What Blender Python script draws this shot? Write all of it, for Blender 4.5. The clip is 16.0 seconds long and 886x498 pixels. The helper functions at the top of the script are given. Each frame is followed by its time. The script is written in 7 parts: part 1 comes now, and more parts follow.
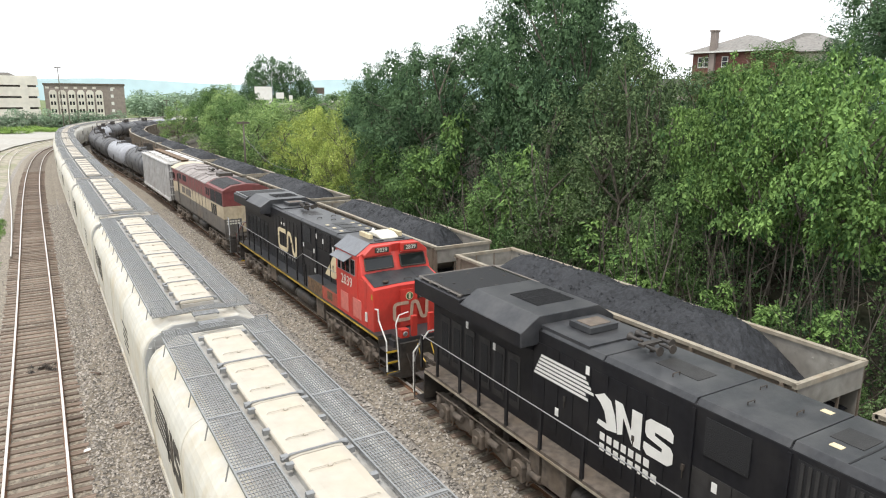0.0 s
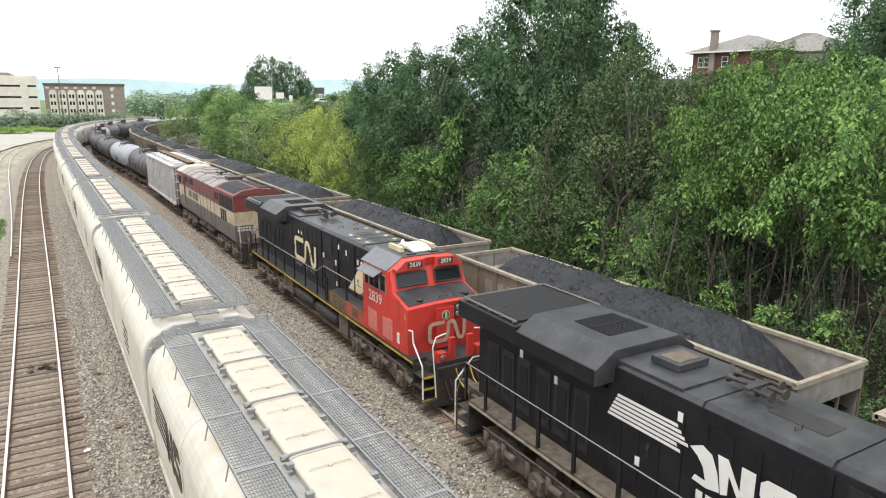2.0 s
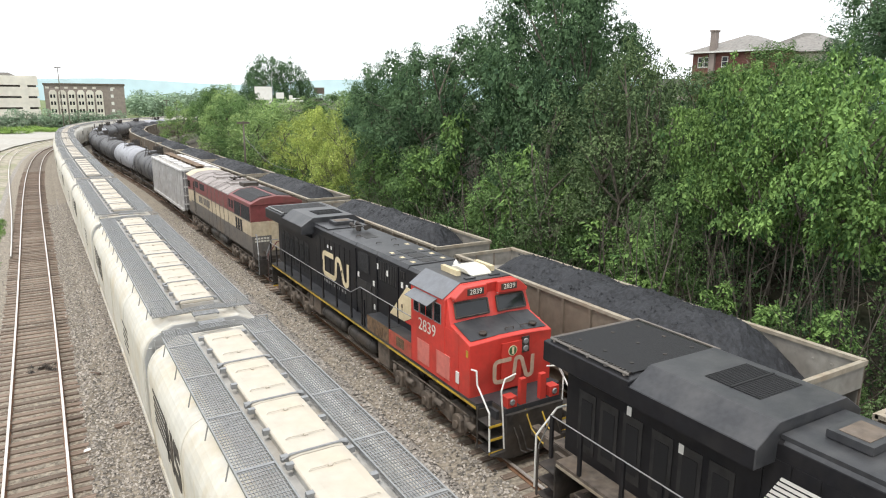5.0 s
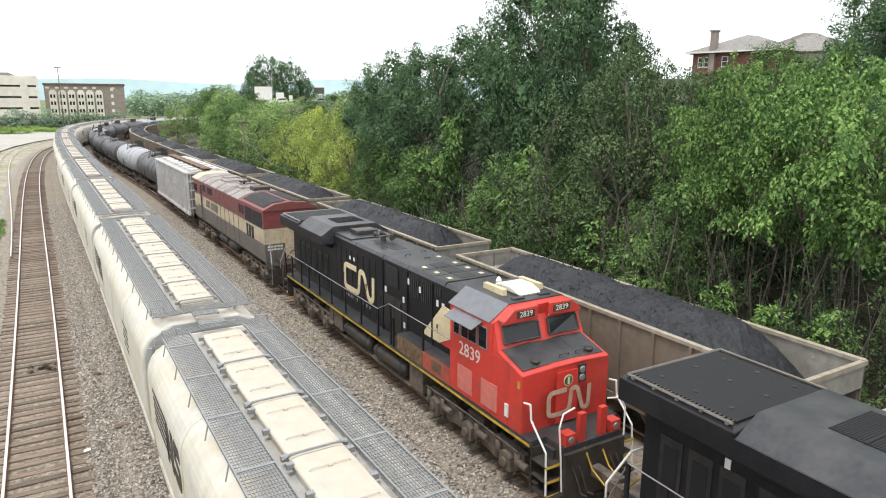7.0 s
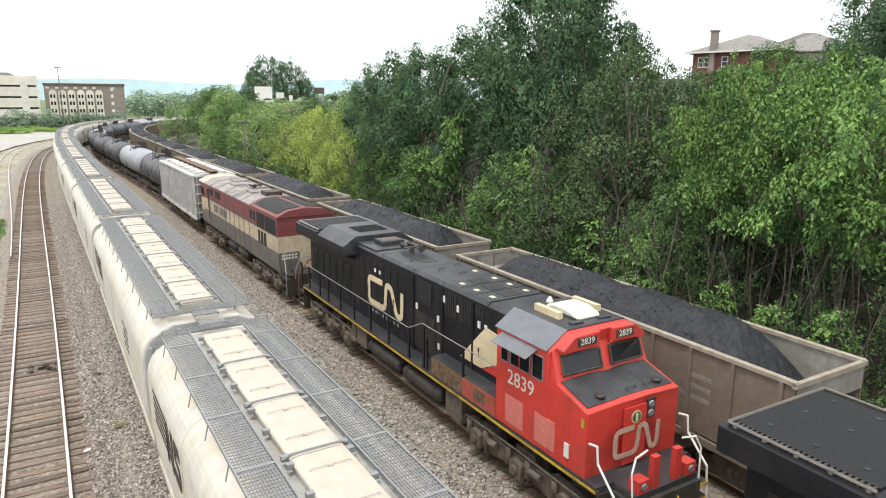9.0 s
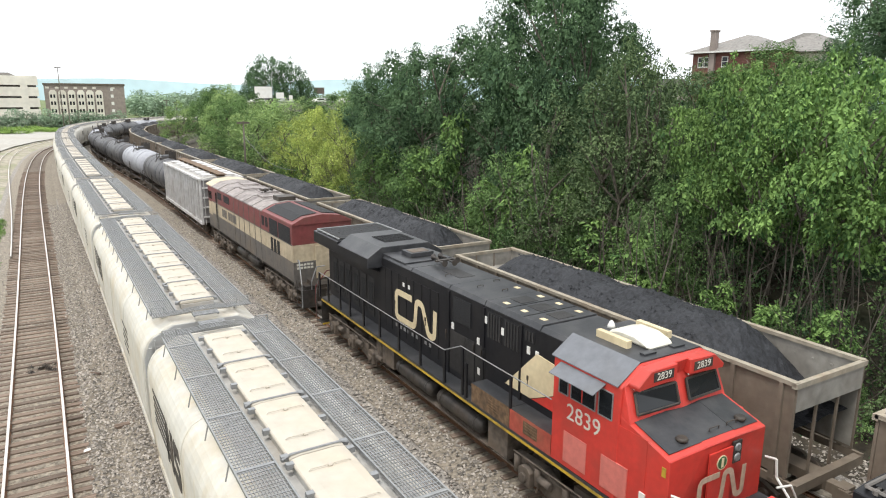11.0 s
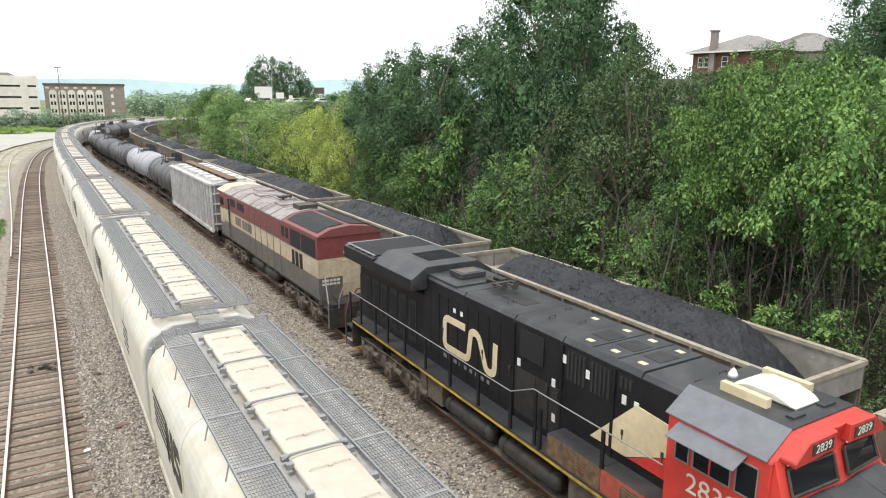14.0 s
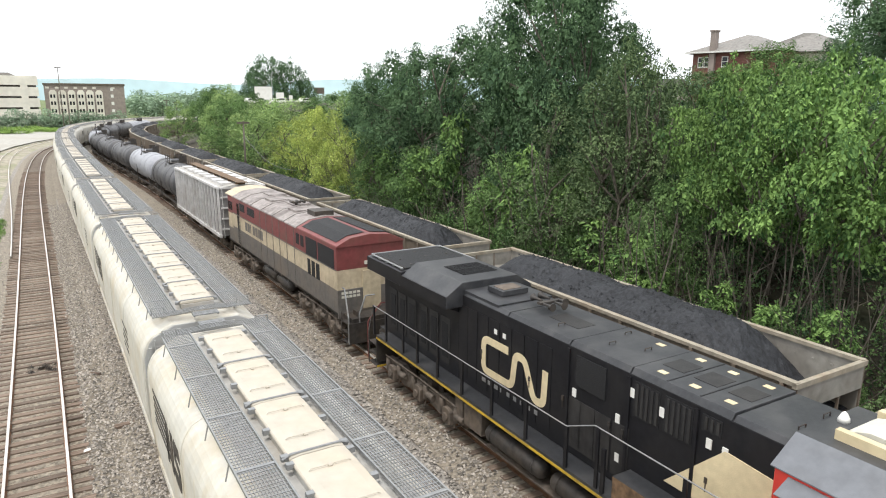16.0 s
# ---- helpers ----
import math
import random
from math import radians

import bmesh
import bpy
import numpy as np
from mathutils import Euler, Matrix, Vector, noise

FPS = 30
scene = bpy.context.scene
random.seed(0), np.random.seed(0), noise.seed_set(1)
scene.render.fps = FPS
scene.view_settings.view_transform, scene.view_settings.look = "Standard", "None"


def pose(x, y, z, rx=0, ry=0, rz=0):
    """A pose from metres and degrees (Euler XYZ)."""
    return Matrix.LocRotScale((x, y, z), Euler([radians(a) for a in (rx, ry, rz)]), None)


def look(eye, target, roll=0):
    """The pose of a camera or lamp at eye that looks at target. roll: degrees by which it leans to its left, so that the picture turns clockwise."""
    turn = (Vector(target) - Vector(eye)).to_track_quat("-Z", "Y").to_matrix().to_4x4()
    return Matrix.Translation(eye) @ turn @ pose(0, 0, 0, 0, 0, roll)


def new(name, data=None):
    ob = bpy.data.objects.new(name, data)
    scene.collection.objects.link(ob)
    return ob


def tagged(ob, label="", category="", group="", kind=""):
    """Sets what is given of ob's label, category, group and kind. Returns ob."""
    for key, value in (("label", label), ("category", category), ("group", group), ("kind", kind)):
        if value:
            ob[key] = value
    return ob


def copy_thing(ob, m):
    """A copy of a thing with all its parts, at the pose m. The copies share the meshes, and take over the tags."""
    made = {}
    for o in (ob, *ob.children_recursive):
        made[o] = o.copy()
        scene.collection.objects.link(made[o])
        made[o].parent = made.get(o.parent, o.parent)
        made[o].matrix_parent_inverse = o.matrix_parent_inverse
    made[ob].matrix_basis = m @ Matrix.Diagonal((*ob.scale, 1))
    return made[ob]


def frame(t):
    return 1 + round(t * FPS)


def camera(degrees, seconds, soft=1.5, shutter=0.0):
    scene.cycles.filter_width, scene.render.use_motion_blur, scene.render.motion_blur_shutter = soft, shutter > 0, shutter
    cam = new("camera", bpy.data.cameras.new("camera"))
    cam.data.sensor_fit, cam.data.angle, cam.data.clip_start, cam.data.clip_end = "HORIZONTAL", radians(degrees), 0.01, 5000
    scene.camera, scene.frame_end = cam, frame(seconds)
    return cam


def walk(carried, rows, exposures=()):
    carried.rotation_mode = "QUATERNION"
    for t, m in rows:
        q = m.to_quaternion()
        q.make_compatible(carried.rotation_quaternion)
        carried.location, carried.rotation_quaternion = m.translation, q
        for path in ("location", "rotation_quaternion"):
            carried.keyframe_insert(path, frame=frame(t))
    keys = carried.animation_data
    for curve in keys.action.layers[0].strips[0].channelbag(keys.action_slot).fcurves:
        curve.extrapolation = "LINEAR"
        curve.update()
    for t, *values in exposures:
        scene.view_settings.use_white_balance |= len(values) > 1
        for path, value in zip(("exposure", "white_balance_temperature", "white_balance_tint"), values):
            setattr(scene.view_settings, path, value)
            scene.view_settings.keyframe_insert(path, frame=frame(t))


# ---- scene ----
cam = camera(67.2, 16.0, soft=1.1)
EYE = Vector((0.0, 0.0, 9.942))
VIEW = Vector((0.48792, 0.84499, -0.21894))
walk(cam, [(0.0, look(EYE, EYE + VIEW * 50, 0.23)), (16.0, look(EYE, EYE + VIEW * 50, 0.23))])

# ---- light: bright thinly clouded summer sky, wide soft high sun from behind the camera's left ----
SUN_EL, SUN_AZ = radians(68), radians(240)   # azimuth clockwise from +y
world = bpy.data.worlds.new("sky")
scene.world = world
world.use_nodes = True
wn, wl = world.node_tree.nodes, world.node_tree.links
sky = wn.new("ShaderNodeTexSky")
sky.sky_type, sky.sun_disc = "NISHITA", False
sky.sun_elevation, sky.sun_rotation = SUN_EL, SUN_AZ
sky.air_density, sky.dust_density, sky.ozone_density = 1.0, 4.0, 1.0
wtc = wn.new("ShaderNodeTexCoord")
wno = wn.new("ShaderNodeTexNoise")
wno.inputs["Scale"].default_value, wno.inputs["Detail"].default_value = 1.6, 5.0
wl.new(wtc.outputs["Generated"], wno.inputs["Vector"])
wsep = wn.new("ShaderNodeSeparateXYZ")
wl.new(wtc.outputs["Generated"], wsep.inputs[0])
wramp = wn.new("ShaderNodeMapRange")      # haze bank: clear blue strip low down, white cloud above
wramp.inputs["From Min"].default_value, wramp.inputs["From Max"].default_value = 0.015, 0.07
wramp.inputs["To Min"].default_value, wramp.inputs["To Max"].default_value = 0.72, 0.95
wl.new(wsep.outputs["Z"], wramp.inputs["Value"])
wcl = wn.new("ShaderNodeMapRange")
wcl.inputs["From Min"].default_value, wcl.inputs["From Max"].default_value = 0.3, 0.62
wcl.inputs["To Min"].default_value, wcl.inputs["To Max"].default_value = 0.82, 1.0
wl.new(wno.outputs["Fac"], wcl.inputs["Value"])
wmul = wn.new("ShaderNodeMath")
wmul.operation = "MULTIPLY"
wl.new(wramp.outputs[0], wmul.inputs[0]), wl.new(wcl.outputs[0], wmul.inputs[1])
wmix = wn.new("ShaderNodeMix")
wmix.data_type = "RGBA"
wmix.inputs["B"].default_value = (12.6, 13.0, 13.4, 1)
wl.new(wmul.outputs[0], wmix.inputs["Factor"]), wl.new(sky.outputs[0], wmix.inputs["A"])
wbg = wn["Background"]
wbg.inputs["Strength"].default_value = 0.14
wl.new(wmix.outputs["Result"], wbg.inputs["Color"])
sun = new("sun", bpy.data.lights.new("sun", "SUN"))
sun.data.energy, sun.data.angle, sun.data.color = 2.6, radians(14.0), (1.0, 0.96, 0.91)
sun.matrix_basis = look(Vector((math.sin(SUN_AZ) * math.cos(SUN_EL), math.cos(SUN_AZ) * math.cos(SUN_EL), math.sin(SUN_EL))) * 60, (0, 0, 0))
scene.view_settings.exposure = 0.0


# ---- materials ----
def mat(name, color, rough=0.7, metal=0.0, grain=0.12, scale=6.0, stain=None, stain_amt=0.35, stain_scale=0.7, bump=0.15,
        bump_scale=40.0, streak=0.0, island=0.0, piece=0.0, stretch=(1, 1, 1), sheen=0.5):
    """Colour broken by fine grain, by broad stains and, where asked for, by vertical streaks; relief by noise."""
    m = bpy.data.materials.new(name)
    m.use_nodes = True
    n, l = m.node_tree.nodes, m.node_tree.links
    b = n["Principled BSDF"]
    b.inputs["Roughness"].default_value, b.inputs["Metallic"].default_value = rough, metal
    b.inputs["Specular IOR Level"].default_value = sheen
    tc = n.new("ShaderNodeTexCoord")
    mp = n.new("ShaderNodeMapping")
    mp.inputs["Scale"].default_value = stretch
    l.new(tc.outputs["Object"], mp.inputs[0])

    def noise_of(sc, detail, src):
        t = n.new("ShaderNodeTexNoise")
        t.inputs["Scale"].default_value, t.inputs["Detail"].default_value = sc, detail
        l.new(src, t.inputs["Vector"])
        return t.outputs["Fac"]

    def ranged(v, a0, a1, b0, b1):
        r = n.new("ShaderNodeMapRange")
        for k, x in zip(("From Min", "From Max", "To Min", "To Max"), (a0, a1, b0, b1)):
            r.inputs[k].default_value = x
        l.new(v, r.inputs["Value"])
        return r.outputs[0]

    def mixed(fac, a, bcol, blend="MIX"):
        x = n.new("ShaderNodeMix")
        x.data_type, x.blend_type = "RGBA", blend
        for v, k in ((fac, "Factor"), (a, "A"), (bcol, "B")):
            if isinstance(v, (int, float)):
                x.inputs[k].default_value = v
            elif isinstance(v, tuple):
                x.inputs[k].default_value = (*v, 1)
            else:
                l.new(v, x.inputs[k])
        return x.outputs["Result"]

    g = noise_of(scale, 6.0, mp.outputs[0])
    lo, hi = tuple(c * (1 - grain * 1.6) for c in color), tuple(min(1, c * (1 + grain * 1.6)) for c in color)
    col = mixed(ranged(g, 0.3, 0.7, 0, 1), lo, hi)
    if stain:
        s = noise_of(stain_scale, 8.0, mp.outputs[0])
        col = mixed(ranged(s, 0.45, 0.72, 0, stain_amt), col, stain)
    if streak:
        sm = n.new("ShaderNodeMapping")
        sm.inputs["Scale"].default_value = (3.0, 3.0, 0.18)
        l.new(tc.outputs["Object"], sm.inputs[0])
        s2 = noise_of(2.2, 6.0, sm.outputs[0])
        col = mixed(ranged(s2, 0.5, 0.78, 0, streak), col, stain or (0.06, 0.045, 0.03))
    if island or piece:
        if island:
            gi = n.new("ShaderNodeNewGeometry").outputs["Random Per Island"]
        else:
            gi = n.new("ShaderNodeObjectInfo").outputs["Random"]
        k = island or piece
        hsv = n.new("ShaderNodeHueSaturation")
        l.new(ranged(gi, 0, 1, 1 - k, 1 + k), hsv.inputs["Value"])
        l.new(col, hsv.inputs["Color"])
        col = hsv.outputs[0]
    l.new(col, b.inputs["Base Color"])
    if bump:
        bn = noise_of(bump_scale, 4.0, mp.outputs[0])
        bp = n.new("ShaderNodeBump")
        bp.inputs["Strength"].default_value, bp.inputs["Distance"].default_value = bump, 0.03
        l.new(bn, bp.inputs["Height"])
        l.new(bp.outputs[0], b.inputs["Normal"])
    return m


def leaf_mat(name, dark, light, back=0.14):
    m = bpy.data.materials.new(name)
    m.use_nodes = True
    n, l = m.node_tree.nodes, m.node_tree.links
    b = n["Principled BSDF"]
    b.inputs["Roughness"].default_value = 0.7
    b.inputs["Specular IOR Level"].default_value = 0.1
    gi = n.new("ShaderNodeNewGeometry")
    tc = n.new("ShaderNodeTexCoord")
    no = n.new("ShaderNodeTexNoise")
    no.inputs["Scale"].default_value, no.inputs["Detail"].default_value = 0.6, 3.0
    l.new(tc.outputs["Object"], no.inputs["Vector"])
    ad = n.new("ShaderNodeMath")
    ad.operation = "MULTIPLY_ADD"
    ad.inputs[1].default_value = 3.4
    l.new(no.outputs["Fac"], ad.inputs[0]), l.new(gi.outputs["Random Per Island"], ad.inputs[2])
    ra = n.new("ShaderNodeMapRange")
    ra.inputs["From Min"].default_value, ra.inputs["From Max"].default_value = 1.45, 2.95
    l.new(ad.outputs[0], ra.inputs["Value"])
    mx = n.new("ShaderNodeMix")
    mx.data_type = "RGBA"
    mx.inputs["A"].default_value, mx.inputs["B"].default_value = (*dark, 1), (*light, 1)
    l.new(ra.outputs[0], mx.inputs["Factor"])
    oi = n.new("ShaderNodeObjectInfo")
    hs = n.new("ShaderNodeHueSaturation")
    r2 = n.new("ShaderNodeMapRange")
    r2.inputs["To Min"].default_value, r2.inputs["To Max"].default_value = 0.8, 1.2
    l.new(oi.outputs["Random"], r2.inputs["Value"]), l.new(r2.outputs[0], hs.inputs["Value"]), l.new(mx.outputs["Result"], hs.inputs["Color"])
    l.new(hs.outputs[0], b.inputs["Base Color"])
    tr = n.new("ShaderNodeBsdfTranslucent")
    l.new(hs.outputs[0], tr.inputs["Color"])
    ms = n.new("ShaderNodeMixShader")
    ms.inputs[0].default_value = back
    l.new(b.outputs[0], ms.inputs[1]), l.new(tr.outputs[0], ms.inputs[2]), l.new(ms.outputs[0], n["Material Output"].inputs["Surface"])
    return m


def glass_mat(name, color=(0.02, 0.025, 0.03)):
    m = bpy.data.materials.new(name)
    m.use_nodes = True
    b = m.node_tree.nodes["Principled BSDF"]
    b.inputs["Base Color"].default_value = (*color, 1)
    b.inputs["Roughness"].default_value = 0.06
    b.inputs["Specular IOR Level"].default_value = 0.4
    return m


M = {}
M["rail"] = mat("rail_steel", (0.68, 0.64, 0.6), 0.38, 0.6, 0.1, 8, (0.25, 0.14, 0.08), 0.3)
M["rail_side"] = mat("rail_rust", (0.17, 0.09, 0.05), 0.85, 0.1, 0.2, 10)
M["tie"] = mat("tie_wood", (0.14, 0.1, 0.075), 0.9, 0, 0.3, 9, (0.22, 0.17, 0.13), 0.6, 1.2, 0.5, 30, piece=0.3, stretch=(0.3, 2, 1))
M["ballast"] = mat("ballast_grey", (0.25, 0.23, 0.205), 0.95, 0, 0.35, 7, (0.2, 0.17, 0.135), 0.5, 0.35, 0.9, 14)
M["bed"] = mat("ballast_brown", (0.215, 0.186, 0.146), 0.95, 0, 0.35, 9, (0.26, 0.22, 0.17), 0.55, 0.5, 0.9, 14)
M["stone"] = mat("crushed_stone", (0.25, 0.225, 0.195), 0.9, 0, 0.15, 20, None, bump=0.1, island=0.7)
M["earth"] = mat("earth", (0.05, 0.04, 0.027), 0.95, 0, 0.35, 3, (0.04, 0.06, 0.02), 0.6, 0.3, 0.6, 10)
M["grass"] = mat("grass_ground", (0.1, 0.14, 0.04), 0.95, 0, 0.3, 1.2, (0.2, 0.19, 0.1), 0.6, 0.12, 0.6, 8)
M["verge"] = mat("gravel_verge", (0.3, 0.27, 0.21), 0.95, 0, 0.25, 2.0, (0.14, 0.17, 0.06), 0.75, 0.22, 0.6, 10)
M["lot"] = mat("pale_gravel", (0.36, 0.345, 0.31), 0.95, 0, 0.12, 1.0, (0.3, 0.27, 0.22), 0.5, 0.08)
M["steel_dark"] = mat("dark_steel", (0.045, 0.04, 0.036), 0.6, 0.3, 0.25, 5, (0.11, 0.08, 0.055), 0.5, 1.5)
M["steel_dirty"] = mat("dirty_underframe", (0.11, 0.09, 0.073), 0.8, 0.1, 0.25, 5, (0.14, 0.105, 0.075), 0.7, 1.8)
M["black"] = mat("black_paint", (0.012, 0.012, 0.014), 0.33, 0, 0.15, 6, (0.03, 0.028, 0.027), 0.45, 1.3, 0.03, 60, streak=0.2, sheen=0.25)
M["black_worn"] = mat("worn_black_paint", (0.026, 0.025, 0.025), 0.5, 0, 0.2, 4, (0.05, 0.046, 0.042), 0.5, 0.9, streak=0.3, sheen=0.3)
M["tan"] = mat("faded_tan_mark", (0.42, 0.3, 0.22), 0.6, 0, 0.12, 6)
M["roof_black"] = mat("dusty_black_roof", (0.03, 0.031, 0.034), 0.42, 0, 0.12, 9, (0.085, 0.083, 0.082), 0.5, 1.6, 0.05, streak=0.12, sheen=0.4)
M["red"] = mat("red_paint", (0.52, 0.042, 0.03), 0.45, 0, 0.06, 5, (0.22, 0.05, 0.035), 0.45, 1.1, 0.04, 60, streak=0.12)
M["pink"] = mat("faded_red", (0.55, 0.16, 0.13), 0.5, 0, 0.08, 5)
M["cream"] = mat("cream_paint", (0.62, 0.52, 0.33), 0.5, 0, 0.06, 5, (0.3, 0.23, 0.14), 0.3, 0.9)
M["offwhite"] = mat("off_white", (0.6, 0.58, 0.5), 0.5, 0, 0.05, 6, (0.4, 0.36, 0.28), 0.3, 1.5)
M["white"] = mat("white_paint", (0.68, 0.67, 0.63), 0.45, 0, 0.04, 6, (0.45, 0.42, 0.36), 0.25, 1.5)
M["yellow"] = mat("yellow_paint", (0.5, 0.33, 0.03), 0.5, 0, 0.1, 6, (0.1, 0.07, 0.035), 0.85, 1.6)
M["grey_roof"] = mat("grey_roof_paint", (0.13, 0.137, 0.15), 0.45, 0, 0.08, 5, (0.09, 0.085, 0.08), 0.35, 1.2)
M["rusty"] = mat("rust_brown_dust", (0.14, 0.085, 0.045), 0.8, 0, 0.3, 6, (0.05, 0.04, 0.03), 0.5, 2.0)
M["dusty_red"] = mat("dusty_red", (0.36, 0.07, 0.045), 0.6, 0, 0.15, 5, (0.2, 0.1, 0.06), 0.6, 1.2)
M["maroon"] = mat("maroon_paint", (0.175, 0.042, 0.04), 0.55, 0, 0.12, 5, (0.12, 0.06, 0.045), 0.5, 0.9, streak=0.35)
M["bc_cream"] = mat("dirty_cream", (0.5, 0.42, 0.29), 0.55, 0, 0.1, 5, (0.26, 0.2, 0.14), 0.5, 0.9, streak=0.35)
M["bc_grey"] = mat("slate_paint", (0.12, 0.11, 0.1), 0.6, 0, 0.12, 5, (0.2, 0.16, 0.12), 0.5, 0.9, streak=0.3)
M["bc_roof"] = mat("weathered_roof", (0.27, 0.24, 0.225), 0.7, 0, 0.15, 5, (0.09, 0.07, 0.065), 0.85, 1.5)
M["mesh"] = mat("black_screen", (0.012, 0.012, 0.013), 0.7, 0.2, 0.2, 30, None, bump=0.4, bump_scale=60)
M["hopper"] = mat("hopper_white", (0.49, 0.47, 0.42), 0.6, 0, 0.06, 3, (0.42, 0.33, 0.19), 0.5, 0.9, 0.05, 30, streak=0.35)
M["hop_end"] = mat("hopper_grey", (0.36, 0.36, 0.35), 0.6, 0, 0.08, 3, (0.25, 0.22, 0.18), 0.4, 0.9, streak=0.2)
M["hatch"] = mat("hatch_cream", (0.43, 0.39, 0.325), 0.6, 0, 0.05, 4, (0.5, 0.38, 0.24), 0.4, 0.8, 0.08, 30)
M["galv"] = mat("galvanised_steel", (0.27, 0.275, 0.275), 0.5, 0.5, 0.08, 10, (0.3, 0.28, 0.25), 0.4, 1.5)
M["hop_roof"] = mat("hopper_roof", (0.36, 0.35, 0.33), 0.65, 0, 0.1, 4, (0.3, 0.26, 0.2), 0.6, 1.2)
M["gond"] = mat("gondola_tan", (0.17, 0.138, 0.105), 0.75, 0, 0.1, 4, (0.16, 0.12, 0.085), 0.5, 0.7, streak=0.4)
M["gond_in"] = mat("gondola_inner", (0.27, 0.255, 0.225), 0.7, 0.1, 0.15, 3, (0.17, 0.15, 0.13), 0.7, 0.9, 0.1)
M["chord"] = mat("worn_top_chord", (0.31, 0.275, 0.215), 0.7, 0.1, 0.12, 5, (0.25, 0.17, 0.1), 0.5, 1.1)
M["coal"] = mat("coal", (0.016, 0.017, 0.02), 0.65, 0, 0.5, 9, (0.04, 0.042, 0.047), 0.5, 1.3, 1.0, 16, sheen=0.35)
M["tank_black"] = mat("tank_black", (0.05, 0.05, 0.054), 0.5, 0, 0.15, 3, (0.14, 0.13, 0.12), 0.5, 0.8, streak=0.25)
M["tank_grey"] = mat("tank_pale", (0.31, 0.317, 0.34), 0.5, 0, 0.08, 3, (0.25, 0.25, 0.28), 0.45, 0.6, streak=0.2)
# body sheet behind the ribs: recess shade is put into a darker grey
M["rib_shade"] = mat("ribbed_recess_shade", (0.2, 0.195, 0.19), 0.7, 0, 0.1, 3, (0.12, 0.1, 0.09), 0.5, 0.7, streak=0.4)
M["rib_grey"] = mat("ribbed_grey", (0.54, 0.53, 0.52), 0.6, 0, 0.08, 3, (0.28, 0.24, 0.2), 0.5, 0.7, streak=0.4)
M["glass"] = glass_mat("dark_glass", (0.012, 0.014, 0.016))
M["bark"] = mat("bark", (0.1, 0.085, 0.065), 0.95, 0, 0.3, 6, (0.17, 0.155, 0.13), 0.5, 1.5, 0.9, 14, stretch=(2, 2, 0.4))
M["leaf_dark"] = leaf_mat("leaves_dark", (0.026, 0.055, 0.03), (0.14, 0.23, 0.11))
M["leaf_mid"] = leaf_mat("leaves_mid", (0.042, 0.083, 0.032), (0.18, 0.285, 0.1))
M["leaf_light"] = leaf_mat("leaves_light", (0.045, 0.1, 0.034), (0.235, 0.37, 0.11))
M["leaf_sunny"] = leaf_mat("leaves_sunny", (0.095, 0.17, 0.06), (0.37, 0.5, 0.19))
M["leaf_yellow"] = leaf_mat("leaves_yellow", (0.15, 0.21, 0.05), (0.47, 0.54, 0.15))
M["leaf_pale"] = leaf_mat("leaves_pale", (0.05, 0.083, 0.04), (0.17, 0.235, 0.105))
# far leaves: distance haze is put into this paler, greyer green
M["leaf_hazed"] = leaf_mat("leaves_hazed", (0.16, 0.23, 0.155), (0.28, 0.37, 0.25))
M["leaf_hedge"] = leaf_mat("leaves_hedge", (0.14, 0.24, 0.05), (0.32, 0.45, 0.13))
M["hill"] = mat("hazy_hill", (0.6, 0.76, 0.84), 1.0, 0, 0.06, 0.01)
M["conc"] = mat("pale_concrete", (0.68, 0.64, 0.56), 0.85, 0, 0.06, 0.5, (0.4, 0.36, 0.3), 0.4, 0.1)
M["brown_brick"] = mat("brown_brick", (0.25, 0.21, 0.185), 0.85, 0, 0.12, 1.0, (0.15, 0.11, 0.09), 0.4, 0.15)
M["red_brick"] = mat("red_brick", (0.17, 0.075, 0.058), 0.85, 0, 0.15, 3.0, (0.18, 0.08, 0.06), 0.4, 0.5)
M["shingle"] = mat("grey_shingle", (0.21, 0.2, 0.185), 0.9, 0, 0.15, 3.0, (0.22, 0.2, 0.18), 0.4, 0.5)
M["plain"] = mat("stucco", (0.55, 0.52, 0.43), 0.85, 0, 0.06, 1.0)


# ---- mesh helpers ----
def box(bm, x0, x1, y0, y1, z0, z1, m=0):
    v = [bm.verts.new(c) for c in ((x0, y0, z0), (x1, y0, z0), (x1, y1, z0), (x0, y1, z0), (x0, y0, z1), (x1, y0, z1), (x1, y1, z1), (x0, y1, z1))]
    for q in ((3, 2, 1, 0), (4, 5, 6, 7), (0, 1, 5, 4), (1, 2, 6, 5), (2, 3, 7, 6), (3, 0, 4, 7)):
        bm.faces.new([v[i] for i in q]).material_index = m


def prism(bm, prof, a0, a1, axis="y", cap=True):
    """A profile swept straight along an axis. Profile pairs: (x, z) along y, (y, z) along x, (x, y) along z."""
    def put(p, a):
        return {"y": (p[0], a, p[1]), "x": (a, p[0], p[1]), "z": (p[0], p[1], a)}[axis]
    r0, r1 = [bm.verts.new(put(p, a0)) for p in prof], [bm.verts.new(put(p, a1)) for p in prof]
    k = len(prof)
    fs = [bm.faces.new((r0[i], r0[(i + 1) % k], r1[(i + 1) % k], r1[i])) for i in range(k)]
    if cap:
        fs += [bm.faces.new(r0[::-1]), bm.faces.new(r1)]
    bmesh.ops.recalc_face_normals(bm, faces=fs)


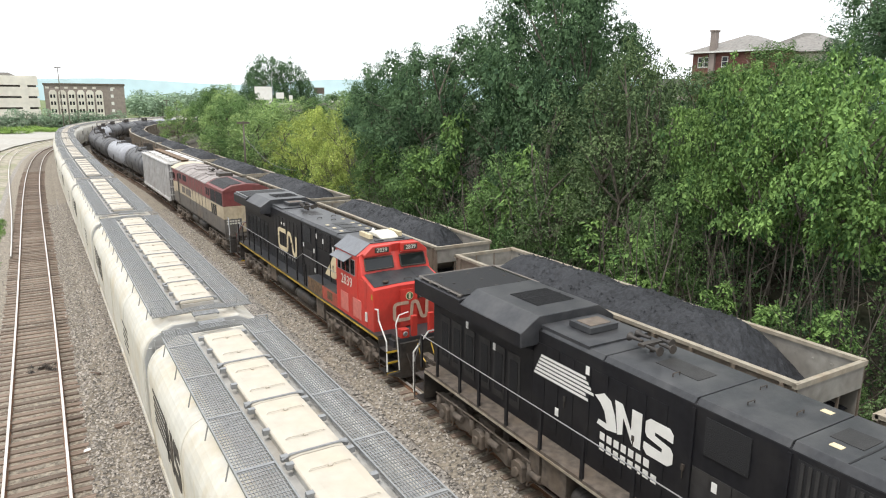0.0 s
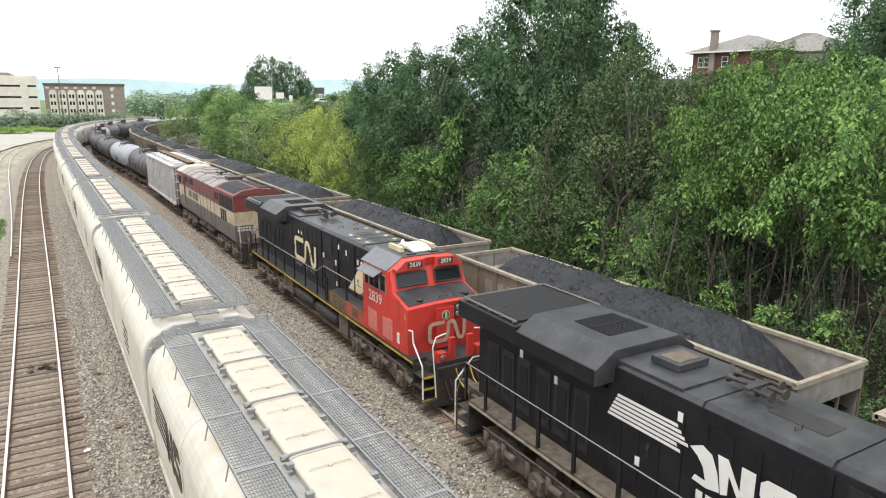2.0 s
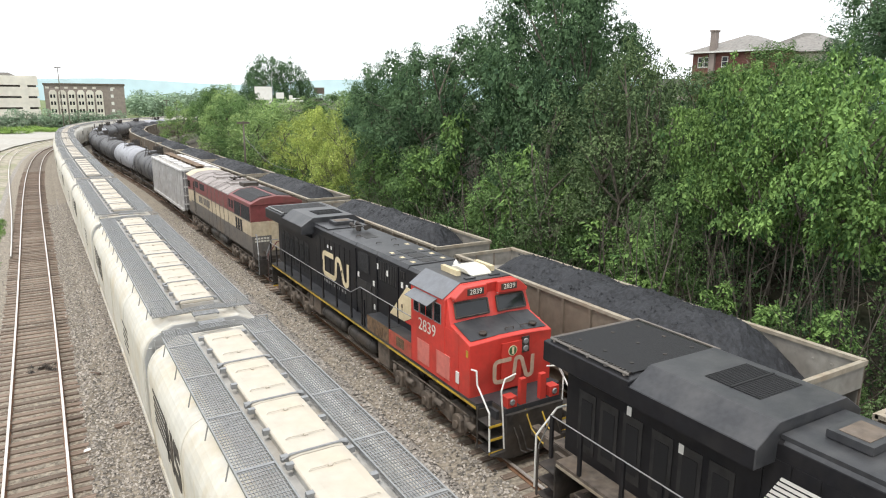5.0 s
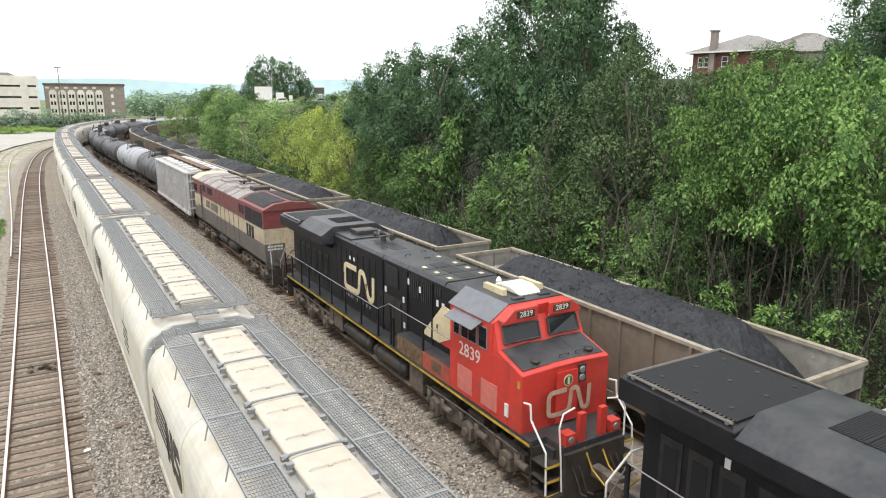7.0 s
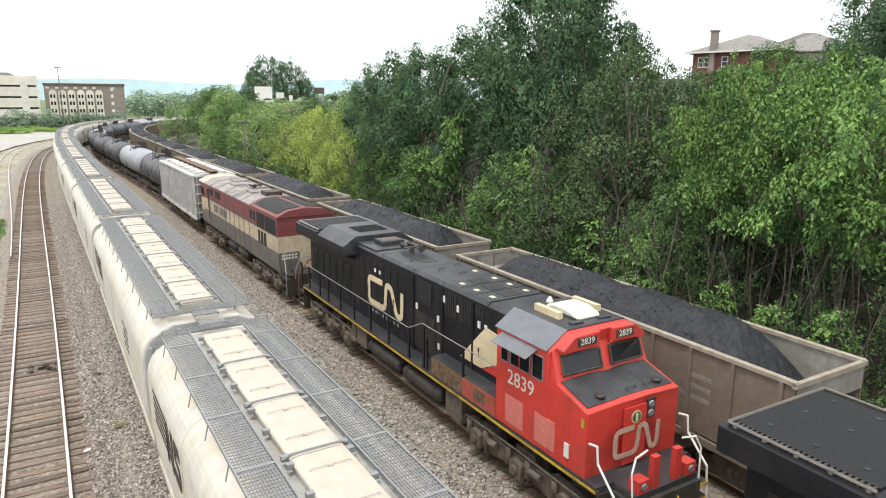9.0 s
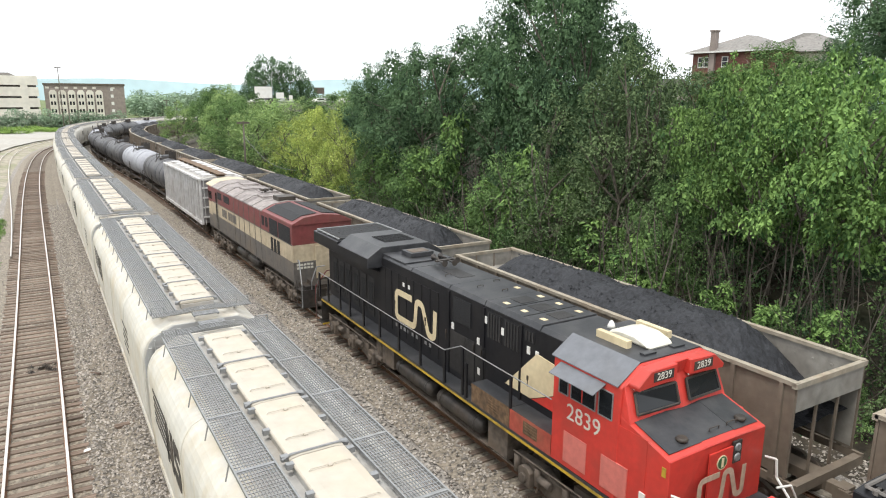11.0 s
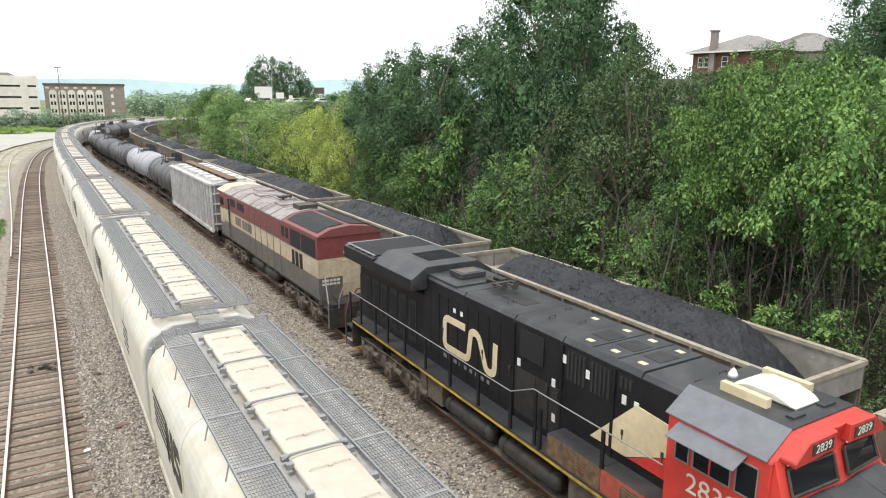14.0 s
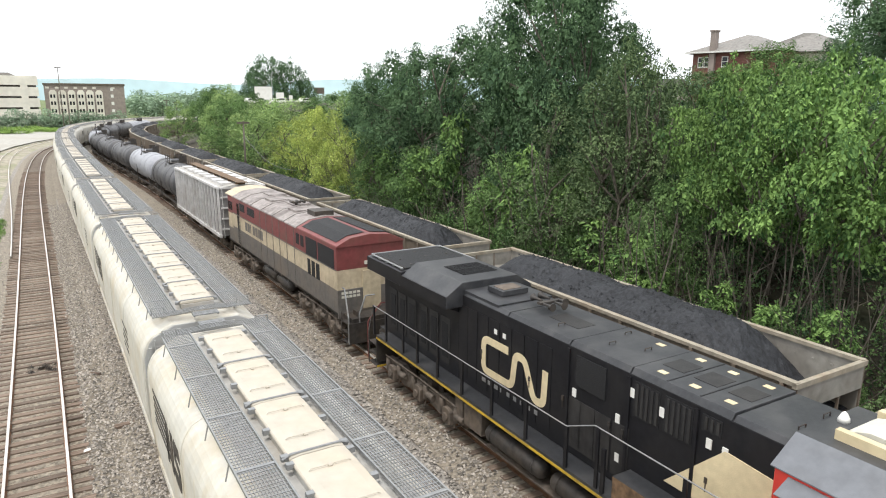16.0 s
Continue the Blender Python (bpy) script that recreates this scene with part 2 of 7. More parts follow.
def rod(bm, p, q, r, n=8, r2=None):
    p, q = Vector(p), Vector(q)
    d = (q - p).normalized()
    a = d.orthogonal().normalized()
    b = d.cross(a)
    r2 = r if r2 is None else r2
    c0 = [bm.verts.new(p + (a * math.cos(2 * math.pi * i / n) + b * math.sin(2 * math.pi * i / n)) * r) for i in range(n)]
    c1 = [bm.verts.new(q + (a * math.cos(2 * math.pi * i / n) + b * math.sin(2 * math.pi * i / n)) * r2) for i in range(n)]
    for i in range(n):
        bm.faces.new((c0[i], c0[(i + 1) % n], c1[(i + 1) % n], c1[i])).smooth = n > 6
    bm.faces.new(c0[::-1])
    bm.faces.new(c1)


def pipe(bm, pts, r, n=6):
    for p, q in zip(pts, pts[1:]):
        rod(bm, p, q, r, n)


def lathe(bm, prof, axis="y", n=24, origin=(0, 0, 0)):
    """Rings (along, radius) round an axis."""
    o, rings = Vector(origin), []
    for a, r in prof:
        ring = []
        for i in range(n):
            c, s = r * math.cos(2 * math.pi * i / n), r * math.sin(2 * math.pi * i / n)
            ring.append(bm.verts.new(o + Vector({"y": (c, a, s), "x": (a, c, s), "z": (c, s, a)}[axis])))
        rings.append(ring)
    fs = []
    for r0, r1 in zip(rings, rings[1:]):
        for i in range(n):
            f = bm.faces.new((r0[i], r0[(i + 1) % n], r1[(i + 1) % n], r1[i]))
            f.smooth = True
            fs.append(f)
    fs += [bm.faces.new(rings[0][::-1]), bm.faces.new(rings[-1])]
    bmesh.ops.recalc_face_normals(bm, faces=fs)


def mesh_of(name, bm, *materials, bevel=0.0):
    if bevel:
        es = [e for e in bm.edges if len(e.link_faces) == 2 and e.calc_face_angle(0) > 0.5]
        bmesh.ops.bevel(bm, geom=es, offset=bevel, segments=1, affect="EDGES", clamp_overlap=True)
    me = bpy.data.meshes.new(name)
    bm.to_mesh(me)
    bm.free()
    for m in materials:
        me.materials.append(M[m] if isinstance(m, str) else m)
    return me


def part(name, bm, material, parent, label="", bevel=0.0, at=None):
    me = bm if isinstance(bm, bpy.types.Mesh) else mesh_of(name, bm, *(material if isinstance(material, tuple) else (material,)), bevel=bevel)
    ob = new(name, me)
    ob.parent = parent
    if at is not None:
        ob.matrix_basis = at
    if label:
        ob["label"] = label
    return ob


def thing(name, label, category, group="", kind="", m=None):
    ob = new(name)
    ob.empty_display_size = 0.3
    if m is not None:
        ob.matrix_basis = m
    return tagged(ob, label, category, group, kind)


def solid(name, bm, material, label, category, group="", kind="", m=None, bevel=0.0):
    ob = new(name, mesh_of(name, bm, *(material if isinstance(material, tuple) else (material,)), bevel=bevel))
    if m is not None:
        ob.matrix_basis = m
    return tagged(ob, label, category, group, kind)


def B():
    return bmesh.new()


def letters(text, size, material):
    """Flat lettering as a mesh in the x-y plane, centred, 8 mm thick."""
    cu = bpy.data.curves.new("lettering", "FONT")
    cu.body, cu.size, cu.align_x, cu.align_y, cu.extrude, cu.resolution_u = text, size, "CENTER", "CENTER", 0.004, 3
    ob = bpy.data.objects.new("lettering", cu)
    scene.collection.objects.link(ob)
    bpy.context.view_layer.update()
    me = bpy.data.meshes.new_from_object(ob.evaluated_get(bpy.context.evaluated_depsgraph_get()))
    bpy.data.objects.remove(ob)
    me.materials.clear()
    me.materials.append(M[material])
    return me


# ---- the line of the tracks: heading turns right with distance ----
S_ALL = np.arange(-120.0, 520.1, 0.25)
BEND = -0.000874 + 1.6213e-5 * np.clip(S_ALL, 0, 150) + 9.226e-5 * np.clip(S_ALL - 120, 0, 80)
HEAD = np.concatenate([[0], np.cumsum((BEND[1:] + BEND[:-1]) / 2 * 0.25)])
HEAD -= np.interp(0, S_ALL, HEAD)
MIDH = (HEAD[1:] + HEAD[:-1]) / 2
XS = np.concatenate([[0], np.cumsum(np.sin(MIDH) * 0.25)])
YS = np.concatenate([[0], np.cumsum(np.cos(MIDH) * 0.25)])
XS, YS = XS - np.interp(0, S_ALL, XS), YS - np.interp(0, S_ALL, YS)


def smooth(a, b, x):
    t = min(1.0, max(0.0, (x - a) / (b - a)))
    return t * t * (3 - 2 * t)


def off_empty(s):
    return -1.22


def off_hopper(s):
    return 3.10 + 0.13 * smooth(16, 0, s)


def off_moving(s):
    return 10.98 - 3.1 * smooth(70, 150, s)


def off_coal(s):
    return 15.45 + 0.3 * smooth(10, 60, s) - 0.7 * smooth(100, 150, s)


def spot(s, d, z=0.0):
    h = np.interp(s, S_ALL, HEAD)
    return Vector((np.interp(s, S_ALL, XS) + d * math.cos(h), np.interp(s, S_ALL, YS) - d * math.sin(h), z))


def on_track(s, off, length, a=0.2, b=0.8):
    """Pose of a vehicle whose front coupler is at s; its bogies ride the track."""
    p, q = spot(s + a * length, off(s + a * length)), spot(s + b * length, off(s + b * length))
    d = (q - p).normalized()
    o = p - d * (a * length)
    return pose(o.x, o.y, 0, 0, 0, -math.degrees(math.atan2(d.x, d.y)))

# ---- ground, banks and tracks ----
def bank(s, d):
    """Height of the ground beside and between the tracks."""
    z = -0.32
    if d > 18.2:
        top = 9.0 + 1.5 * smooth(30, 0, s)
        z += top * smooth(18.6, 50.0, d)
        z += 0.6 * (noise.noise(Vector((s * 0.12, d * 0.12, 0)))) * smooth(18.5, 24, d)
    if -0.5 < d < 18:
        z += 0.03 * noise.noise(Vector((s * 0.4, d * 0.5, 7)))
        z -= 0.1 * smooth(1.6, 0.8, abs(d - 7.2))
    if d < -5:
        z += 0.15 * smooth(-5, -9, d) + 0.1 * noise.noise(Vector((s * 0.1, d * 0.1, 3)))
    return z


def surf(s, d):
    """Top of the ballast, shoulders included."""
    z = bank(s, d)
    for off in (off_empty, off_hopper, off_moving, off_coal):
        o = abs(d - off(s))
        if o < 2.3:
            z = max(z, -0.19 - 0.15 * smooth(1.5, 2.3, o))
    return z


def along(x, y):
    """Arc position and offset of a place."""
    i = int(np.argmin((XS - x) ** 2 + (YS - y) ** 2))
    h = HEAD[i]
    return S_ALL[i] + (x - XS[i]) * math.sin(h) + (y - YS[i]) * math.cos(h), (x - XS[i]) * math.cos(h) - (y - YS[i]) * math.sin(h)


def ground_z(x, y):
    s, d = along(x, y)
    return bank(s, d) if s < 236 else -0.3


ground_bm = B()
ds = [-2500, -900, -300, -120, -60, -30, -22, -16, -12, -9, -7, -5.5, -4.6, -3.9, -3.0, -2.4, 0.0, 0.6, 1.3, 1.9, 4.3, 5.0, 5.6, 6.2, 7.2, 8.2, 9.3, 10, 12, 12.6, 13.3, 14.2, 16.7, 17.4, 18.2, 19, 20, 22, 24, 27, 30, 34, 38, 42, 47, 52, 60, 80]
ss = [-60, -40] + list(np.arange(-30, 60, 2.0)) + list(np.arange(60, 241, 5.0))
gv = []
for s in ss:
    gv.append([ground_bm.verts.new(spot(s, d, bank(s, d)) if -60 < d else Vector((d, s, -0.3))) for d in ds])
for i in range(len(ss) - 1):
    for j in range(len(ds) - 1):
        f = ground_bm.faces.new((gv[i][j], gv[i][j + 1], gv[i + 1][j + 1], gv[i + 1][j]))
        dm = (ds[j] + ds[j + 1]) / 2
        f.material_index = 3 if (-2.6 < dm < 0.4 or 1.5 < dm < 4.6 or 9.2 < dm < 12.8 or 13.8 < dm < 17) else (0 if -3.7 < dm < 18.2 else (1 if dm > 18.2 else (4 if dm > -14 else 2)))
        f.smooth = True
solid("ground", ground_bm, ("ballast", "earth", "grass", "bed", "verge"), "grey ballast yard with grass verge and wooded earth bank", "ground", kind="structure")
far_bm = B()
box(far_bm, -4500, 4500, -600, 4700, -2.5, -1.2)
solid("far_ground", far_bm, ("grass",), "flat green valley floor far off", "ground", kind="structure")
lot_bm = B()
for s0, s1 in ((140, 150), (150, 165), (165, 180), (180, 195), (195, 210), (210, 228)):
    q = [spot(s0, -9), spot(s0, -70), spot(s1, -70), spot(s1, -9)]
    vs = [lot_bm.verts.new((p.x, p.y, 0.06)) for p in q]
    lot_bm.faces.new(vs)
solid("pale_lot", lot_bm, "lot", "pale gravel lot beside the line", "ground", kind="structure")

# ballast shoulders carrying each track
for name, off in (("empty", off_empty), ("hopper", off_hopper), ("moving", off_moving), ("coal", off_coal)):
    bm = B()
    prev = None
    for s in np.arange(-30, 240, 2.0):
        d = off(s)
        row = []
        for o, z in ((-2.3, -0.34), (-1.55, -0.2), (-0.7, -0.185), (0.7, -0.185), (1.55, -0.2), (2.3, -0.34)):
            row.append(bm.verts.new(spot(s, d + o, z + 0.02 * noise.noise(Vector((s * 0.9, d + o, 1))))))
        if prev:
            for i in range(5):
                f = bm.faces.new((prev[i], prev[i + 1], row[i + 1], row[i]))
                f.smooth = True
        prev = row
    solid("ballast_bed", bm, "bed", "brown stained ballast bed under a track", "ballast", kind="structure")

# rails
TIE_LIST = []
for off, s1 in ((off_empty, 236), (off_hopper, 236), (off_moving, 236), (off_coal, 236)):
    tk = thing("track", "railway track with worn steel rails", "track", kind="structure")
    for sg in (-1, 1):
        for name, prof, material in (("rail", [(-0.036, -0.045), (-0.036, 0.0), (0.036, 0.0), (0.036, -0.045)], "rail"),
                                     ("rail_web", [(-0.07, -0.165), (-0.07, -0.15), (-0.012, -0.13), (-0.012, -0.045), (0.012, -0.045), (0.012, -0.13), (0.07, -0.15), (0.07, -0.165)], "rail_side")):
            bm = B()
            prev = None
            for s in np.arange(-30, s1, 2.0):
                d = off(s) + sg * 0.753
                row = [bm.verts.new(spot(s, d + x, z)) for x, z in prof]
                if prev:
                    for i in range(len(prof)):
                        j = (i + 1) % len(prof)
                        bm.faces.new((prev[i], prev[j], row[j], row[i]))
                prev = row
            bmesh.ops.recalc_face_normals(bm, faces=bm.faces[:])
            part(name, bm, material, tk, "polished rail head" if name == "rail" else "rusty rail web")
    TIE_LIST.append((tk, off))
# the spur that curves away on the far left
for a, b in (((-5.6, 92), (-8.5, 190)),):
    tk = thing("spur_track", "overgrown spur track with dull rails", "track", kind="structure")
    for sg in (-0.753, 0.753):
        bm = B()
        prev = None
        for s in np.arange(50, 196, 3.0):
            d = -3.2 - 4.2 * smooth(45, 190, s) + sg
            row = [bm.verts.new(spot(s, d + x, z)) for x, z in ((-0.036, -0.1), (-0.036, 0.0), (0.036, 0.0), (0.036, -0.1))]
            if prev:
                for i in range(4):
                    bm.faces.new((prev[i], prev[(i + 1) % 4], row[(i + 1) % 4], row[i]))
            prev = row
        bmesh.ops.recalc_face_normals(bm, faces=bm.faces[:])
        part("rail", bm, "rail", tk)

# ---- rolling stock: local y runs back from the front coupler, x to the right, z up from the rail head ----
def plate(bm, y0, y1, z0, z1, x, out=-1, thick=0.012):
    """A thin plate on a side wall at x, standing out to the given side."""
    a, b = sorted((x, x + out * thick))
    box(bm, a, b, y0, y1, z0, z1)


def wheelset_mesh(r=0.53):
    bm = B()
    for sx in (-1, 1):
        lathe(bm, [(sx * 0.70, 0.2), (sx * 0.70, r - 0.07), (sx * 0.69, r + 0.02), (sx * 0.72, r + 0.02), (sx * 0.735, r), (sx * 0.83, r - 0.01), (sx * 0.83, r - 0.07), (sx * 0.79, 0.2)], "x", 20)
        for k in range(6):
            a = k * math.pi / 3
            rod(bm, (sx * 0.8, 0.25 * math.cos(a), 0.25 * math.sin(a)), (sx * 0.835, 0.25 * math.cos(a), 0.25 * math.sin(a)), 0.035, 6)
    rod(bm, (-1.0, 0, 0), (1.0, 0, 0), 0.09, 10)
    return mesh_of("wheelset", bm, "steel_dirty")


WHEELS = wheelset_mesh()
WHEELS_SMALL = wheelset_mesh(0.45)


def loco_truck_mesh():
    bm = B()
    for sx in (-1, 1):
        a, b = sorted((sx * 1.08, sx * 1.28))
        prism(bm, [(-2.55, 0.62), (-2.4, 0.45), (-1.6, 0.42), (-1.2, 0.3), (-0.7, 0.42), (0.7, 0.42), (1.2, 0.3), (1.6, 0.42), (2.4, 0.45), (2.55, 0.62), (2.5, 0.95), (1.3, 1.02), (1.0, 0.86), (-1.0, 0.86), (-1.3, 1.02), (-2.5, 0.95)], a, b, "x")
        for y in (-1.88, 0, 1.88):
            c, d = sorted((sx * 1.28, sx * 1.46))
            prism(bm, [(y - 0.24, 0.34), (y + 0.24, 0.34), (y + 0.24, 0.74), (y + 0.12, 0.84), (y - 0.12, 0.84), (y - 0.24, 0.74)], c, d, "x")
            rod(bm, (sx * 1.44, y, 0.56), (sx * 1.52, y, 0.56), 0.13, 10)
            for o in (-0.42, 0.42):
                rod(bm, (sx * 1.33, y + o, 0.5), (sx * 1.33, y + o, 0.98), 0.1, 8)
        for y in (-2.75, -0.94, 0.94):
            rod(bm, (sx * 1.34, y, 0.72), (sx * 1.34, y + 0.45, 0.72), 0.11, 8)
            pipe(bm, [(sx * 1.34, y + 0.4, 0.7), (sx * 1.36, y + 0.55, 0.3), (sx * 0.9, y + 0.6, 0.3)], 0.03)
        pipe(bm, [(sx * 1.4, -2.4, 1.05), (sx * 1.4, 0, 1.1), (sx * 1.4, 2.4, 1.05)], 0.025)
    box(bm, -1.1, 1.1, -0.4, 0.4, 0.5, 1.0)
    box(bm, -1.1, 1.1, -2.5, -2.35, 0.55, 0.85)
    box(bm, -1.1, 1.1, 2.35, 2.5, 0.55, 0.85)
    return mesh_of("truck_frame", bm, "steel_dirty", bevel=0.012)


LOCO_TRUCK = loco_truck_mesh()
WHEEL_PARTS = []     # (wheelset, y, radius)


def add_loco_running_gear(t, centres, fuel):
    for c in centres:
        part("truck_frame", LOCO_TRUCK, None, t, at=pose(0, c, 0))
        for o in (-1.88, 0, 1.88):
            w = part("wheelset", WHEELS, None, t, at=pose(0, c + o, 0.53))
            WHEEL_PARTS.append((w, c + o, 0.53))
    bm = B()
    prism(bm, [(-1.15, 0.32), (1.15, 0.32), (1.32, 0.5), (1.32, 1.25), (-0.75, 1.25), (-0.75, 0.62), (-1.32, 0.5)], fuel[0], fuel[1], "y")
    part("fuel_tank", bm, "steel_dirty", t, "dust-brown steel fuel tank", bevel=0.03)
    n = (fuel[1] - fuel[0]) / 2
    for k in range(2):
        bm = B()
        y0 = fuel[0] + 0.25 + k * n
        lathe(bm, [(y0, 0.1), (y0 + 0.06, 0.2), (y0 + 0.16, 0.25), (y0 + n - 0.46, 0.25), (y0 + n - 0.36, 0.2), (y0 + n - 0.3, 0.1)], "y", 16, (-1.2, 0, 0.93))
        for y in (y0 + 0.3, y0 + n - 0.65):
            lathe(bm, [(y, 0.262), (y + 0.05, 0.262)], "y", 16, (-1.2, 0, 0.93))
        part("air_reservoir", bm, "steel_dark", t, "dark cylindrical air reservoir")


def coupler(bm, y, d):
    box(bm, -0.13, 0.13, *sorted((y, y + d * 0.9)), 0.72, 0.98)
    box(bm, -0.2, 0.2, *sorted((y - d * 0.02, y + d * 0.28)), 0.68, 1.02)
    box(bm, -0.26, -0.1, *sorted((y - d * 0.12, y + d * 0.15)), 0.7, 1.0)


def steps(t, y0, y1, sx, mark):
    """Corner stair well of a locomotive."""
    bm = B()
    a, b = sorted((sx * 1.5, sx * 1.0))
    for k, z in enumerate((0.42, 0.82, 1.22)):
        box(bm, a, b, y0, y1, z, z + 0.03)
    box(bm, *sorted((sx * 1.48, sx * 1.5)), y1 - 0.02, y1 + 0.05, 0.35, 1.62)
    box(bm, *sorted((sx * 0.98, sx * 1.0)), y0, y1, 0.35, 1.62)
    s = part("stairs", bm, "steel_dark", t)
    bm = B()
    bm.free()
    for z in (0.45, 0.85, 1.25):
        bm = B()
        box(bm, a + 0.02, b - 0.02, y0 - 0.012, y0, z - 0.07, z)
        part("step_edge", bm, mark, s)


def stroke(bm, pts, radius, w, x):
    """One flat stroke of width w along a polyline with rounded corners, in the plane x; points are (y, z)."""
    line = [Vector(pts[0])]
    for a, b, c in zip(pts, pts[1:], pts[2:]):
        a, b, c = Vector(a), Vector(b), Vector(c)
        r = min(radius, (b - a).length * 0.48, (c - b).length * 0.48)
        p, q = b + (a - b).normalized() * r, b + (c - b).normalized() * r
        line += [p * (1 - t) ** 2 + b * 2 * t * (1 - t) + q * t * t for t in (0, 0.2, 0.4, 0.6, 0.8, 1)]
    line.append(Vector(pts[-1]))
    rows = []
    for i, p in enumerate(line):
        d = (line[min(i + 1, len(line) - 1)] - line[max(i - 1, 0)]).normalized() * w / 2
        rows.append([bm.verts.new((xx, p.x + k * -d.y, p.y + k * d.x)) for k, xx in ((1, x), (-1, x), (-1, x - 0.006), (1, x - 0.006))])
    for a, b in zip(rows, rows[1:]):
        for i in range(4):
            bm.faces.new((a[i], a[(i + 1) % 4], b[(i + 1) % 4], b[i]))
    bm.faces.new(rows[0]), bm.faces.new(rows[-1][::-1])
    bmesh.ops.recalc_face_normals(bm, faces=bm.faces[:])


def monogram(bm, y0, y1, z0, z1, x, w=0.16):
    """A single rounded stroke: an open square bow that runs on into a leaning zigzag."""
    h, l = z1 - z0, y1 - y0
    path = ((0.43, 1), (0.0, 1), (0.0, 0.0), (0.5, 0.0), (0.545, 1.0), (0.69, 1.0), (0.845, -0.02), (0.985, 0.02), (1.0, 1.0))
    pts = [(y1 - w / 2 - u * (l - w), z0 + w / 2 + v * (h - w)) for u, v in path]
    stroke(bm, pts, 0.2 * h, w, x)


BOXTOP = 2.2


def locomotive(kind):
    red = kind == "red"
    if red:
        t = thing("locomotive", "red-nosed black diesel locomotive with cream stripe, dusty, rolling", "locomotive", "locomotives of the moving train")
    else:
        t = thing("locomotive", "black diesel locomotive with white markings, dusty roof, rolling", "locomotive", "locomotives of the moving train")
    hood, roof = "black", "roof_black"
    # frame, deck and pilot
    bm = B()
    box(bm, -1.5, 1.5, 1.62, 20.66, 1.5, 1.65)
    box(bm, -0.98, 0.98, 0.95, 1.62, 1.5, 1.65)
    box(bm, -0.98, 0.98, 20.66, 21.4, 1.5, 1.65)
    box(bm, -1.1, 1.1, 1.2, 21.2, 1.15, 1.5)
    part("deck", bm, "roof_black" if red else "steel_dirty", t, "dusty grey walkway deck", bevel=0.01)
    for sx in (-1, 1):
        bm = B()
        plate(bm, 1.62, 20.66, 1.5, 1.57, sx * 1.502, sx)
        part("sill_stripe", bm, "yellow" if red else "chord", t, "yellow reflective sill stripe" if red else "dull white sill stripe")
    bm = B()
    prism(bm, [(-1.5, 0.42), (-0.9, 0.18), (0.9, 0.18), (1.5, 0.42), (1.0, 0.46), (1.0, 1.5), (-1.0, 1.5), (-1.0, 0.46)], 0.85, 0.98, "y")
    part("pilot", bm, "steel_dark", t, "black ploughed end plate", bevel=0.01)
    for x, y0, y1, z0 in ((1.0, 21.4, 21.5, 0.4), (1.5, 1.56, 1.6, 0.6), (1.5, 20.68, 20.72, 0.6)):
        bm = B()
        box(bm, -x, x, y0, y1, z0, 1.5)
        part("end_plate", bm, "steel_dark", t, bevel=0.01)
    for d, y in ((1, 0.0), (-1, 22.3)):
        bm = B()
        coupler(bm, y, d)
        part("coupler", bm, "steel_dirty", t)
    for y0, y1 in ((1.0, 1.55), (20.7, 21.35)):
        for sx in (-1, 1):
            steps(t, y0, y1, sx, "yellow" if red else "steel_dirty")
    add_loco_running_gear(t, (4.6, 17.7), (8.3, 13.9))
    # equipment boxes under the sill
    for y0, y1, z0 in ((14.0, 14.9, 0.7), (7.3, 8.2, 0.6), (15.0, 15.4, 0.85)):
        bm = B()
        box(bm, -1.38, -0.7, y0, y1, z0, 1.48)
        part("equipment_box", bm, "steel_dirty", t, bevel=0.02)
    # nose
    bm = B()
    W = 1.47
    def ring(y, zs):
        return [bm.verts.new(c) for c in ((-W, y, 1.65), (-W, y, zs[0]), (-0.5, y - 0.06, zs[1]), (0.5, y - 0.06, zs[1]), (W, y, zs[0]), (W, y, 1.65))]
    r0, r1 = ring(2.03, (3.22, 3.3)), ring(3.35, (3.62, 3.66))
    for i in range(5):
        bm.faces.new((r0[i], r0[i + 1], r1[i + 1], r1[i]))
    bm.faces.new(r0[::-1]), bm.faces.new(r1)
    bmesh.ops.recalc_face_normals(bm, faces=bm.faces[:])
    part("nose", bm, "red" if red else "black", t, "red sloped nose" if red else "black sloped nose", bevel=0.02)
    bm = B()
    prism(bm, [(2.12, 3.345), (3.18, 3.66), (3.18, 3.668), (2.12, 3.353)], -0.5, 0.5, "x")
    for sx in (-1, 1):
        q = [(sx * 0.5, 2.1, 3.348), (sx * 1.36, 2.16, 3.288), (sx * 1.36, 3.2, 3.60), (sx * 0.5, 3.2, 3.668)]
        f = [bm.verts.new(c) for c in q]
        g = [bm.verts.new((c[0], c[1], c[2] + 0.008)) for c in q]
        bm.faces.new(f), bm.faces.new(g)
        for i in range(4):
            bm.faces.new((f[i], f[(i + 1) % 4], g[(i + 1) % 4], g[i]))
    bmesh.ops.recalc_face_normals(bm, faces=bm.faces[:])
    part("nose_top", bm, "roof_black", t, "anti-slip dark nose top")
    bm = B()
    for x, y in ((-0.85, 2.3), (0.95, 2.3)):
        lathe(bm, [(3.36, 0.1), (3.42, 0.13), (3.46, 0.1)], "z", 12, (x, y, 0))
    for x in (-0.1, 0.45):
        pipe(bm, [(x, 2.25, 3.38), (x, 2.25, 3.46), (x + 0.3, 2.25, 3.46), (x + 0.3, 2.25, 3.38)], 0.012)
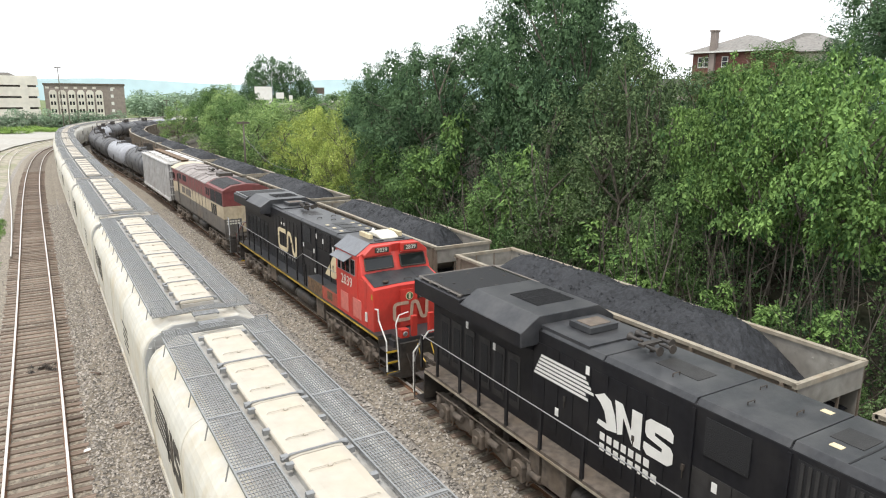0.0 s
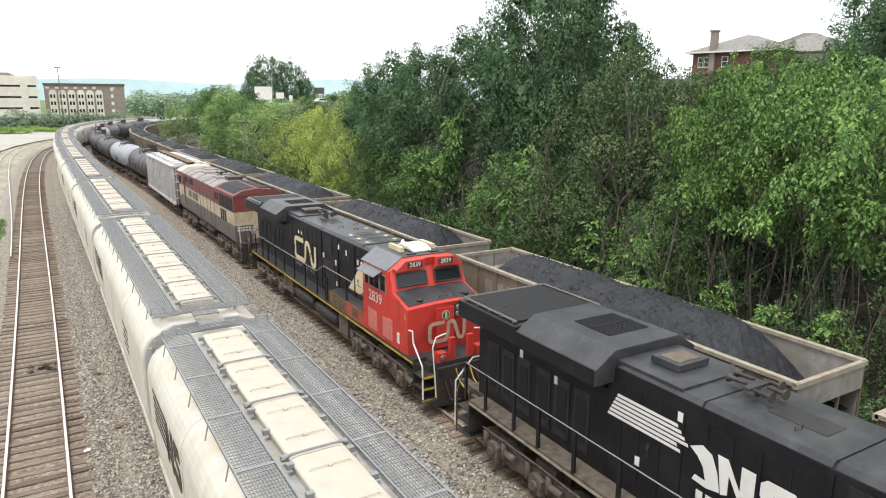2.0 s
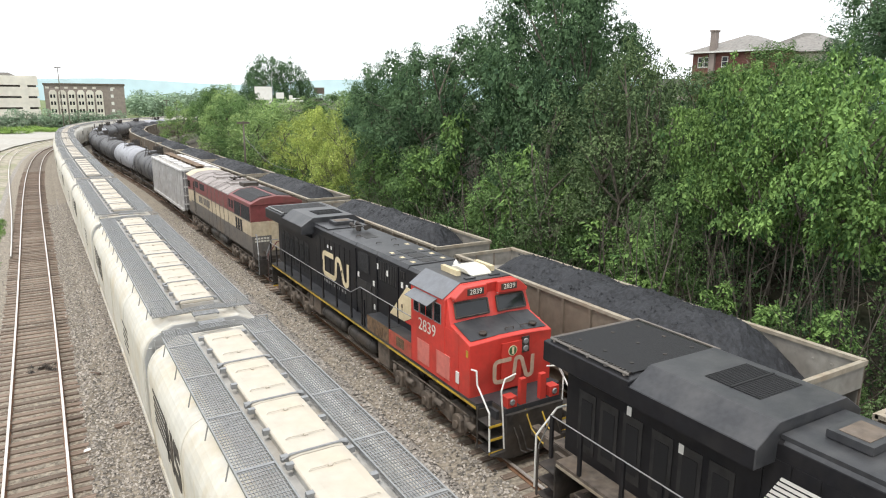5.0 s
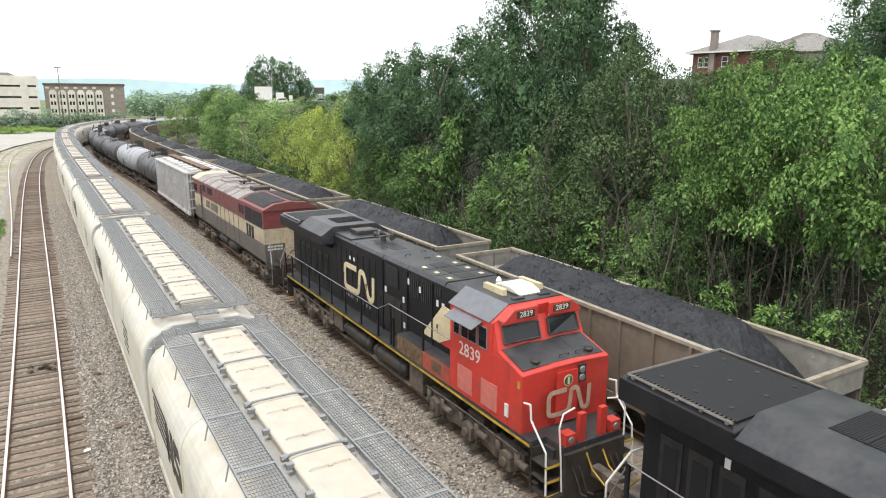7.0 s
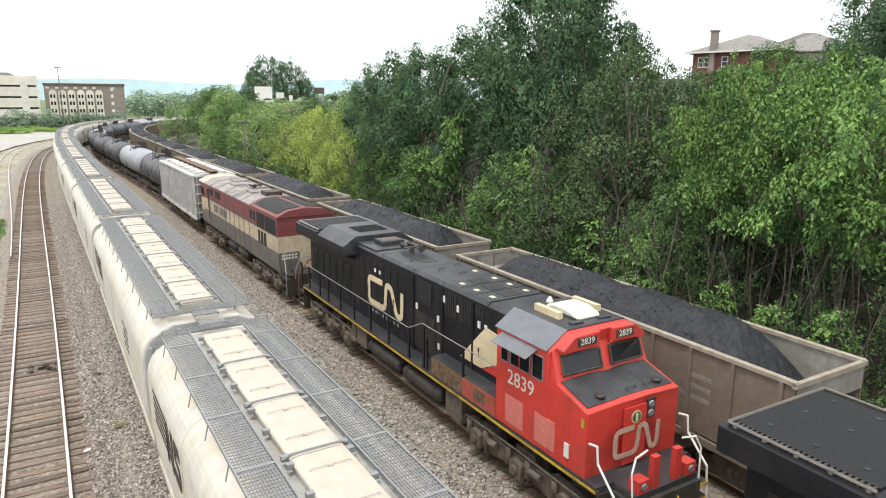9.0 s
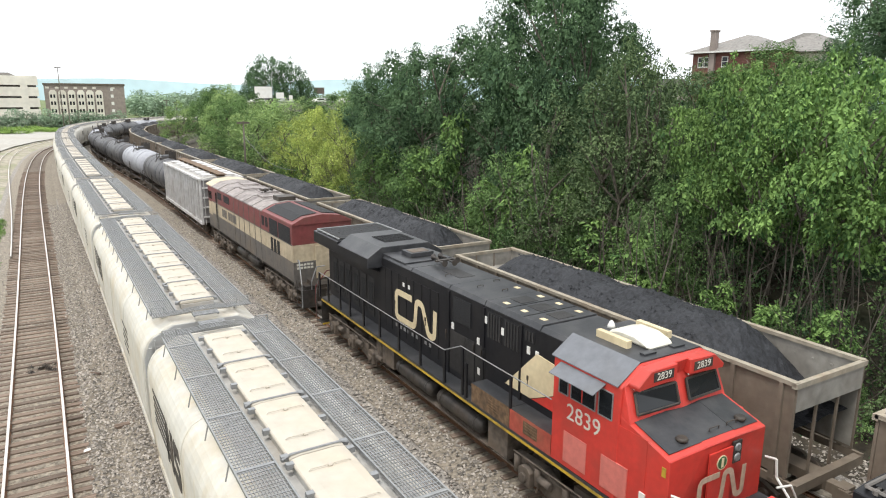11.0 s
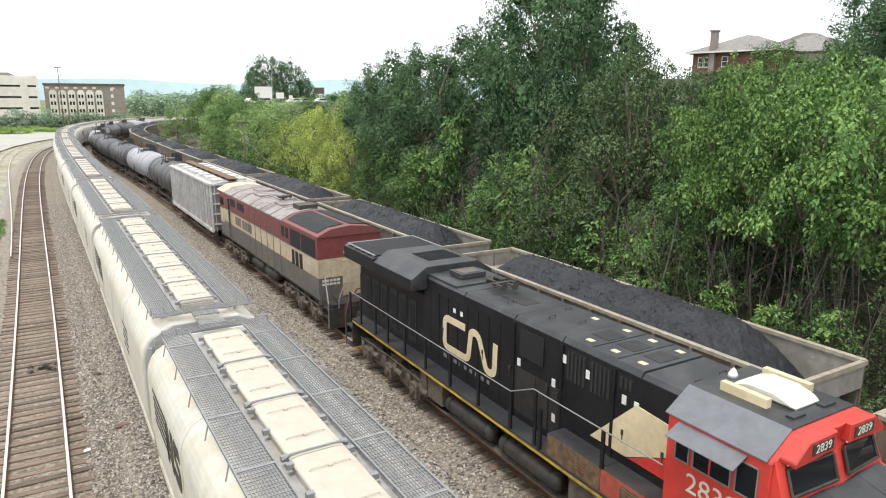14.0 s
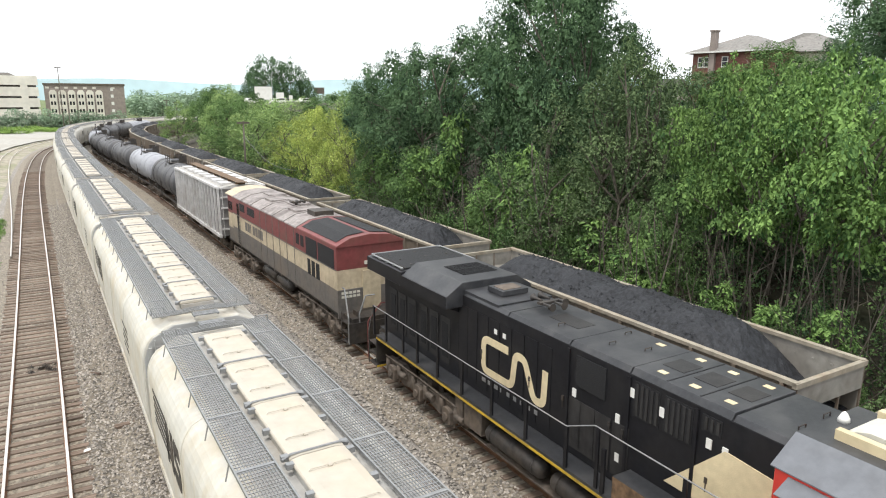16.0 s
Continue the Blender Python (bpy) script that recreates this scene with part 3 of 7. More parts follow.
    part("nose_fitting", bm, "steel_dark", t)
    if red:
        bm = B()
        box(bm, -0.42, 0.28, 1.925, 1.965, 1.72, 3.12)
        part("nose_door", bm, "red", t, "red nose door", bevel=0.02)
        bm = B()
        box(bm, 0.3, 0.56, 1.93, 1.975, 2.72, 3.2)
        hl = part("headlight_box", bm, "steel_dark", t, "twin headlight housing", bevel=0.01)
        for z in (2.84, 3.06):
            bm = B()
            lathe(bm, [(1.90, 0.07), (1.925, 0.095), (1.94, 0.095)], "y", 14, (0.43, 0, z))
            part("headlight", bm, "galv", hl, "round clear headlight")
        bm = B()
        lathe(bm, [(1.908, 0.13), (1.93, 0.14)], "y", 18, (-0.05, 0, 2.86))
        part("emblem", bm, mat("emblem_green", (0.05, 0.12, 0.05), 0.5), t, "round green emblem")
        bm = B()
        lathe(bm, [(1.914, 0.155), (1.928, 0.155)], "y", 18, (-0.05, 0, 2.86))
        part("emblem_ring", bm, "cream", t, "pale ring round the emblem")
        bm = B()
        box(bm, -0.085, -0.015, 1.902, 1.908, 2.76, 2.96)
        part("emblem_bar", bm, "cream", t)
        bm = B()
        monogram(bm, -0.75, 0.75, -0.38, 0.38, 0.0, 0.13)
        part("nose_monogram", bm, "tan", t, "faded pale linked-stroke emblem", at=pose(0.0, 1.915, 2.3, 0, 0, 90))
    # cab
    cabc = "red" if red else "black"
    bm = B()
    prof = [(-1.5, 1.65), (-1.5, 4.22), (-0.92, 4.62), (0.92, 4.62), (1.5, 4.22), (1.5, 1.65)]
    prism(bm, prof, 3.35, 5.45, "y")
    part("cab", bm, cabc, t, "red cab body" if red else "black cab body", bevel=0.025)
    bm = B()   # windshield wall leaning back over the nose
    f0 = [bm.verts.new(c) for c in ((-1.47, 3.06, 3.52), (0, 2.98, 3.6), (1.47, 3.06, 3.52))]
    f1 = [bm.verts.new(c) for c in ((-1.42, 3.34, 4.24), (0, 3.2, 4.3), (1.42, 3.34, 4.24))]
    f2 = [bm.verts.new(c) for c in ((-1.0, 3.3, 4.58), (0, 3.12, 4.62), (1.0, 3.3, 4.58))]
    for a, b in ((f0, f1), (f1, f2)):
        for i in range(2):
            bm.faces.new((a[i], a[i + 1], b[i + 1], b[i]))
    ext = bmesh.ops.extrude_face_region(bm, geom=bm.faces[:])
    for v in ext["geom"]:
        if isinstance(v, bmesh.types.BMVert):
            v.co.y += 0.35
    bmesh.ops.recalc_face_normals(bm, faces=bm.faces[:])
    part("windshield_frame", bm, cabc, t, bevel=0.015)
    for sx in (-1, 1):
        bm = B()
        a, b = Vector((sx * 0.16, 3.0, 3.73)), Vector((sx * 1.28, 3.09, 3.69))
        c, d = Vector((sx * 1.25, 3.25, 4.1)), Vector((sx * 0.16, 3.14, 4.15))
        dn = Vector((0, -0.02, 0.006))
        lo, hi = [bm.verts.new(p) for p in (a, b, c, d)], [bm.verts.new(p + dn) for p in (a, b, c, d)]
        bm.faces.new(lo), bm.faces.new(hi)
        for i in range(4):
            bm.faces.new((lo[i], lo[(i + 1) % 4], hi[(i + 1) % 4], hi[i]))
        bmesh.ops.recalc_face_normals(bm, faces=bm.faces[:])
        ws = part("windshield", bm, "glass", t, "dark windshield pane")
        bm = B()
        pipe(bm, [tuple(p + dn * 1.2) for p in (a, b, c, d, a)], 0.03, 5)
        part("gasket", bm, "steel_dark", ws)
        bm = B()
        pipe(bm, [(sx * 0.2, 3.1, 4.27), (sx * 1.3, 3.2, 4.22)], 0.02, 6)
        part("wiper_rail", bm, "white", ws, "white grab rail over the pane")
        # number boards
        bm = B()
        prism(bm, [(sx * 0.2, 4.26), (sx * 1.3, 4.2), (sx * 1.32, 4.3), (sx * 0.98, 4.585), (sx * 0.2, 4.61)], 3.06, 3.4, "y")
        nb = part("number_board_box", bm, cabc, t, bevel=0.02)
        bm = B()
        box(bm, *sorted((sx * 0.32, sx * 0.9)), 3.044, 3.06, 4.33, 4.53)
        part("number_board", bm, "steel_dark", nb, "black number board")
        if red:
            part("road_number", letters("2839", 0.22, "offwhite"), None, nb, "white road number", at=pose(sx * 0.61, 3.038, 4.43, 90, 0, 0))
    for sx in (-1, 1):
        bm = B()
        q = [(sx * 1.53, 4.215), (sx * 0.92, 4.632), (sx * 0.92, 4.65), (sx * 1.53, 4.235)]
        prism(bm, q, 3.42, 5.5, "y")
        part("cab_roof_slope", bm, "grey_roof", t, "slate grey sloped cab roof edge")
    bm = B()
    box(bm, -0.92, 0.92, 3.42, 5.5, 4.622, 4.65)
    for x in (-0.6, 0.3):
        box(bm, x, x + 0.35, 3.6, 3.75, 4.65, 4.69)
    part("cab_roof", bm, roof, t, "dusty dark cab roof", bevel=0.006)
    if red:
        bm = B()
        prism(bm, [(3.75, 4.65), (3.85, 4.76), (4.2, 4.86), (4.7, 4.86), (5.0, 4.76), (5.05, 4.65)], -0.28, 0.5, "x")
        part("air_conditioner", bm, "offwhite", t, "white domed air conditioner", bevel=0.05)
        for x in (-0.55, 0.72):
            bm = B()
            box(bm, x - 0.07, x + 0.07, 4.1, 5.05, 4.65, 4.82)
            part("antenna_box", bm, "cream", t, "cream roof antenna box", bevel=0.02)
        bm = B()
        lathe(bm, [(4.65, 0.1), (4.72, 0.09), (4.8, 0.05), (4.84, 0.01)], "z", 12, (0.1, 5.3, 0))
        part("beacon", bm, "white", t, "small white dome")
    for sx in (-1, 1):
        bm = B()
        for y0, y1 in ((3.55, 3.95), (4.05, 4.45), (4.5, 4.82), (4.92, 5.22)):
            plate(bm, y0, y1, 3.42, 4.02, sx * 1.5, sx, 0.008)
        sw = part("side_window", bm, "glass", t, "dark sliding cab windows")
        bm = B()
        for y0, y1 in ((3.55, 3.95), (4.05, 4.82), (4.92, 5.22)):
            pipe(bm, [(sx * 1.508, y0, 3.42), (sx * 1.508, y1, 3.42), (sx * 1.508, y1, 4.02), (sx * 1.508, y0, 4.02), (sx * 1.508, y0, 3.42)], 0.018, 4)
        part("window_frame", bm, "galv", sw)
        bm = B()
        prism(bm, [(sx * 1.5, 4.16), (sx * 1.86, 3.98), (sx * 1.86, 3.965), (sx * 1.5, 4.14)], 3.78, 5.2, "y")
        part("awning", bm, "grey_roof", t, "slate grey folding window awning")
        if red:
            m4 = pose(sx * 1.503, 4.4, 3.05, 90, 0, 90 * sx)
            part("road_number", letters("2839", 0.55, "offwhite"), None, t, "white road number", at=m4)
            for y0 in (3.05, 4.25):
                bm = B()
                plate(bm, y0, y0 + 0.75, 1.8, 2.55, sx * 1.48, sx, 0.03)
                part("access_panel", bm, "pink", t, "faded pink access panel", bevel=0.008)
            bm = B()
            plate(bm, 2.55, 2.7, 1.9, 2.25, sx * 1.48, sx, 0.03)
            part("placard", bm, "white", t, "small white placard")
            bm = B()
            plate(bm, 2.1, 2.2, 2.85, 3.05, sx * 1.475, sx, 0.01)
            part("placard", bm, "yellow", t, "small yellow placard")
    bm = B()     # lower cab skirt joining nose and cab
    box(bm, -1.48, 1.48, 2.6, 3.4, 1.65, 3.4)
    box(bm, -1.48, 1.48, 3.35, 5.44, 1.65, 2.0)
    part("cab_skirt", bm, cabc, t, bevel=0.01)
    # hood behind the cab
    H = 0.97
    bm = B()
    prism(bm, [(-H, 1.65), (-H, 4.34), (-H + 0.08, 4.42), (H - 0.08, 4.42), (H, 4.34), (H, 1.65)], 5.45, 15.9, "y")
    part("hood", bm, hood, t, "black engine hood", bevel=0.012)
    for y0, y1, dz in ((5.5, 6.6, 0.015), (6.63, 9.05, 0.05), (9.09, 10.95, 0.035), (11.0, 13.4, 0.02), (13.45, 15.6, 0.015)):
        bm = B()
        prism(bm, [(-H - 0.012, 4.35), (-H + 0.07, 4.44 + dz), (H - 0.07, 4.44 + dz), (H + 0.012, 4.35), (H - 0.1, 4.38), (-H + 0.1, 4.38)], y0, y1, "y")
        part("hood_roof", bm, roof, t, "dusty black roof panel", bevel=0.008)
    for y0, y1 in ((6.75, 7.25), (7.5, 8.05), (8.3, 8.85), (11.5, 12.6)):      # dark roof screens
        bm = B()
        box(bm, -0.28, 0.3, y0, y1, 4.46 if y0 > 9 else 4.488, 4.47 if y0 > 9 else 4.5)
        part("roof_screen", bm, "black_worn", t)
    for y in (7.4, 8.2):
        bm = B()
        box(bm, -H + 0.09, H - 0.09, y - 0.015, y + 0.015, 4.488, 4.5)
        part("roof_seam", bm, "black", t)
    for x, y in ((0.42, 5.75), (-0.4, 5.7), (0.1, 9.6), (-0.3, 10.3), (0.5, 10.6), (-0.45, 11.9), (0.5, 13.9)):
        bm = B()
        pipe(bm, [(x - 0.1, y, 4.44), (x - 0.1, y, 4.53), (x + 0.1, y, 4.53), (x + 0.1, y, 4.44)], 0.013, 5)
        part("lifting_eye", bm, "steel_dark", t)
    for x, y in ((-0.6, 8.55), (0.62, 8.6), (-0.6, 7.75), (0.62, 7.8), (-0.6, 6.95), (0.62, 7.0), (0.62, 9.7)) if red else ((0.6, 9.4), (-0.5, 8.6)):
        zt = 4.474 if y > 9.06 else 4.489
        bm = B()
        box(bm, x - 0.07, x + 0.07, y - 0.1, y + 0.1, zt, zt + 0.01)
        part("roof_plate", bm, "cream", t, "pale square stencil")
    for sx in (-1, 1):      # doors and seams on both sides
        for y in (9.0, 9.55, 10.05, 10.5, 11.6, 12.15, 12.7, 13.25, 13.8, 14.35, 14.9, 15.4):
            bm = B()
            plate(bm, y, y + 0.48 if y < 10.4 or y > 11.5 else y + 0.42, 1.85, 3.1 if y < 11 else 4.05, sx * H, sx, 0.014)
            part("hood_door", bm, "black_worn" if y < 11 else hood, t, bevel=0.005)
        for y in (7.36, 9.07, 10.98):
            bm = B()
            plate(bm, y - 0.04, y + 0.04, 1.66, 4.28, sx * H, sx, 0.04)
            part("hood_seam", bm, hood, t)
    for sx in (-1, 1):
        for y0, n, z0, z1 in ((6.85, 3, 3.95, 4.2), (7.48, 5, 3.5, 4.2), (8.28, 5, 3.5, 4.2)):
            bm = B()
            plate(bm, y0 - 0.04, y0 + n * 0.13, z0 - 0.04, z1 + 0.04, sx * H, sx, 0.012)
            lv = part("louvre", bm, "mesh", t, "black ventilation louvre")
            bm = B()
            for k in range(n):
                plate(bm, y0 + k * 0.13, y0 + 0.06 + k * 0.13, z0, z1, sx * H, sx, 0.035)
            part("louvre_blade", bm, "black_worn", lv)
        bm = B()
        plate(bm, 9.75, 10.7, 3.45, 4.2, sx * H, sx, 0.03)
        part("intake_screen", bm, "mesh", t, "black intake screen")
    for sx in (-1, 1):
        for y, z in ((10.75, 3.25), (8.98, 3.95), (8.18, 3.85), (9.35, 3.2), (7.05, 3.7), (6.7, 3.68), (9.3, 2.3)) if red else ((10.4, 2.9), (8.4, 2.6), (13.9, 3.95), (17.6, 3.3), (19.0, 3.5), (14.9, 2.5)):
            bm = B()
            plate(bm, y - 0.06, y + 0.06, z - 0.1, z + 0.1, sx * H, sx, 0.022)
            part("placard", bm, "white", t, "small white warning placard")
    for y in (5.9, 7.0, 9.15, 9.55, 11.1, 12.4, 14.6):      # door latches
        bm = B()
        plate(bm, y, y + 0.06, 2.9, 3.02, -H, -1, 0.045)
        rod(bm, (-H - 0.03, y + 0.03, 2.9), (-H - 0.03, y + 0.03, 2.72), 0.012, 5)
        part("door_latch", bm, "steel_dark", t)
    # exhaust stack and horns
    bm = B()
    box(bm, -0.93, 0.93, 13.95, 15.68, 4.42, 4.5)
    box(bm, -0.4, 0.5, 14.5, 15.25, 4.52, 4.66)
    st = part("stack_hatch", bm, "roof_black", t, "low rusty exhaust stack", bevel=0.02)
    bm = B()
    box(bm, -0.28, 0.38, 14.62, 15.12, 4.66, 4.672)
    part("stack_mouth", bm, "steel_dirty", st)
    bm = B()
    rod(bm, (0.15, 13.1, 4.42), (0.15, 13.1, 4.66), 0.05, 8)
    for x, y, d in ((-0.15, 13.0, -1), (0.2, 12.95, -1), (0.45, 13.2, -1), (0.0, 13.25, 1), (0.3, 13.3, 1)):
        lathe(bm, [(y, 0.03), (y + d * 0.3, 0.05), (y + d * 0.38, 0.11), (y + d * 0.39, 0.11)], "y", 10, (x, 0, 4.68))
    box(bm, -0.2, 0.5, 13.05, 13.2, 4.63, 4.69)
    part("air_horn", bm, "steel_dark", t, "cluster of black air horns")
    # radiator section with overhanging wings
    bm = B()
    prism(bm, [(-H, 1.65), (-H, 3.75), (-1.48, 4.0), (1.48, 4.0), (H, 3.75), (H, 1.65)], 15.9, 21.0, "y")
    part("radiator_cab", bm, hood, t, "black radiator compartment", bevel=0.012)
    bm = B()
    prism(bm, [(-1.54, 3.98), (-1.54, 4.36), (-0.98, 4.72), (0.98, 4.72), (1.54, 4.36), (1.54, 3.98)], 15.7, 18.55, "y")
    part("radiator_hood", bm, "roof_black", t, "overhanging radiator hood with sloped shoulders", bevel=0.015)
    bm = B()
    prism(bm, [(-1.54, 3.98), (-1.54, 4.46), (-1.2, 4.5), (1.2, 4.5), (1.54, 4.46), (1.54, 3.98)], 18.55, 21.25, "y")
    for sx in (-1, 1):
        plate(bm, 15.72, 18.6, 3.99, 4.355, sx * 1.541, sx, 0.01)
    rw = part("radiator_wing", bm, "black", t, "overhanging black radiator wing", bevel=0.015)
    bm = B()
    box(bm, -1.26, 1.26, 18.72, 21.1, 4.5, 4.535)
    sc = part("radiator_screen", bm, "mesh", rw, "black wire radiator screen")
    bm = B()
    for k in range(26):
        y = 18.75 + k * 0.09
        box(bm, -1.36, -1.27, y, y + 0.045, 4.5, 4.54)
    for x in (-0.9, 0.1, 0.95):
        for y in (19.1, 19.9, 20.7):
            rod(bm, (x, y, 4.53), (x, y, 4.55), 0.05, 6)
    part("screen_clip", bm, "steel_dark", rw)["kind"] = "stuff"
    bm = B()
    pipe(bm, [(-1.4, 18.7, 4.53), (-1.4, 21.15, 4.53), (1.4, 21.15, 4.53), (1.4, 18.7, 4.53)], 0.03, 5)
    for k in range(5):
        rod(bm, (-1.4, 18.8 + 0.55 * k, 4.48), (-1.4, 18.8 + 0.55 * k, 4.55), 0.05, 6)
    part("screen_rim", bm, "galv" if red else "bc_grey", rw)
    bm = B()
    box(bm, -0.5, 0.75, 16.4, 17.6, 4.722, 4.73)
    for k in range(24):
        box(bm, -0.5, 0.75, 16.42 + k * 0.05, 16.44 + k * 0.05, 4.73, 4.74)
    box(bm, -0.52, 0.77, 16.98, 17.02, 4.73, 4.75)
    part("fan_grille", bm, "mesh", rw, "dark roof fan grille")
    for sx in (-1, 1):
        for y0 in (16.4, 17.1, 17.8, 18.6, 19.3, 20.0):
            bm = B()
            plate(bm, y0, y0 + 0.55, 1.9, 3.4, sx * H, sx, 0.016)
            dr = part("compartment_door", bm, "black_worn", t, bevel=0.004)
            bm = B()
            plate(bm, y0 + 0.1, y0 + 0.45, 2.1, 3.2, sx * (H + 0.016), sx, 0.01)
            part("door_louvre", bm, "mesh", dr)
    # walkway boxes by the cab
    if red:
        for sx in (-1, 1):
            for y0, y1, mt, lb in ((5.46, 7.1, "dusty_red", "dusty red battery box"), (7.12, 8.9, "rusty", "rust-brown dusty battery box")):
                bm = B()
                box(bm, *sorted((sx * 1.49, sx * H)), y0, y1, 1.65, BOXTOP)
                bx = part("side_box", bm, mt, t, lb, bevel=0.01)
                bm = B()
                box(bm, *sorted((sx * 1.48, sx * H)), y0, y1, BOXTOP, BOXTOP + 0.012)
                part("box_lid", bm, "roof_black", bx, "dusty grey step surface")
        for sx in (-1, 1):
            for y0 in (6.0, 7.6):
                bm = B()
                plate(bm, y0 - 0.03, y0 + 0.53, 1.78, 2.12, sx * 1.49, sx, 0.006)
                for k in range(4):
                    plate(bm, y0, y0 + 0.5, 1.8 + 0.08 * k, 1.84 + 0.08 * k, sx * 1.49, sx, 0.016)
                part("box_vent", bm, "rusty", t)
        for sx in (-1, 1):
            bm = B()
            prism(bm, [(8.0, 2.44), (6.7, 3.72), (5.5, 3.62), (5.5, 3.1), (6.9, 2.44)], *sorted((sx * H, sx * (H + 0.024))), "x")
            part("cream_stripe", bm, "cream", t, "cream diagonal stripe panel")
            bm = B()
            prism(bm, [(6.85, 2.44), (5.5, 3.08), (5.5, 2.44)], *sorted((sx * H, sx * (H + 0.024))), "x")
            part("red_stripe", bm, "red", t, "red diagonal panel")
        bm = B()
        monogram(bm, 11.7, 14.65, 2.35, 3.5, -H - 0.016, 0.22)
        part("side_emblem", bm, "cream", t, "large cream linked-stroke emblem")
        bm = B()
        for y in (13.9, 13.5):
            plate(bm, y, y + 0.14, 3.68, 3.82, -H - 0.016, -1, 0.004)
        part("placard", bm, "white", t)
        bm = B()
        for k, wd in enumerate((0.3, 0.3, 0.3, 0.08, 0.22, 0.22, 0.08, 0.22, 0.22)):
            y = 14.6 - k * 0.3
            plate(bm, y - wd * 0.62, y, 2.09, 2.21, -H - 0.016, -1, 0.004)
        part("lettering_bar", bm, "galv", t, "line of small pale grey lettering as bars")
    else:
        bm = B()
        xs = (-H - 0.02, -H - 0.016)
        for k in range(6):      # raked stripes, longest at the foot
            z = 3.78 - 0.1 * k
            prism(bm, [(15.55 + 0.05 * k, z), (13.95 - 0.09 * k + (0.35 if k > 3 else 0), z), (13.93 - 0.09 * k + (0.35 if k > 3 else 0), z - 0.066), (15.58 + 0.05 * k, z - 0.066)], *xs, "x")
        part("stripe_emblem", bm, "white", t, "white speed stripes emblem")
        bm = B()
        prism(bm, [(13.62, 3.48), (13.34, 3.62), (13.12, 3.52), (12.98, 3.22), (12.9, 2.86), (13.2, 2.8), (13.52, 2.84), (13.46, 2.96), (13.22, 2.94), (13.3, 3.2), (13.44, 3.36)], *xs, "x")
        prism(bm, [(13.0, 3.6), (12.78, 3.6), (12.5, 3.1), (12.5, 3.6), (12.22, 3.6), (12.22, 2.78), (12.44, 2.78), (12.74, 3.3), (12.74, 2.9), (12.88, 2.84)], *xs, "x")
        prism(bm, [(12.12, 3.5), (12.0, 3.6), (11.5, 3.6), (11.4, 3.5), (11.4, 3.32), (11.86, 3.36), (11.86, 3.28), (11.46, 3.2), (11.38, 3.1), (11.38, 2.88), (11.5, 2.78), (12.04, 2.78), (12.14, 2.88), (12.14, 3.04), (11.66, 3.0), (11.66, 3.09), (12.06, 3.17), (12.12, 3.26)], *xs, "x")
        part("block_emblem", bm, "white", t, "white slanted block emblem")
        bm = B()
        for row, z in enumerate((2.5, 2.24)):
            for k in range(7 + row):
                plate(bm, 13.4 - k * 0.215 - 0.15, 13.4 - k * 0.215, z, z + 0.18, -H - 0.016, -1, 0.004)
        part("lettering_bar", bm, "white", t, "two lines of white lettering as bars")
    # handrails
    for sx in (-1, 1):
        ys = [20.9, 19.9, 18.6, 17.6, 16.3, 14.9, 13.4, 11.9, 10.4, 9.2]
        for y in ys:
            bm = B()
            box(bm, *sorted((sx * 1.445, sx * 1.5)), y - 0.05, y + 0.05, 1.6, 2.68)
            part("handrail_post", bm, "black", t, bevel=0.006)
        bm = B()
        pts = [(sx * 1.48, 21.35, 0.9), (sx * 1.48, 21.35, 1.7), (sx * 1.48, 20.9, 2.68), (sx * 1.48, 10.4, 2.68), (sx * 1.48, 9.5, 3.1)]
        if red:
            pts += [(sx * 1.48, 5.5, 3.1)]
            for y, z in ((9.4, 1.65), (7.1, 2.2)):
                pb = B()
                box(pb, *sorted((sx * 1.45, sx * 1.495)), y - 0.045, y + 0.045, z, 3.1)
                part("handrail_post", pb, "black", t)
        pipe(bm, pts, 0.016, 6)
        part("handrail", bm, "galv", t, "long thin grey handrail")
        bm = B()
        pipe(bm, [(sx * 1.45, 1.95, 2.55), (sx * 1.45, 1.7, 2.6), (sx * 1.45, 1.65, 2.2), (sx * 1.45, 1.05, 1.6), (sx * 1.47, 0.98, 0.5)], 0.028, 6)
        pipe(bm, [(sx * 0.55, 1.1, 2.55), (sx * 0.95, 1.05, 2.5), (sx * 1.1, 1.0, 2.2), (sx * 1.05, 0.95, 1.3), (sx * 1.02, 0.92, 0.5)], 0.024, 6)
        part("grab_rail", bm, "white" if red else "steel_dark", t, "bent white grab rail" if red else "bent grab rail")
        bm = B()
        pipe(bm, [(sx * 1.45, 21.5, 0.5), (sx * 1.45, 21.5, 1.9), (sx * 1.0, 21.3, 2.6), (sx * 0.4, 21.3, 2.6), (sx * 0.4, 21.3, 1.7)], 0.028, 6)
        part("grab_rail", bm, "white" if not red else "maroon", t)
    if red:
        for x in (-0.35, 0.35):
            bm = B()
            box(bm, x - 0.1, x + 0.1, 0.98, 1.12, 1.6, 2.4)
            part("anticlimber_post", bm, "red", t, "red end post", bevel=0.01)
        for x in (-0.75, 0.75):
            bm = B()
            box(bm, x - 0.16, x + 0.16, 0.95, 1.25, 1.65, 1.95)
            dl = part("ditch_light_box", bm, "red", t, bevel=0.02)
            bm = B()
            lathe(bm, [(0.92, 0.07), (0.95, 0.1)], "y", 12, (x, 0, 1.8))
            part("ditch_light", bm, "galv", dl, "round ditch light")
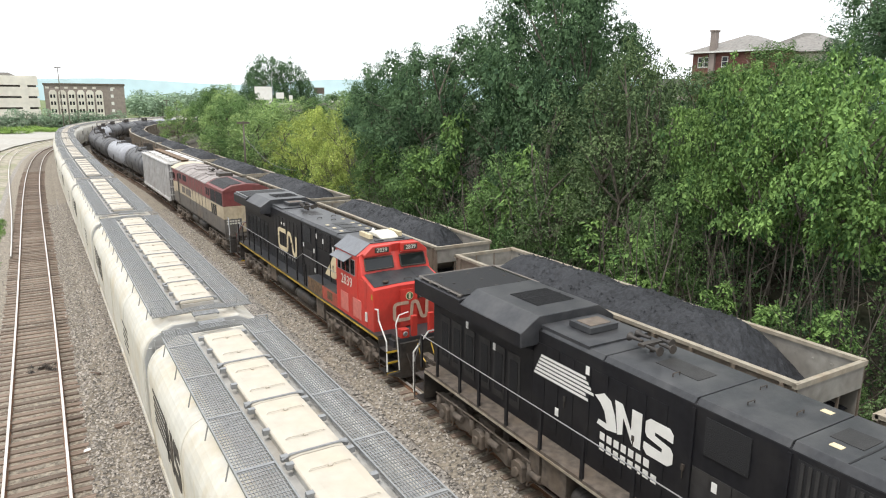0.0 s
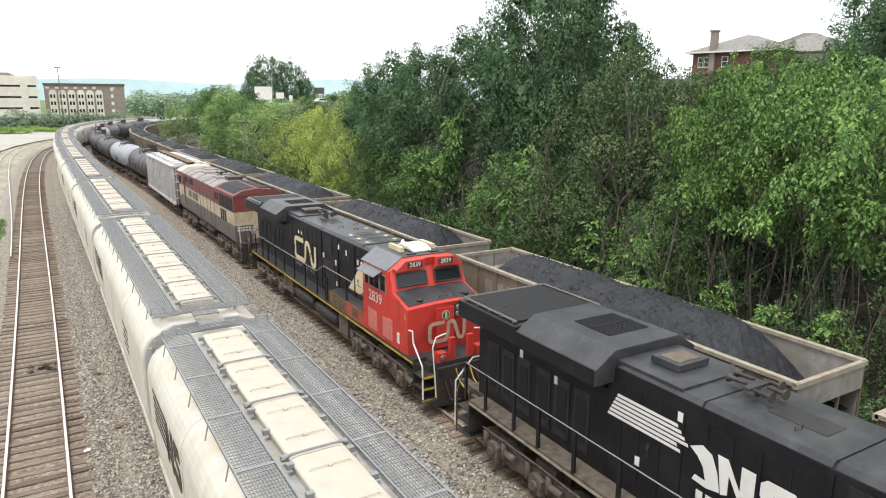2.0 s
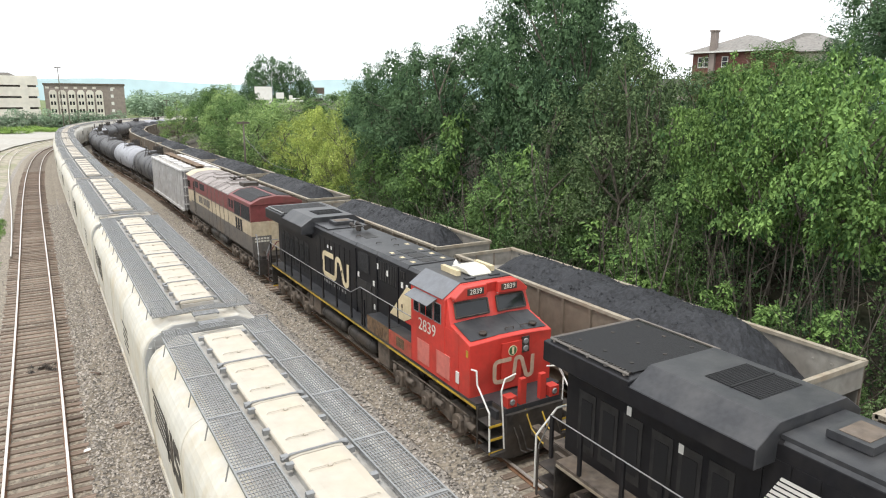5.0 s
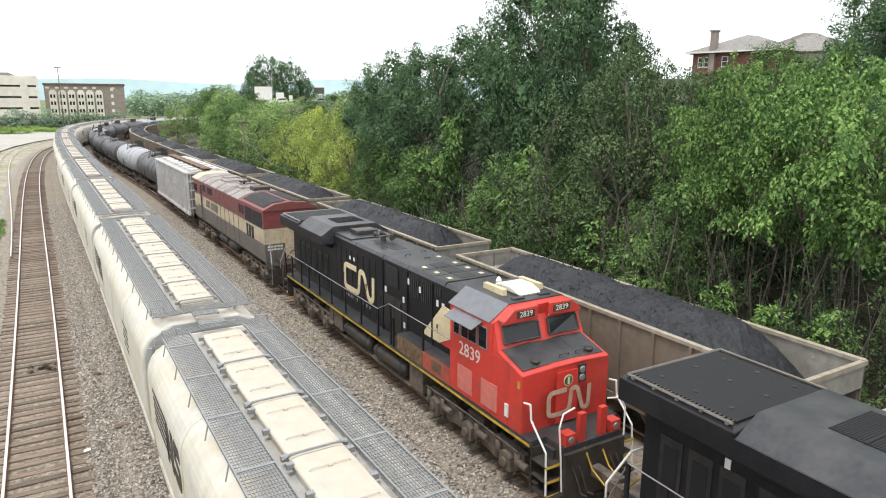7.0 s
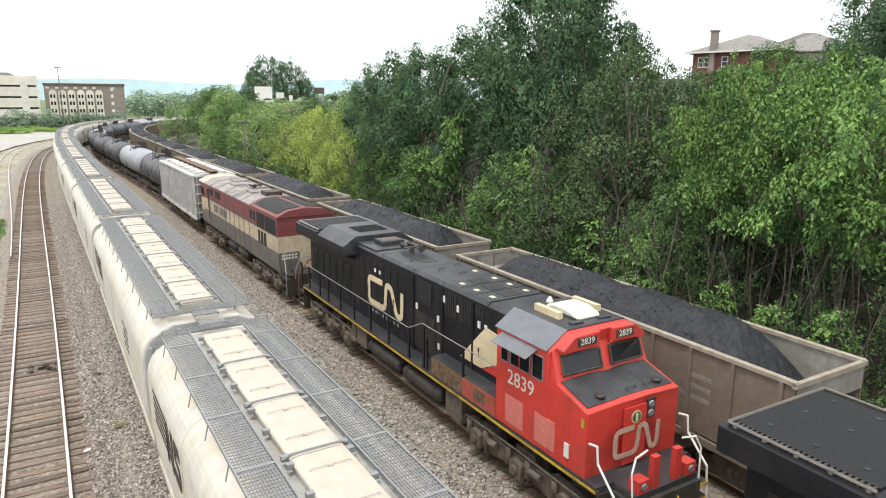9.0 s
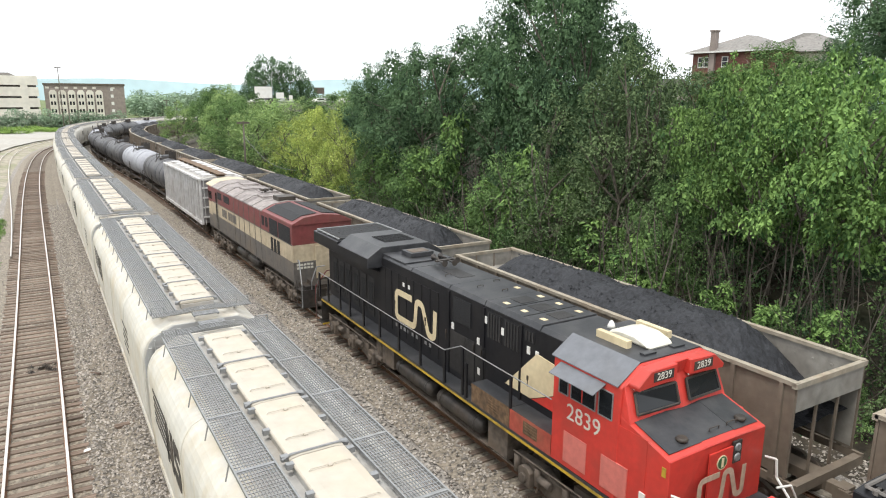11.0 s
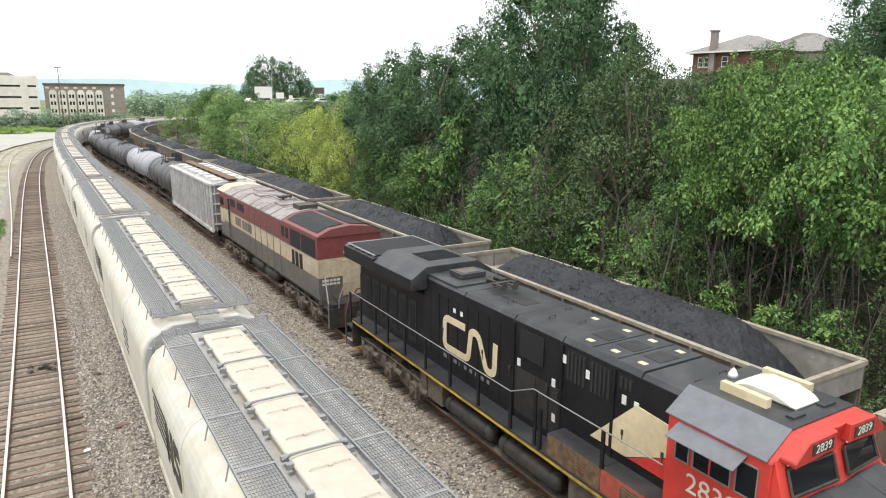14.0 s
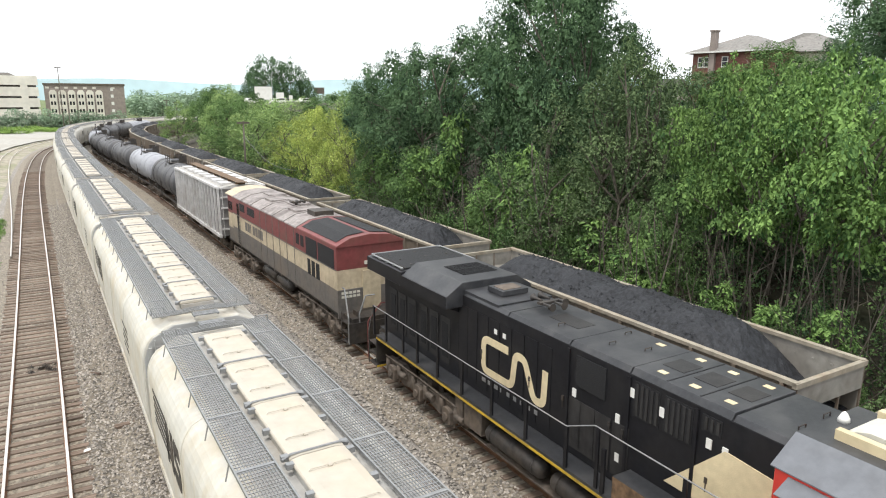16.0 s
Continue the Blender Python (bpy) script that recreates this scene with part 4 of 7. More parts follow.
    for y, d in ((0.85, -1), (21.5, 1)):      # hoses at both ends
        for x in (-0.75, -0.55, 0.5, 0.7):
            bm = B()
            pipe(bm, [(x, y, 1.1), (x + 0.03, y + d * 0.15, 0.85), (x + 0.08, y + d * 0.25, 0.5), (x + 0.2, y + d * 0.35, 0.45)], 0.022, 5)
            part("brake_hose", bm, "steel_dark", t)
    bm = B()
    for x, z in ((-0.3, 1.5), (0.25, 1.45)):
        pipe(bm, [(x, 0.95, z), (x - 0.02, 0.6, z - 0.45), (x + 0.05, 0.25, z - 0.7), (x + 0.1, 0.0, z - 0.72), (x + 0.12, -0.35, z - 0.55), (x + 0.1, -0.75, z)], 0.022, 5)
    part("jumper_cable", bm, "yellow" if red else "steel_dark", t, "sagging yellow jumper cable" if red else "sagging black jumper cable")
    return t


def cowl_locomotive():
    t = thing("cowl_locomotive", "faded red, cream and slate cowl diesel locomotive, weathered, rolling", "locomotive", "locomotives of the moving train")
    L = 21.0
    for name, z0, z1, material, label in (("lower_band", 1.42, 2.38, "bc_grey", "slate lower body band"), ("cream_band", 2.38, 3.2, "bc_cream", "dirty cream body band"), ("red_band", 3.2, 4.15, "maroon", "faded red upper body band")):
        bm = B()
        box(bm, -1.5, 1.5, 1.86, 18.4, z0, z1)
        part(name, bm, material, t, label)
    for name, z0, z1, material in (("nose_lower", 1.42, 2.2, "bc_grey"), ("nose_band", 2.2, 3.1, "bc_cream"), ("cab_band", 3.1, 4.1, "maroon")):
        bm = B()
        prism(bm, [(-1.48, 18.4), (-1.48, 19.5), (-1.0, 20.2), (1.0, 20.2), (1.48, 19.5), (1.48, 18.4)], z0, z1, "z")
        part(name, bm, material, t)
    bm = B()
    rp = [(-1.52, 4.15), (-1.5, 4.22), (-0.9, 4.5), (0.0, 4.6), (0.9, 4.5), (1.5, 4.22), (1.52, 4.15)]
    prism(bm, rp, 6.6, 18.2, "y")
    part("roof", bm, "bc_roof", t, "patchy pinkish grey weathered roof", bevel=0.01)
    bm = B()
    prism(bm, rp, 18.2, 20.0, "y")
    part("cab_roof", bm, "bc_cream", t, "pale cream cab roof", bevel=0.05)
    bm = B()
    prism(bm, rp, 1.8, 6.6, "y")
    rr = part("radiator_roof", bm, "maroon", t, "faded maroon radiator roof", bevel=0.01)
    for sx in (-1, 1):
        bm = B()
        prism(bm, [(sx * 0.12, 4.6), (sx * 0.86, 4.53), (sx * 1.36, 4.3), (sx * 1.36, 4.31), (sx * 0.86, 4.545), (sx * 0.12, 4.615)], 2.2, 6.2, "y")
        part("radiator_screen", bm, "mesh", rr, "black roof screen")
    for y in (6.6, 8.4, 10.2, 12.2, 14.2, 16.2):
        bm = B()
        prism(bm, [(p[0] * 1.005, p[1] + 0.02) for p in rp], y - 0.035, y + 0.035, "y")
        part("roof_rib", bm, "bc_grey", t)
    for y, x in ((9.3, -0.3), (11.2, 0.2), (13.2, -0.3), (15.2, 0.2)):
        bm = B()
        box(bm, x - 0.5, x + 0.5, y - 0.6, y + 0.6, 4.5, 4.62)
        part("roof_hatch", bm, "bc_roof", t, bevel=0.02)
    bm = B()
    box(bm, -0.45, 0.5, 7.0, 8.0, 4.55, 4.78)
    part("roof_stack", bm, "steel_dark", t, "dark exhaust stack", bevel=0.01)
    bm = B()
    rod(bm, (-0.1, 10.6, 4.6), (-0.1, 10.6, 4.8), 0.08, 8)
    for x in (-0.35, -0.05, 0.2):
        rod(bm, (x, 10.2, 4.78), (x, 10.75, 4.78), 0.07, 8)
    part("air_horn", bm, "steel_dark", t, "cluster of dark air horns")
    for sx in (-1, 1):
        for y0, y1, z0, z1 in ((2.1, 3.9, 3.2, 4.02), (4.05, 5.4, 3.2, 4.02), (5.7, 6.1, 3.45, 3.95), (6.3, 6.7, 3.45, 3.95), (3.8, 4.2, 2.35, 3.05), (4.35, 4.75, 2.35, 3.05), (4.9, 5.25, 2.35, 3.05), (13.6, 15.0, 3.55, 4.0), (15.6, 16.6, 3.55, 4.0)):
            bm = B()
            plate(bm, y0, y1, z0, z1, sx * 1.5, sx, 0.014)
            part("side_grille", bm, "mesh", t, "black intake grille")
    for sx in (-1, 1):
        for y0, y1, z0, z1, x, name in ((16.9, 17.3, 1.5, 3.9, 1.5, "doorway"), (18.3, 18.9, 3.3, 3.8, 1.48, "cab_window"), (19.0, 19.4, 3.3, 3.8, 1.48, "cab_window")):
            bm = B()
            plate(bm, y0, y1, z0, z1, sx * x, sx, 0.012)
            part(name, bm, "glass", t, "dark open doorway" if name == "doorway" else "dark cab window")
    bm = B()
    for sx in (-1, 1):
        for y in (7.0, 8.1, 9.2, 10.3, 11.4, 12.5, 16.7):
            plate(bm, y - 0.025, y + 0.025, 1.3, 4.1, sx * 1.5, sx, 0.02)
        plate(bm, 1.9, 18.3, 3.18, 3.22, sx * 1.5, sx, 0.022)
    part("body_seam", bm, "bc_grey", t)
    bm = B()
    for k, wd in enumerate((0.42, 0.42, 0.18, 0.42, 0.42, 0.42, 0.36)):
        plate(bm, 15.6 - 0.52 * k - wd, 15.6 - 0.52 * k, 2.55, 3.05, -1.5, -1, 0.01)
    part("lettering_bar", bm, "bc_grey", t, "dark lettering as bars")
    bm = B()       # rear wall panels
    box(bm, -1.5, 1.5, 1.8, 1.86, 1.2, 2.38)
    part("rear_wall_lower", bm, "bc_grey", t)
    bm = B()
    box(bm, -0.4, 0.4, 1.76, 1.86, 1.5, 3.1)
    part("rear_door", bm, "bc_cream", t, bevel=0.02)
    bm = B()
    for k in range(2):
        for j in range(5):
            box(bm, -1.35 + j * 0.17, -1.22 + j * 0.17, 1.79, 1.8, 2.2 - k * 0.16, 2.3 - k * 0.16)
    box(bm, -0.3, 0.3, 1.79, 1.86, 3.35, 3.48)
    part("lettering_bar", bm, "offwhite", t)
    bm = B()
    box(bm, -1.3, 1.3, 0.85, 20.3, 1.15, 1.42)
    box(bm, -1.45, 1.45, 0.8, 0.9, 0.4, 1.25)
    for d, y in ((1, 0.0), (-1, L)):
        coupler(bm, y, d)
    part("frame", bm, "steel_dark", t, bevel=0.01)
    for sx in (-1, 1):
        steps(t, 0.95, 1.5, sx, "steel_dirty")
        bm = B()
        pipe(bm, [(sx * 1.45, 0.9, 0.4), (sx * 1.45, 0.9, 1.5), (sx * 1.3, 1.6, 2.5), (sx * 1.3, 1.8, 2.5)], 0.03, 6)
        pipe(bm, [(sx * 1.0, 0.85, 0.4), (sx * 1.0, 0.85, 1.6), (sx * 0.7, 0.9, 2.3), (sx * 0.3, 0.9, 2.3)], 0.03, 6)
        part("grab_rail", bm, "galv", t, "pale bent grab rail")
    add_loco_running_gear(t, (4.6, 16.6), (8.0, 12.8))
    return t


def car_truck_mesh():
    bm = B()
    for sx in (-1, 1):
        a, b = sorted((sx * 0.95, sx * 1.1))
        prism(bm, [(-1.15, 0.36), (-0.6, 0.3), (-0.3, 0.2), (0.3, 0.2), (0.6, 0.3), (1.15, 0.36), (1.2, 0.55), (0.5, 0.82), (-0.5, 0.82), (-1.2, 0.55)], a, b, "x")
        for y in (-0.88, 0.88):
            rod(bm, (sx * 1.05, y, 0.45), (sx * 1.2, y, 0.45), 0.14, 10)
        for y in (-0.15, 0.05):
            rod(bm, (sx * 1.08, y + 0.05, 0.3), (sx * 1.08, y + 0.05, 0.65), 0.09, 8)
    box(bm, -1.0, 1.0, -0.25, 0.25, 0.4, 0.78)
    return mesh_of("truck_frame", bm, "steel_dirty")


CAR_TRUCK = car_truck_mesh()


def add_trucks(t, centres, turning=False):
    for c in centres:
        part("truck_frame", CAR_TRUCK, None, t, at=pose(0, c, 0))
        for o in (-0.88, 0.88):
            w = part("wheelset", WHEELS_SMALL, None, t, at=pose(0, c + o, 0.45))
            if turning:
                WHEEL_PARTS.append((w, c + o, 0.45))


def grating(bm, x0, x1, y0, y1, z, step=0.1):
    for k in range(int((x1 - x0) / 0.05) + 1):
        x = x0 + k * 0.05
        box(bm, x - 0.006, x + 0.006, y0, y1, z - 0.02, z)
    n = int((y1 - y0) / step)
    for k in range(n + 1):
        y = y0 + k * (y1 - y0) / n
        box(bm, x0, x1, y - 0.008, y + 0.008, z - 0.018, z - 0.003)
    for x in (x0 - 0.012, x1 + 0.012):
        box(bm, x - 0.014, x + 0.014, y0, y1, z - 0.05, z + 0.012)


def covered_hopper():
    L = 18.0
    t = thing("covered_hopper_car", "grey-white covered hopper car with roof hatches and gratings, standing", "hopper car", "covered hopper cars standing in line")
    bm = B()
    half = [(1.3, 1.0), (1.5, 1.05), (1.6, 1.7), (1.62, 2.1), (1.62, 3.35), (1.61, 3.47), (1.58, 3.6), (1.53, 3.72), (1.46, 3.84), (1.36, 3.95), (0.85, 4.22)]
    sec = [(-x, z) for x, z in half] + half[::-1]
    prism(bm, sec, 0.45, 17.55, "y")
    body = part("body", bm, "hopper", t, "grey-white riveted body with rust streaks", bevel=0.02)
    bm = B()
    for sx in (-1, 1):
        plate(bm, 0.5, 17.5, 1.0, 1.16, sx * 1.5, sx, 0.05)
    part("side_sill", bm, "hopper", body, bevel=0.006)
    for y in (0.5, 4.9, 9.0, 13.1, 17.44):
        bm = B()
        prism(bm, [(x * 1.006, z + (0.004 if z > 3.9 else 0)) for x, z in sec], y - 0.03, y + 0.03, "y")
        part("panel_seam", bm, "hopper", body)
    bm = B()
    prism(bm, [(-1.0, 4.2), (-0.62, 4.27), (0.62, 4.27), (1.0, 4.2)], 1.2, 16.8, "y")
    part("roof_trough", bm, "hop_roof", t, "dusty grey roof trough")
    bm = B()
    box(bm, -0.43, 0.43, 1.46, 16.62, 4.25, 4.408)
    part("hatch_coaming", bm, "hop_roof", t, "dusty grey hatch coaming", bevel=0.01)
    for y, d in ((0.82, -1), (17.18, 1)):
        bm = B()       # arched end wall under the roof, sloped sheet below it
        w = y - d * -0.37
        prism(bm, [(-1.58, 2.9), (-1.58, 3.4), (-1.44, 3.8), (-1.32, 3.95), (-0.8, 4.2), (0.8, 4.2), (1.32, 3.95), (1.44, 3.8), (1.58, 3.4), (1.58, 2.9)], *sorted((w, w + d * 0.02)), "y")
        prism(bm, [(w, 2.9), (w + d * 0.04, 2.9), (w - d * 1.2, 1.2), (w - d * 1.3, 1.2)], -1.3, 1.3, "x")
        for x in (-0.7, 0.0, 0.7):
            box(bm, x - 0.04, x + 0.04, *sorted((w, w + d * 0.07)), 1.1, 4.1)
        e = part("end_sheet", bm, "hop_end", t, "pale grey end sheet", bevel=0.03)
        bm = B()
        for sx in (-1, 1):
            box(bm, *sorted((sx * 1.46, sx * 1.38)), *sorted((y + d * 0.36, y + d * 0.46)), 1.0, 3.7)
            for z in (1.3, 1.65, 2.0, 2.35, 2.7, 3.05, 3.4, 3.72):
                rod(bm, (sx * 1.3, y + d * 0.46, z), (sx * 0.85, y + d * 0.46, z), 0.015, 5)
            rod(bm, (sx * 1.3, y + d * 0.46, 1.2), (sx * 1.3, y + d * 0.46, 3.9), 0.02, 5)
            rod(bm, (sx * 0.85, y + d * 0.46, 1.2), (sx * 0.85, y + d * 0.46, 3.9), 0.02, 5)
        box(bm, -1.4, 1.4, *sorted((y - d * 0.2, y + d * 0.66)), 1.0, 1.1)
        part("end_ladder", bm, "hop_end", e, "end ladder and platform")
    # running boards
    for x0, x1 in ((-1.26, -0.66), (0.66, 1.26)):
        bm = B()
        grating(bm, x0, x1, 0.95, 17.05, 4.42)
        for y in np.arange(2.2, 17, 2.0):
            box(bm, x0, x1, y - 0.025, y + 0.025, 4.4, 4.428)
        for y in np.arange(1.6, 17, 1.5):
            xo = x0 if x0 < 0 else x1
            rod(bm, (xo, y, 4.4), (xo * 1.06, y, 4.08), 0.014, 5)
        part("running_board", bm, "galv", t, "galvanised steel grating walkway")
    for y, d in ((0.95, -1), (17.05, 1)):
        bm = B()
        for x in np.arange(-1.25, 1.26, 0.06):
            z = 4.42 + 0.05 * max(0, 1 - abs(x) / 0.5)
            box(bm, x - 0.008, x + 0.008, *sorted((y, y + d * 0.3)), z - 0.03, z)
        for o in (0.0, 0.1, 0.2, 0.3):
            pipe(bm, [(-1.28, y + d * o, 4.41), (-0.6, y + d * o, 4.42), (-0.3, y + d * o, 4.46), (0.3, y + d * o, 4.46), (0.6, y + d * o, 4.42), (1.28, y + d * o, 4.41)], 0.014, 4)
        for x in (-0.3, 0.3):
            box(bm, x - 0.02, x + 0.02, *sorted((y + d * 0.3, y + d * 0.62)), 4.36, 4.42)
        for o in (0.36, 0.45, 0.54, 0.62):
            box(bm, -0.32, 0.32, *sorted((y + d * o, y + d * (o + 0.05))), 4.4, 4.43)
        for x in (-1.26, 1.26):
            pipe(bm, [(x, y, 4.42), (x, y, 4.56), (x * 0.75, y, 4.56), (x * 0.75, y, 4.42)], 0.014, 5)
        part("end_walkway", bm, "galv", t, "galvanised crossover walkway")
    # hatches
    hb = B()
    prism(hb, [(-0.46, 0.0), (-0.45, 0.06), (-0.3, 0.085), (0.3, 0.085), (0.45, 0.06), (0.46, 0.0)], 0.0, 2.12, "y")
    hatch_mesh = mesh_of("hatch_cover", hb, "hatch", bevel=0.015)
    fb = B()
    for y in (0.05,):
        pipe(fb, [(-0.56, y, 0.04), (-0.42, y, 0.1), (0.42, y, 0.1), (0.56, y, 0.04)], 0.02, 5)
    fit_mesh = mesh_of("latch_bar", fb, "galv")
    fb = B()
    box(fb, -0.06, 0.06, -0.05, 0.05, -0.02, 0.07)
    hinge_mesh = mesh_of("hinge", fb, "galv", bevel=0.01)
    fb = B()
    pipe(fb, [(-0.34, 0, 0.09), (-0.3, 0, 0.115), (0.3, 0, 0.115), (0.34, 0, 0.09)], 0.009, 5)
    rod(fb, (-0.03, 0, 0.1), (0.03, 0, 0.1), 0.035, 6)
    grip_mesh = mesh_of("grip", fb, "hatch")
    for k in range(7):
        h = part("hatch_cover", hatch_mesh, None, t, "cream hatch cover" if k == 0 else "", at=pose(0, 1.5 + k * 2.15, 4.41))
        part("latch_bar", fit_mesh, None, h)
        for x in (-0.5, 0.5):
            for y in (0.12, 1.1, 2.0):
                part("hinge", hinge_mesh, None, h, at=pose(x, y, 0))
        for y in (0.55, 1.6):
            part("grip", grip_mesh, None, h, at=pose(0, y, 0))
    # hoppers under the body, brake gear, coupler
    for c in (4.0, 9.0, 14.0):
        bm = B()
        prism(bm, [(c - 2.1, 1.05), (c + 2.1, 1.05), (c + 0.5, 0.35), (c - 0.5, 0.35)], -1.25, 1.25, "x")
        part("discharge_bay", bm, "hop_end", t)
    bm = B()
    box(bm, -0.25, 0.25, 0.6, 17.4, 0.78, 1.0)
    for d, y in ((1, 0.0), (-1, L)):
        coupler(bm, y, d)
    part("centre_sill", bm, "steel_dirty", t)
    add_trucks(t, (2.6, 15.4))
    # marks on both sides
    for sx in (-1, 1):
        bm = B()
        xs = sorted((sx * 1.622, sx * 1.629))
        for k in range(5):
            z = 3.34 - 0.17 * k
            prism(bm, [(16.7 - 0.03 * k, z), (14.95 - 0.1 * k, z), (14.9 - 0.1 * k, z - 0.095), (16.7 - 0.03 * k, z - 0.095)], *xs, "x")
        prism(bm, [(14.95, 3.33), (14.68, 3.33), (14.38, 2.73), (14.38, 3.33), (14.12, 3.33), (14.12, 2.40), (14.36, 2.40), (14.7, 3.00), (14.7, 2.40), (14.95, 2.40)], *xs, "x")
        prism(bm, [(14.02, 3.22), (13.92, 3.33), (13.42, 3.33), (13.32, 3.22), (13.32, 3.06), (13.78, 3.08), (13.78, 2.98), (13.38, 2.90), (13.3, 2.78), (13.3, 2.52), (13.42, 2.40), (13.94, 2.40), (14.04, 2.52), (14.04, 2.68), (13.56, 2.65), (13.56, 2.76), (13.96, 2.86), (14.02, 2.96)], *xs, "x")
        part("side_emblem", bm, "steel_dark", t, "black striped block emblem")
        bm = B()
        for row in range(4):
            plate(bm, 4.2, 5.6 - 0.2 * (row % 2), 2.9 - 0.22 * row, 3.0 - 0.22 * row, sx * 1.622, sx, 0.006)
        part("lettering_bar", bm, "steel_dark", t, "small dark lettering as bars")
    return t


def coal_mesh(seed):
    bm = B()
    ny, nx = 84, 16
    rows = []
    for j in range(ny + 1):
        y = 0.95 + 14.4 * j / ny
        row = []
        for i in range(nx + 1):
            x = -1.3 + 2.6 * i / nx
            end = min(y - 0.95, 15.35 - y)
            ridge = smooth(0.2, 2.9, end)
            z = 2.34 + 1.2 * ridge + 0.6 * ridge * (1 - (abs(x + 0.1) / 1.4) ** 2)
            z += (0.13 * noise.noise(Vector((x * 1.3, y * 0.8, seed))) + 0.06 * noise.noise(Vector((x * 5, y * 5, seed)))) * (1 - (abs(x) / 1.32) ** 4) + 0.035 * noise.noise(Vector((x * 13, y * 13, seed)))
            row.append(bm.verts.new((x, y, z)))
        rows.append(row)
    for j in range(ny):
        for i in range(nx):
            bm.faces.new((rows[j][i], rows[j][i + 1], rows[j + 1][i + 1], rows[j + 1][i]))
    rng = random.Random(seed)
    for _ in range(500):
        j, i = rng.randrange(16, ny - 15), rng.randrange(1, nx)
        c, r = rows[j][i].co + Vector((rng.uniform(-0.1, 0.1), rng.uniform(-0.1, 0.1), 0.0)), rng.uniform(0.015, 0.055)
        v = [bm.verts.new(c + Vector(q) * r * rng.uniform(0.7, 1.3)) for q in ((1, 0, 0), (0, 1, 0), (-1, 0, 0), (0, -1, 0), (0, 0, 1))]
        for a in range(4):
            bm.faces.new((v[a], v[(a + 1) % 4], v[4]))
    return mesh_of("coal_load", bm, "coal")


def coal_car(seed):
    L = 16.3
    t = thing("coal_hopper_car", "tan steel open-top coal hopper car, rust-streaked, standing", "coal car", "loaded coal cars standing in line")
    bm = B()
    for sx in (-1, 1):
        box(bm, *sorted((sx * 1.40, sx * 1.36)), 0.75, 15.55, 1.3, 3.62)
    part("side_wall", bm, "gond", t, "tan streaked side sheets")
    bm = B()
    for sx in (-1, 1):
        box(bm, *sorted((sx * 1.36, sx * 1.352)), 0.8, 15.5, 1.35, 3.6)
        for k in range(30):
            y = 1.0 + k * 0.5
            box(bm, *sorted((sx * 1.352, sx * 1.33)), y, y + 0.05, 3.28, 3.33)
    part("inner_lining", bm, "gond_in", t, "worn grey inner lining")
    bm = B()
    for sx in (-1, 1):
        box(bm, *sorted((sx * 1.30, sx * 1.47)), 0.75, 15.55, 3.6, 3.7)
    for y in (0.72, 15.48):
        box(bm, -1.47, 1.47, y, y + 0.12, 3.55, 3.68)
    part("top_chord", bm, "chord", t, "worn pale top chord", bevel=0.012)
    for sx in (-1, 1):
        for k in range(12):
            bm = B()
            y = 1.1 + k * 1.28
            prism(bm, [(y - 0.07, 1.15), (y + 0.07, 1.15), (y + 0.05, 3.6), (y - 0.05, 3.6)], *sorted((sx * 1.40, sx * 1.48)), "x")
            part("side_rib", bm, "gond", t)
    bm = B()
    for sx in (-1, 1):
        box(bm, *sorted((sx * 1.38, sx * 1.46)), 0.5, 15.8, 1.05, 1.25)
    box(bm, -0.25, 0.25, 0.5, 15.8, 0.78, 1.05)
    for y, d in ((0.5, 1), (15.8, -1)):
        box(bm, -1.46, 1.46, *sorted((y, y + d * 0.2)), 0.95, 1.2)
        for x in (-1.4, -0.45, 0.45, 1.4):
            rod(bm, (x, y + d * 0.3, 1.1), (x, y + d * 0.3, 3.56), 0.04, 4)
    for d, y in ((1, 0.0), (-1, L)):
        coupler(bm, y, d)
    part("underframe", bm, "gond", t, "brown underframe and end posts")
    for y, d in ((0.75, 1), (15.55, -1)):
        bm = B()
        prism(bm, [(y, 3.56), (y + d * 0.05, 3.56), (y + d * 0.05, 3.0), (y + d * 2.9, 1.2), (y + d * 2.8, 1.15), (y, 2.95)], -1.36, 1.36, "x")
        part("end_slope", bm, "gond_in", t, "sloped worn end sheet")
    bm = B()
    for c in (4.4, 7.0, 9.6, 12.0):
        prism(bm, [(c - 1.3, 1.3), (c + 1.3, 1.3), (c + 0.35, 0.3), (c - 0.35, 0.3)], -1.3, 1.3, "x")
    part("discharge_bay", bm, "gond", t)
    for sx in (-1, 1):
        bm = B()
        for k, y in enumerate((12.9, 12.2, 11.5)):
            plate(bm, y, y + 0.5, 2.5, 3.2, sx * 1.40, sx, 0.008)
        for k in range(3):
            plate(bm, 3.0, 4.0 - 0.2 * k, 2.2 + 0.3 * k, 2.32 + 0.3 * k, sx * 1.40, sx, 0.008)
        part("lettering_bar", bm, "gond_in", t, "faded pale lettering as bars")
    ld = part("coal_load", COAL[seed % 3], None, t, "heaped black coal")
    add_trucks(t, (2.3, 14.0))
    return t


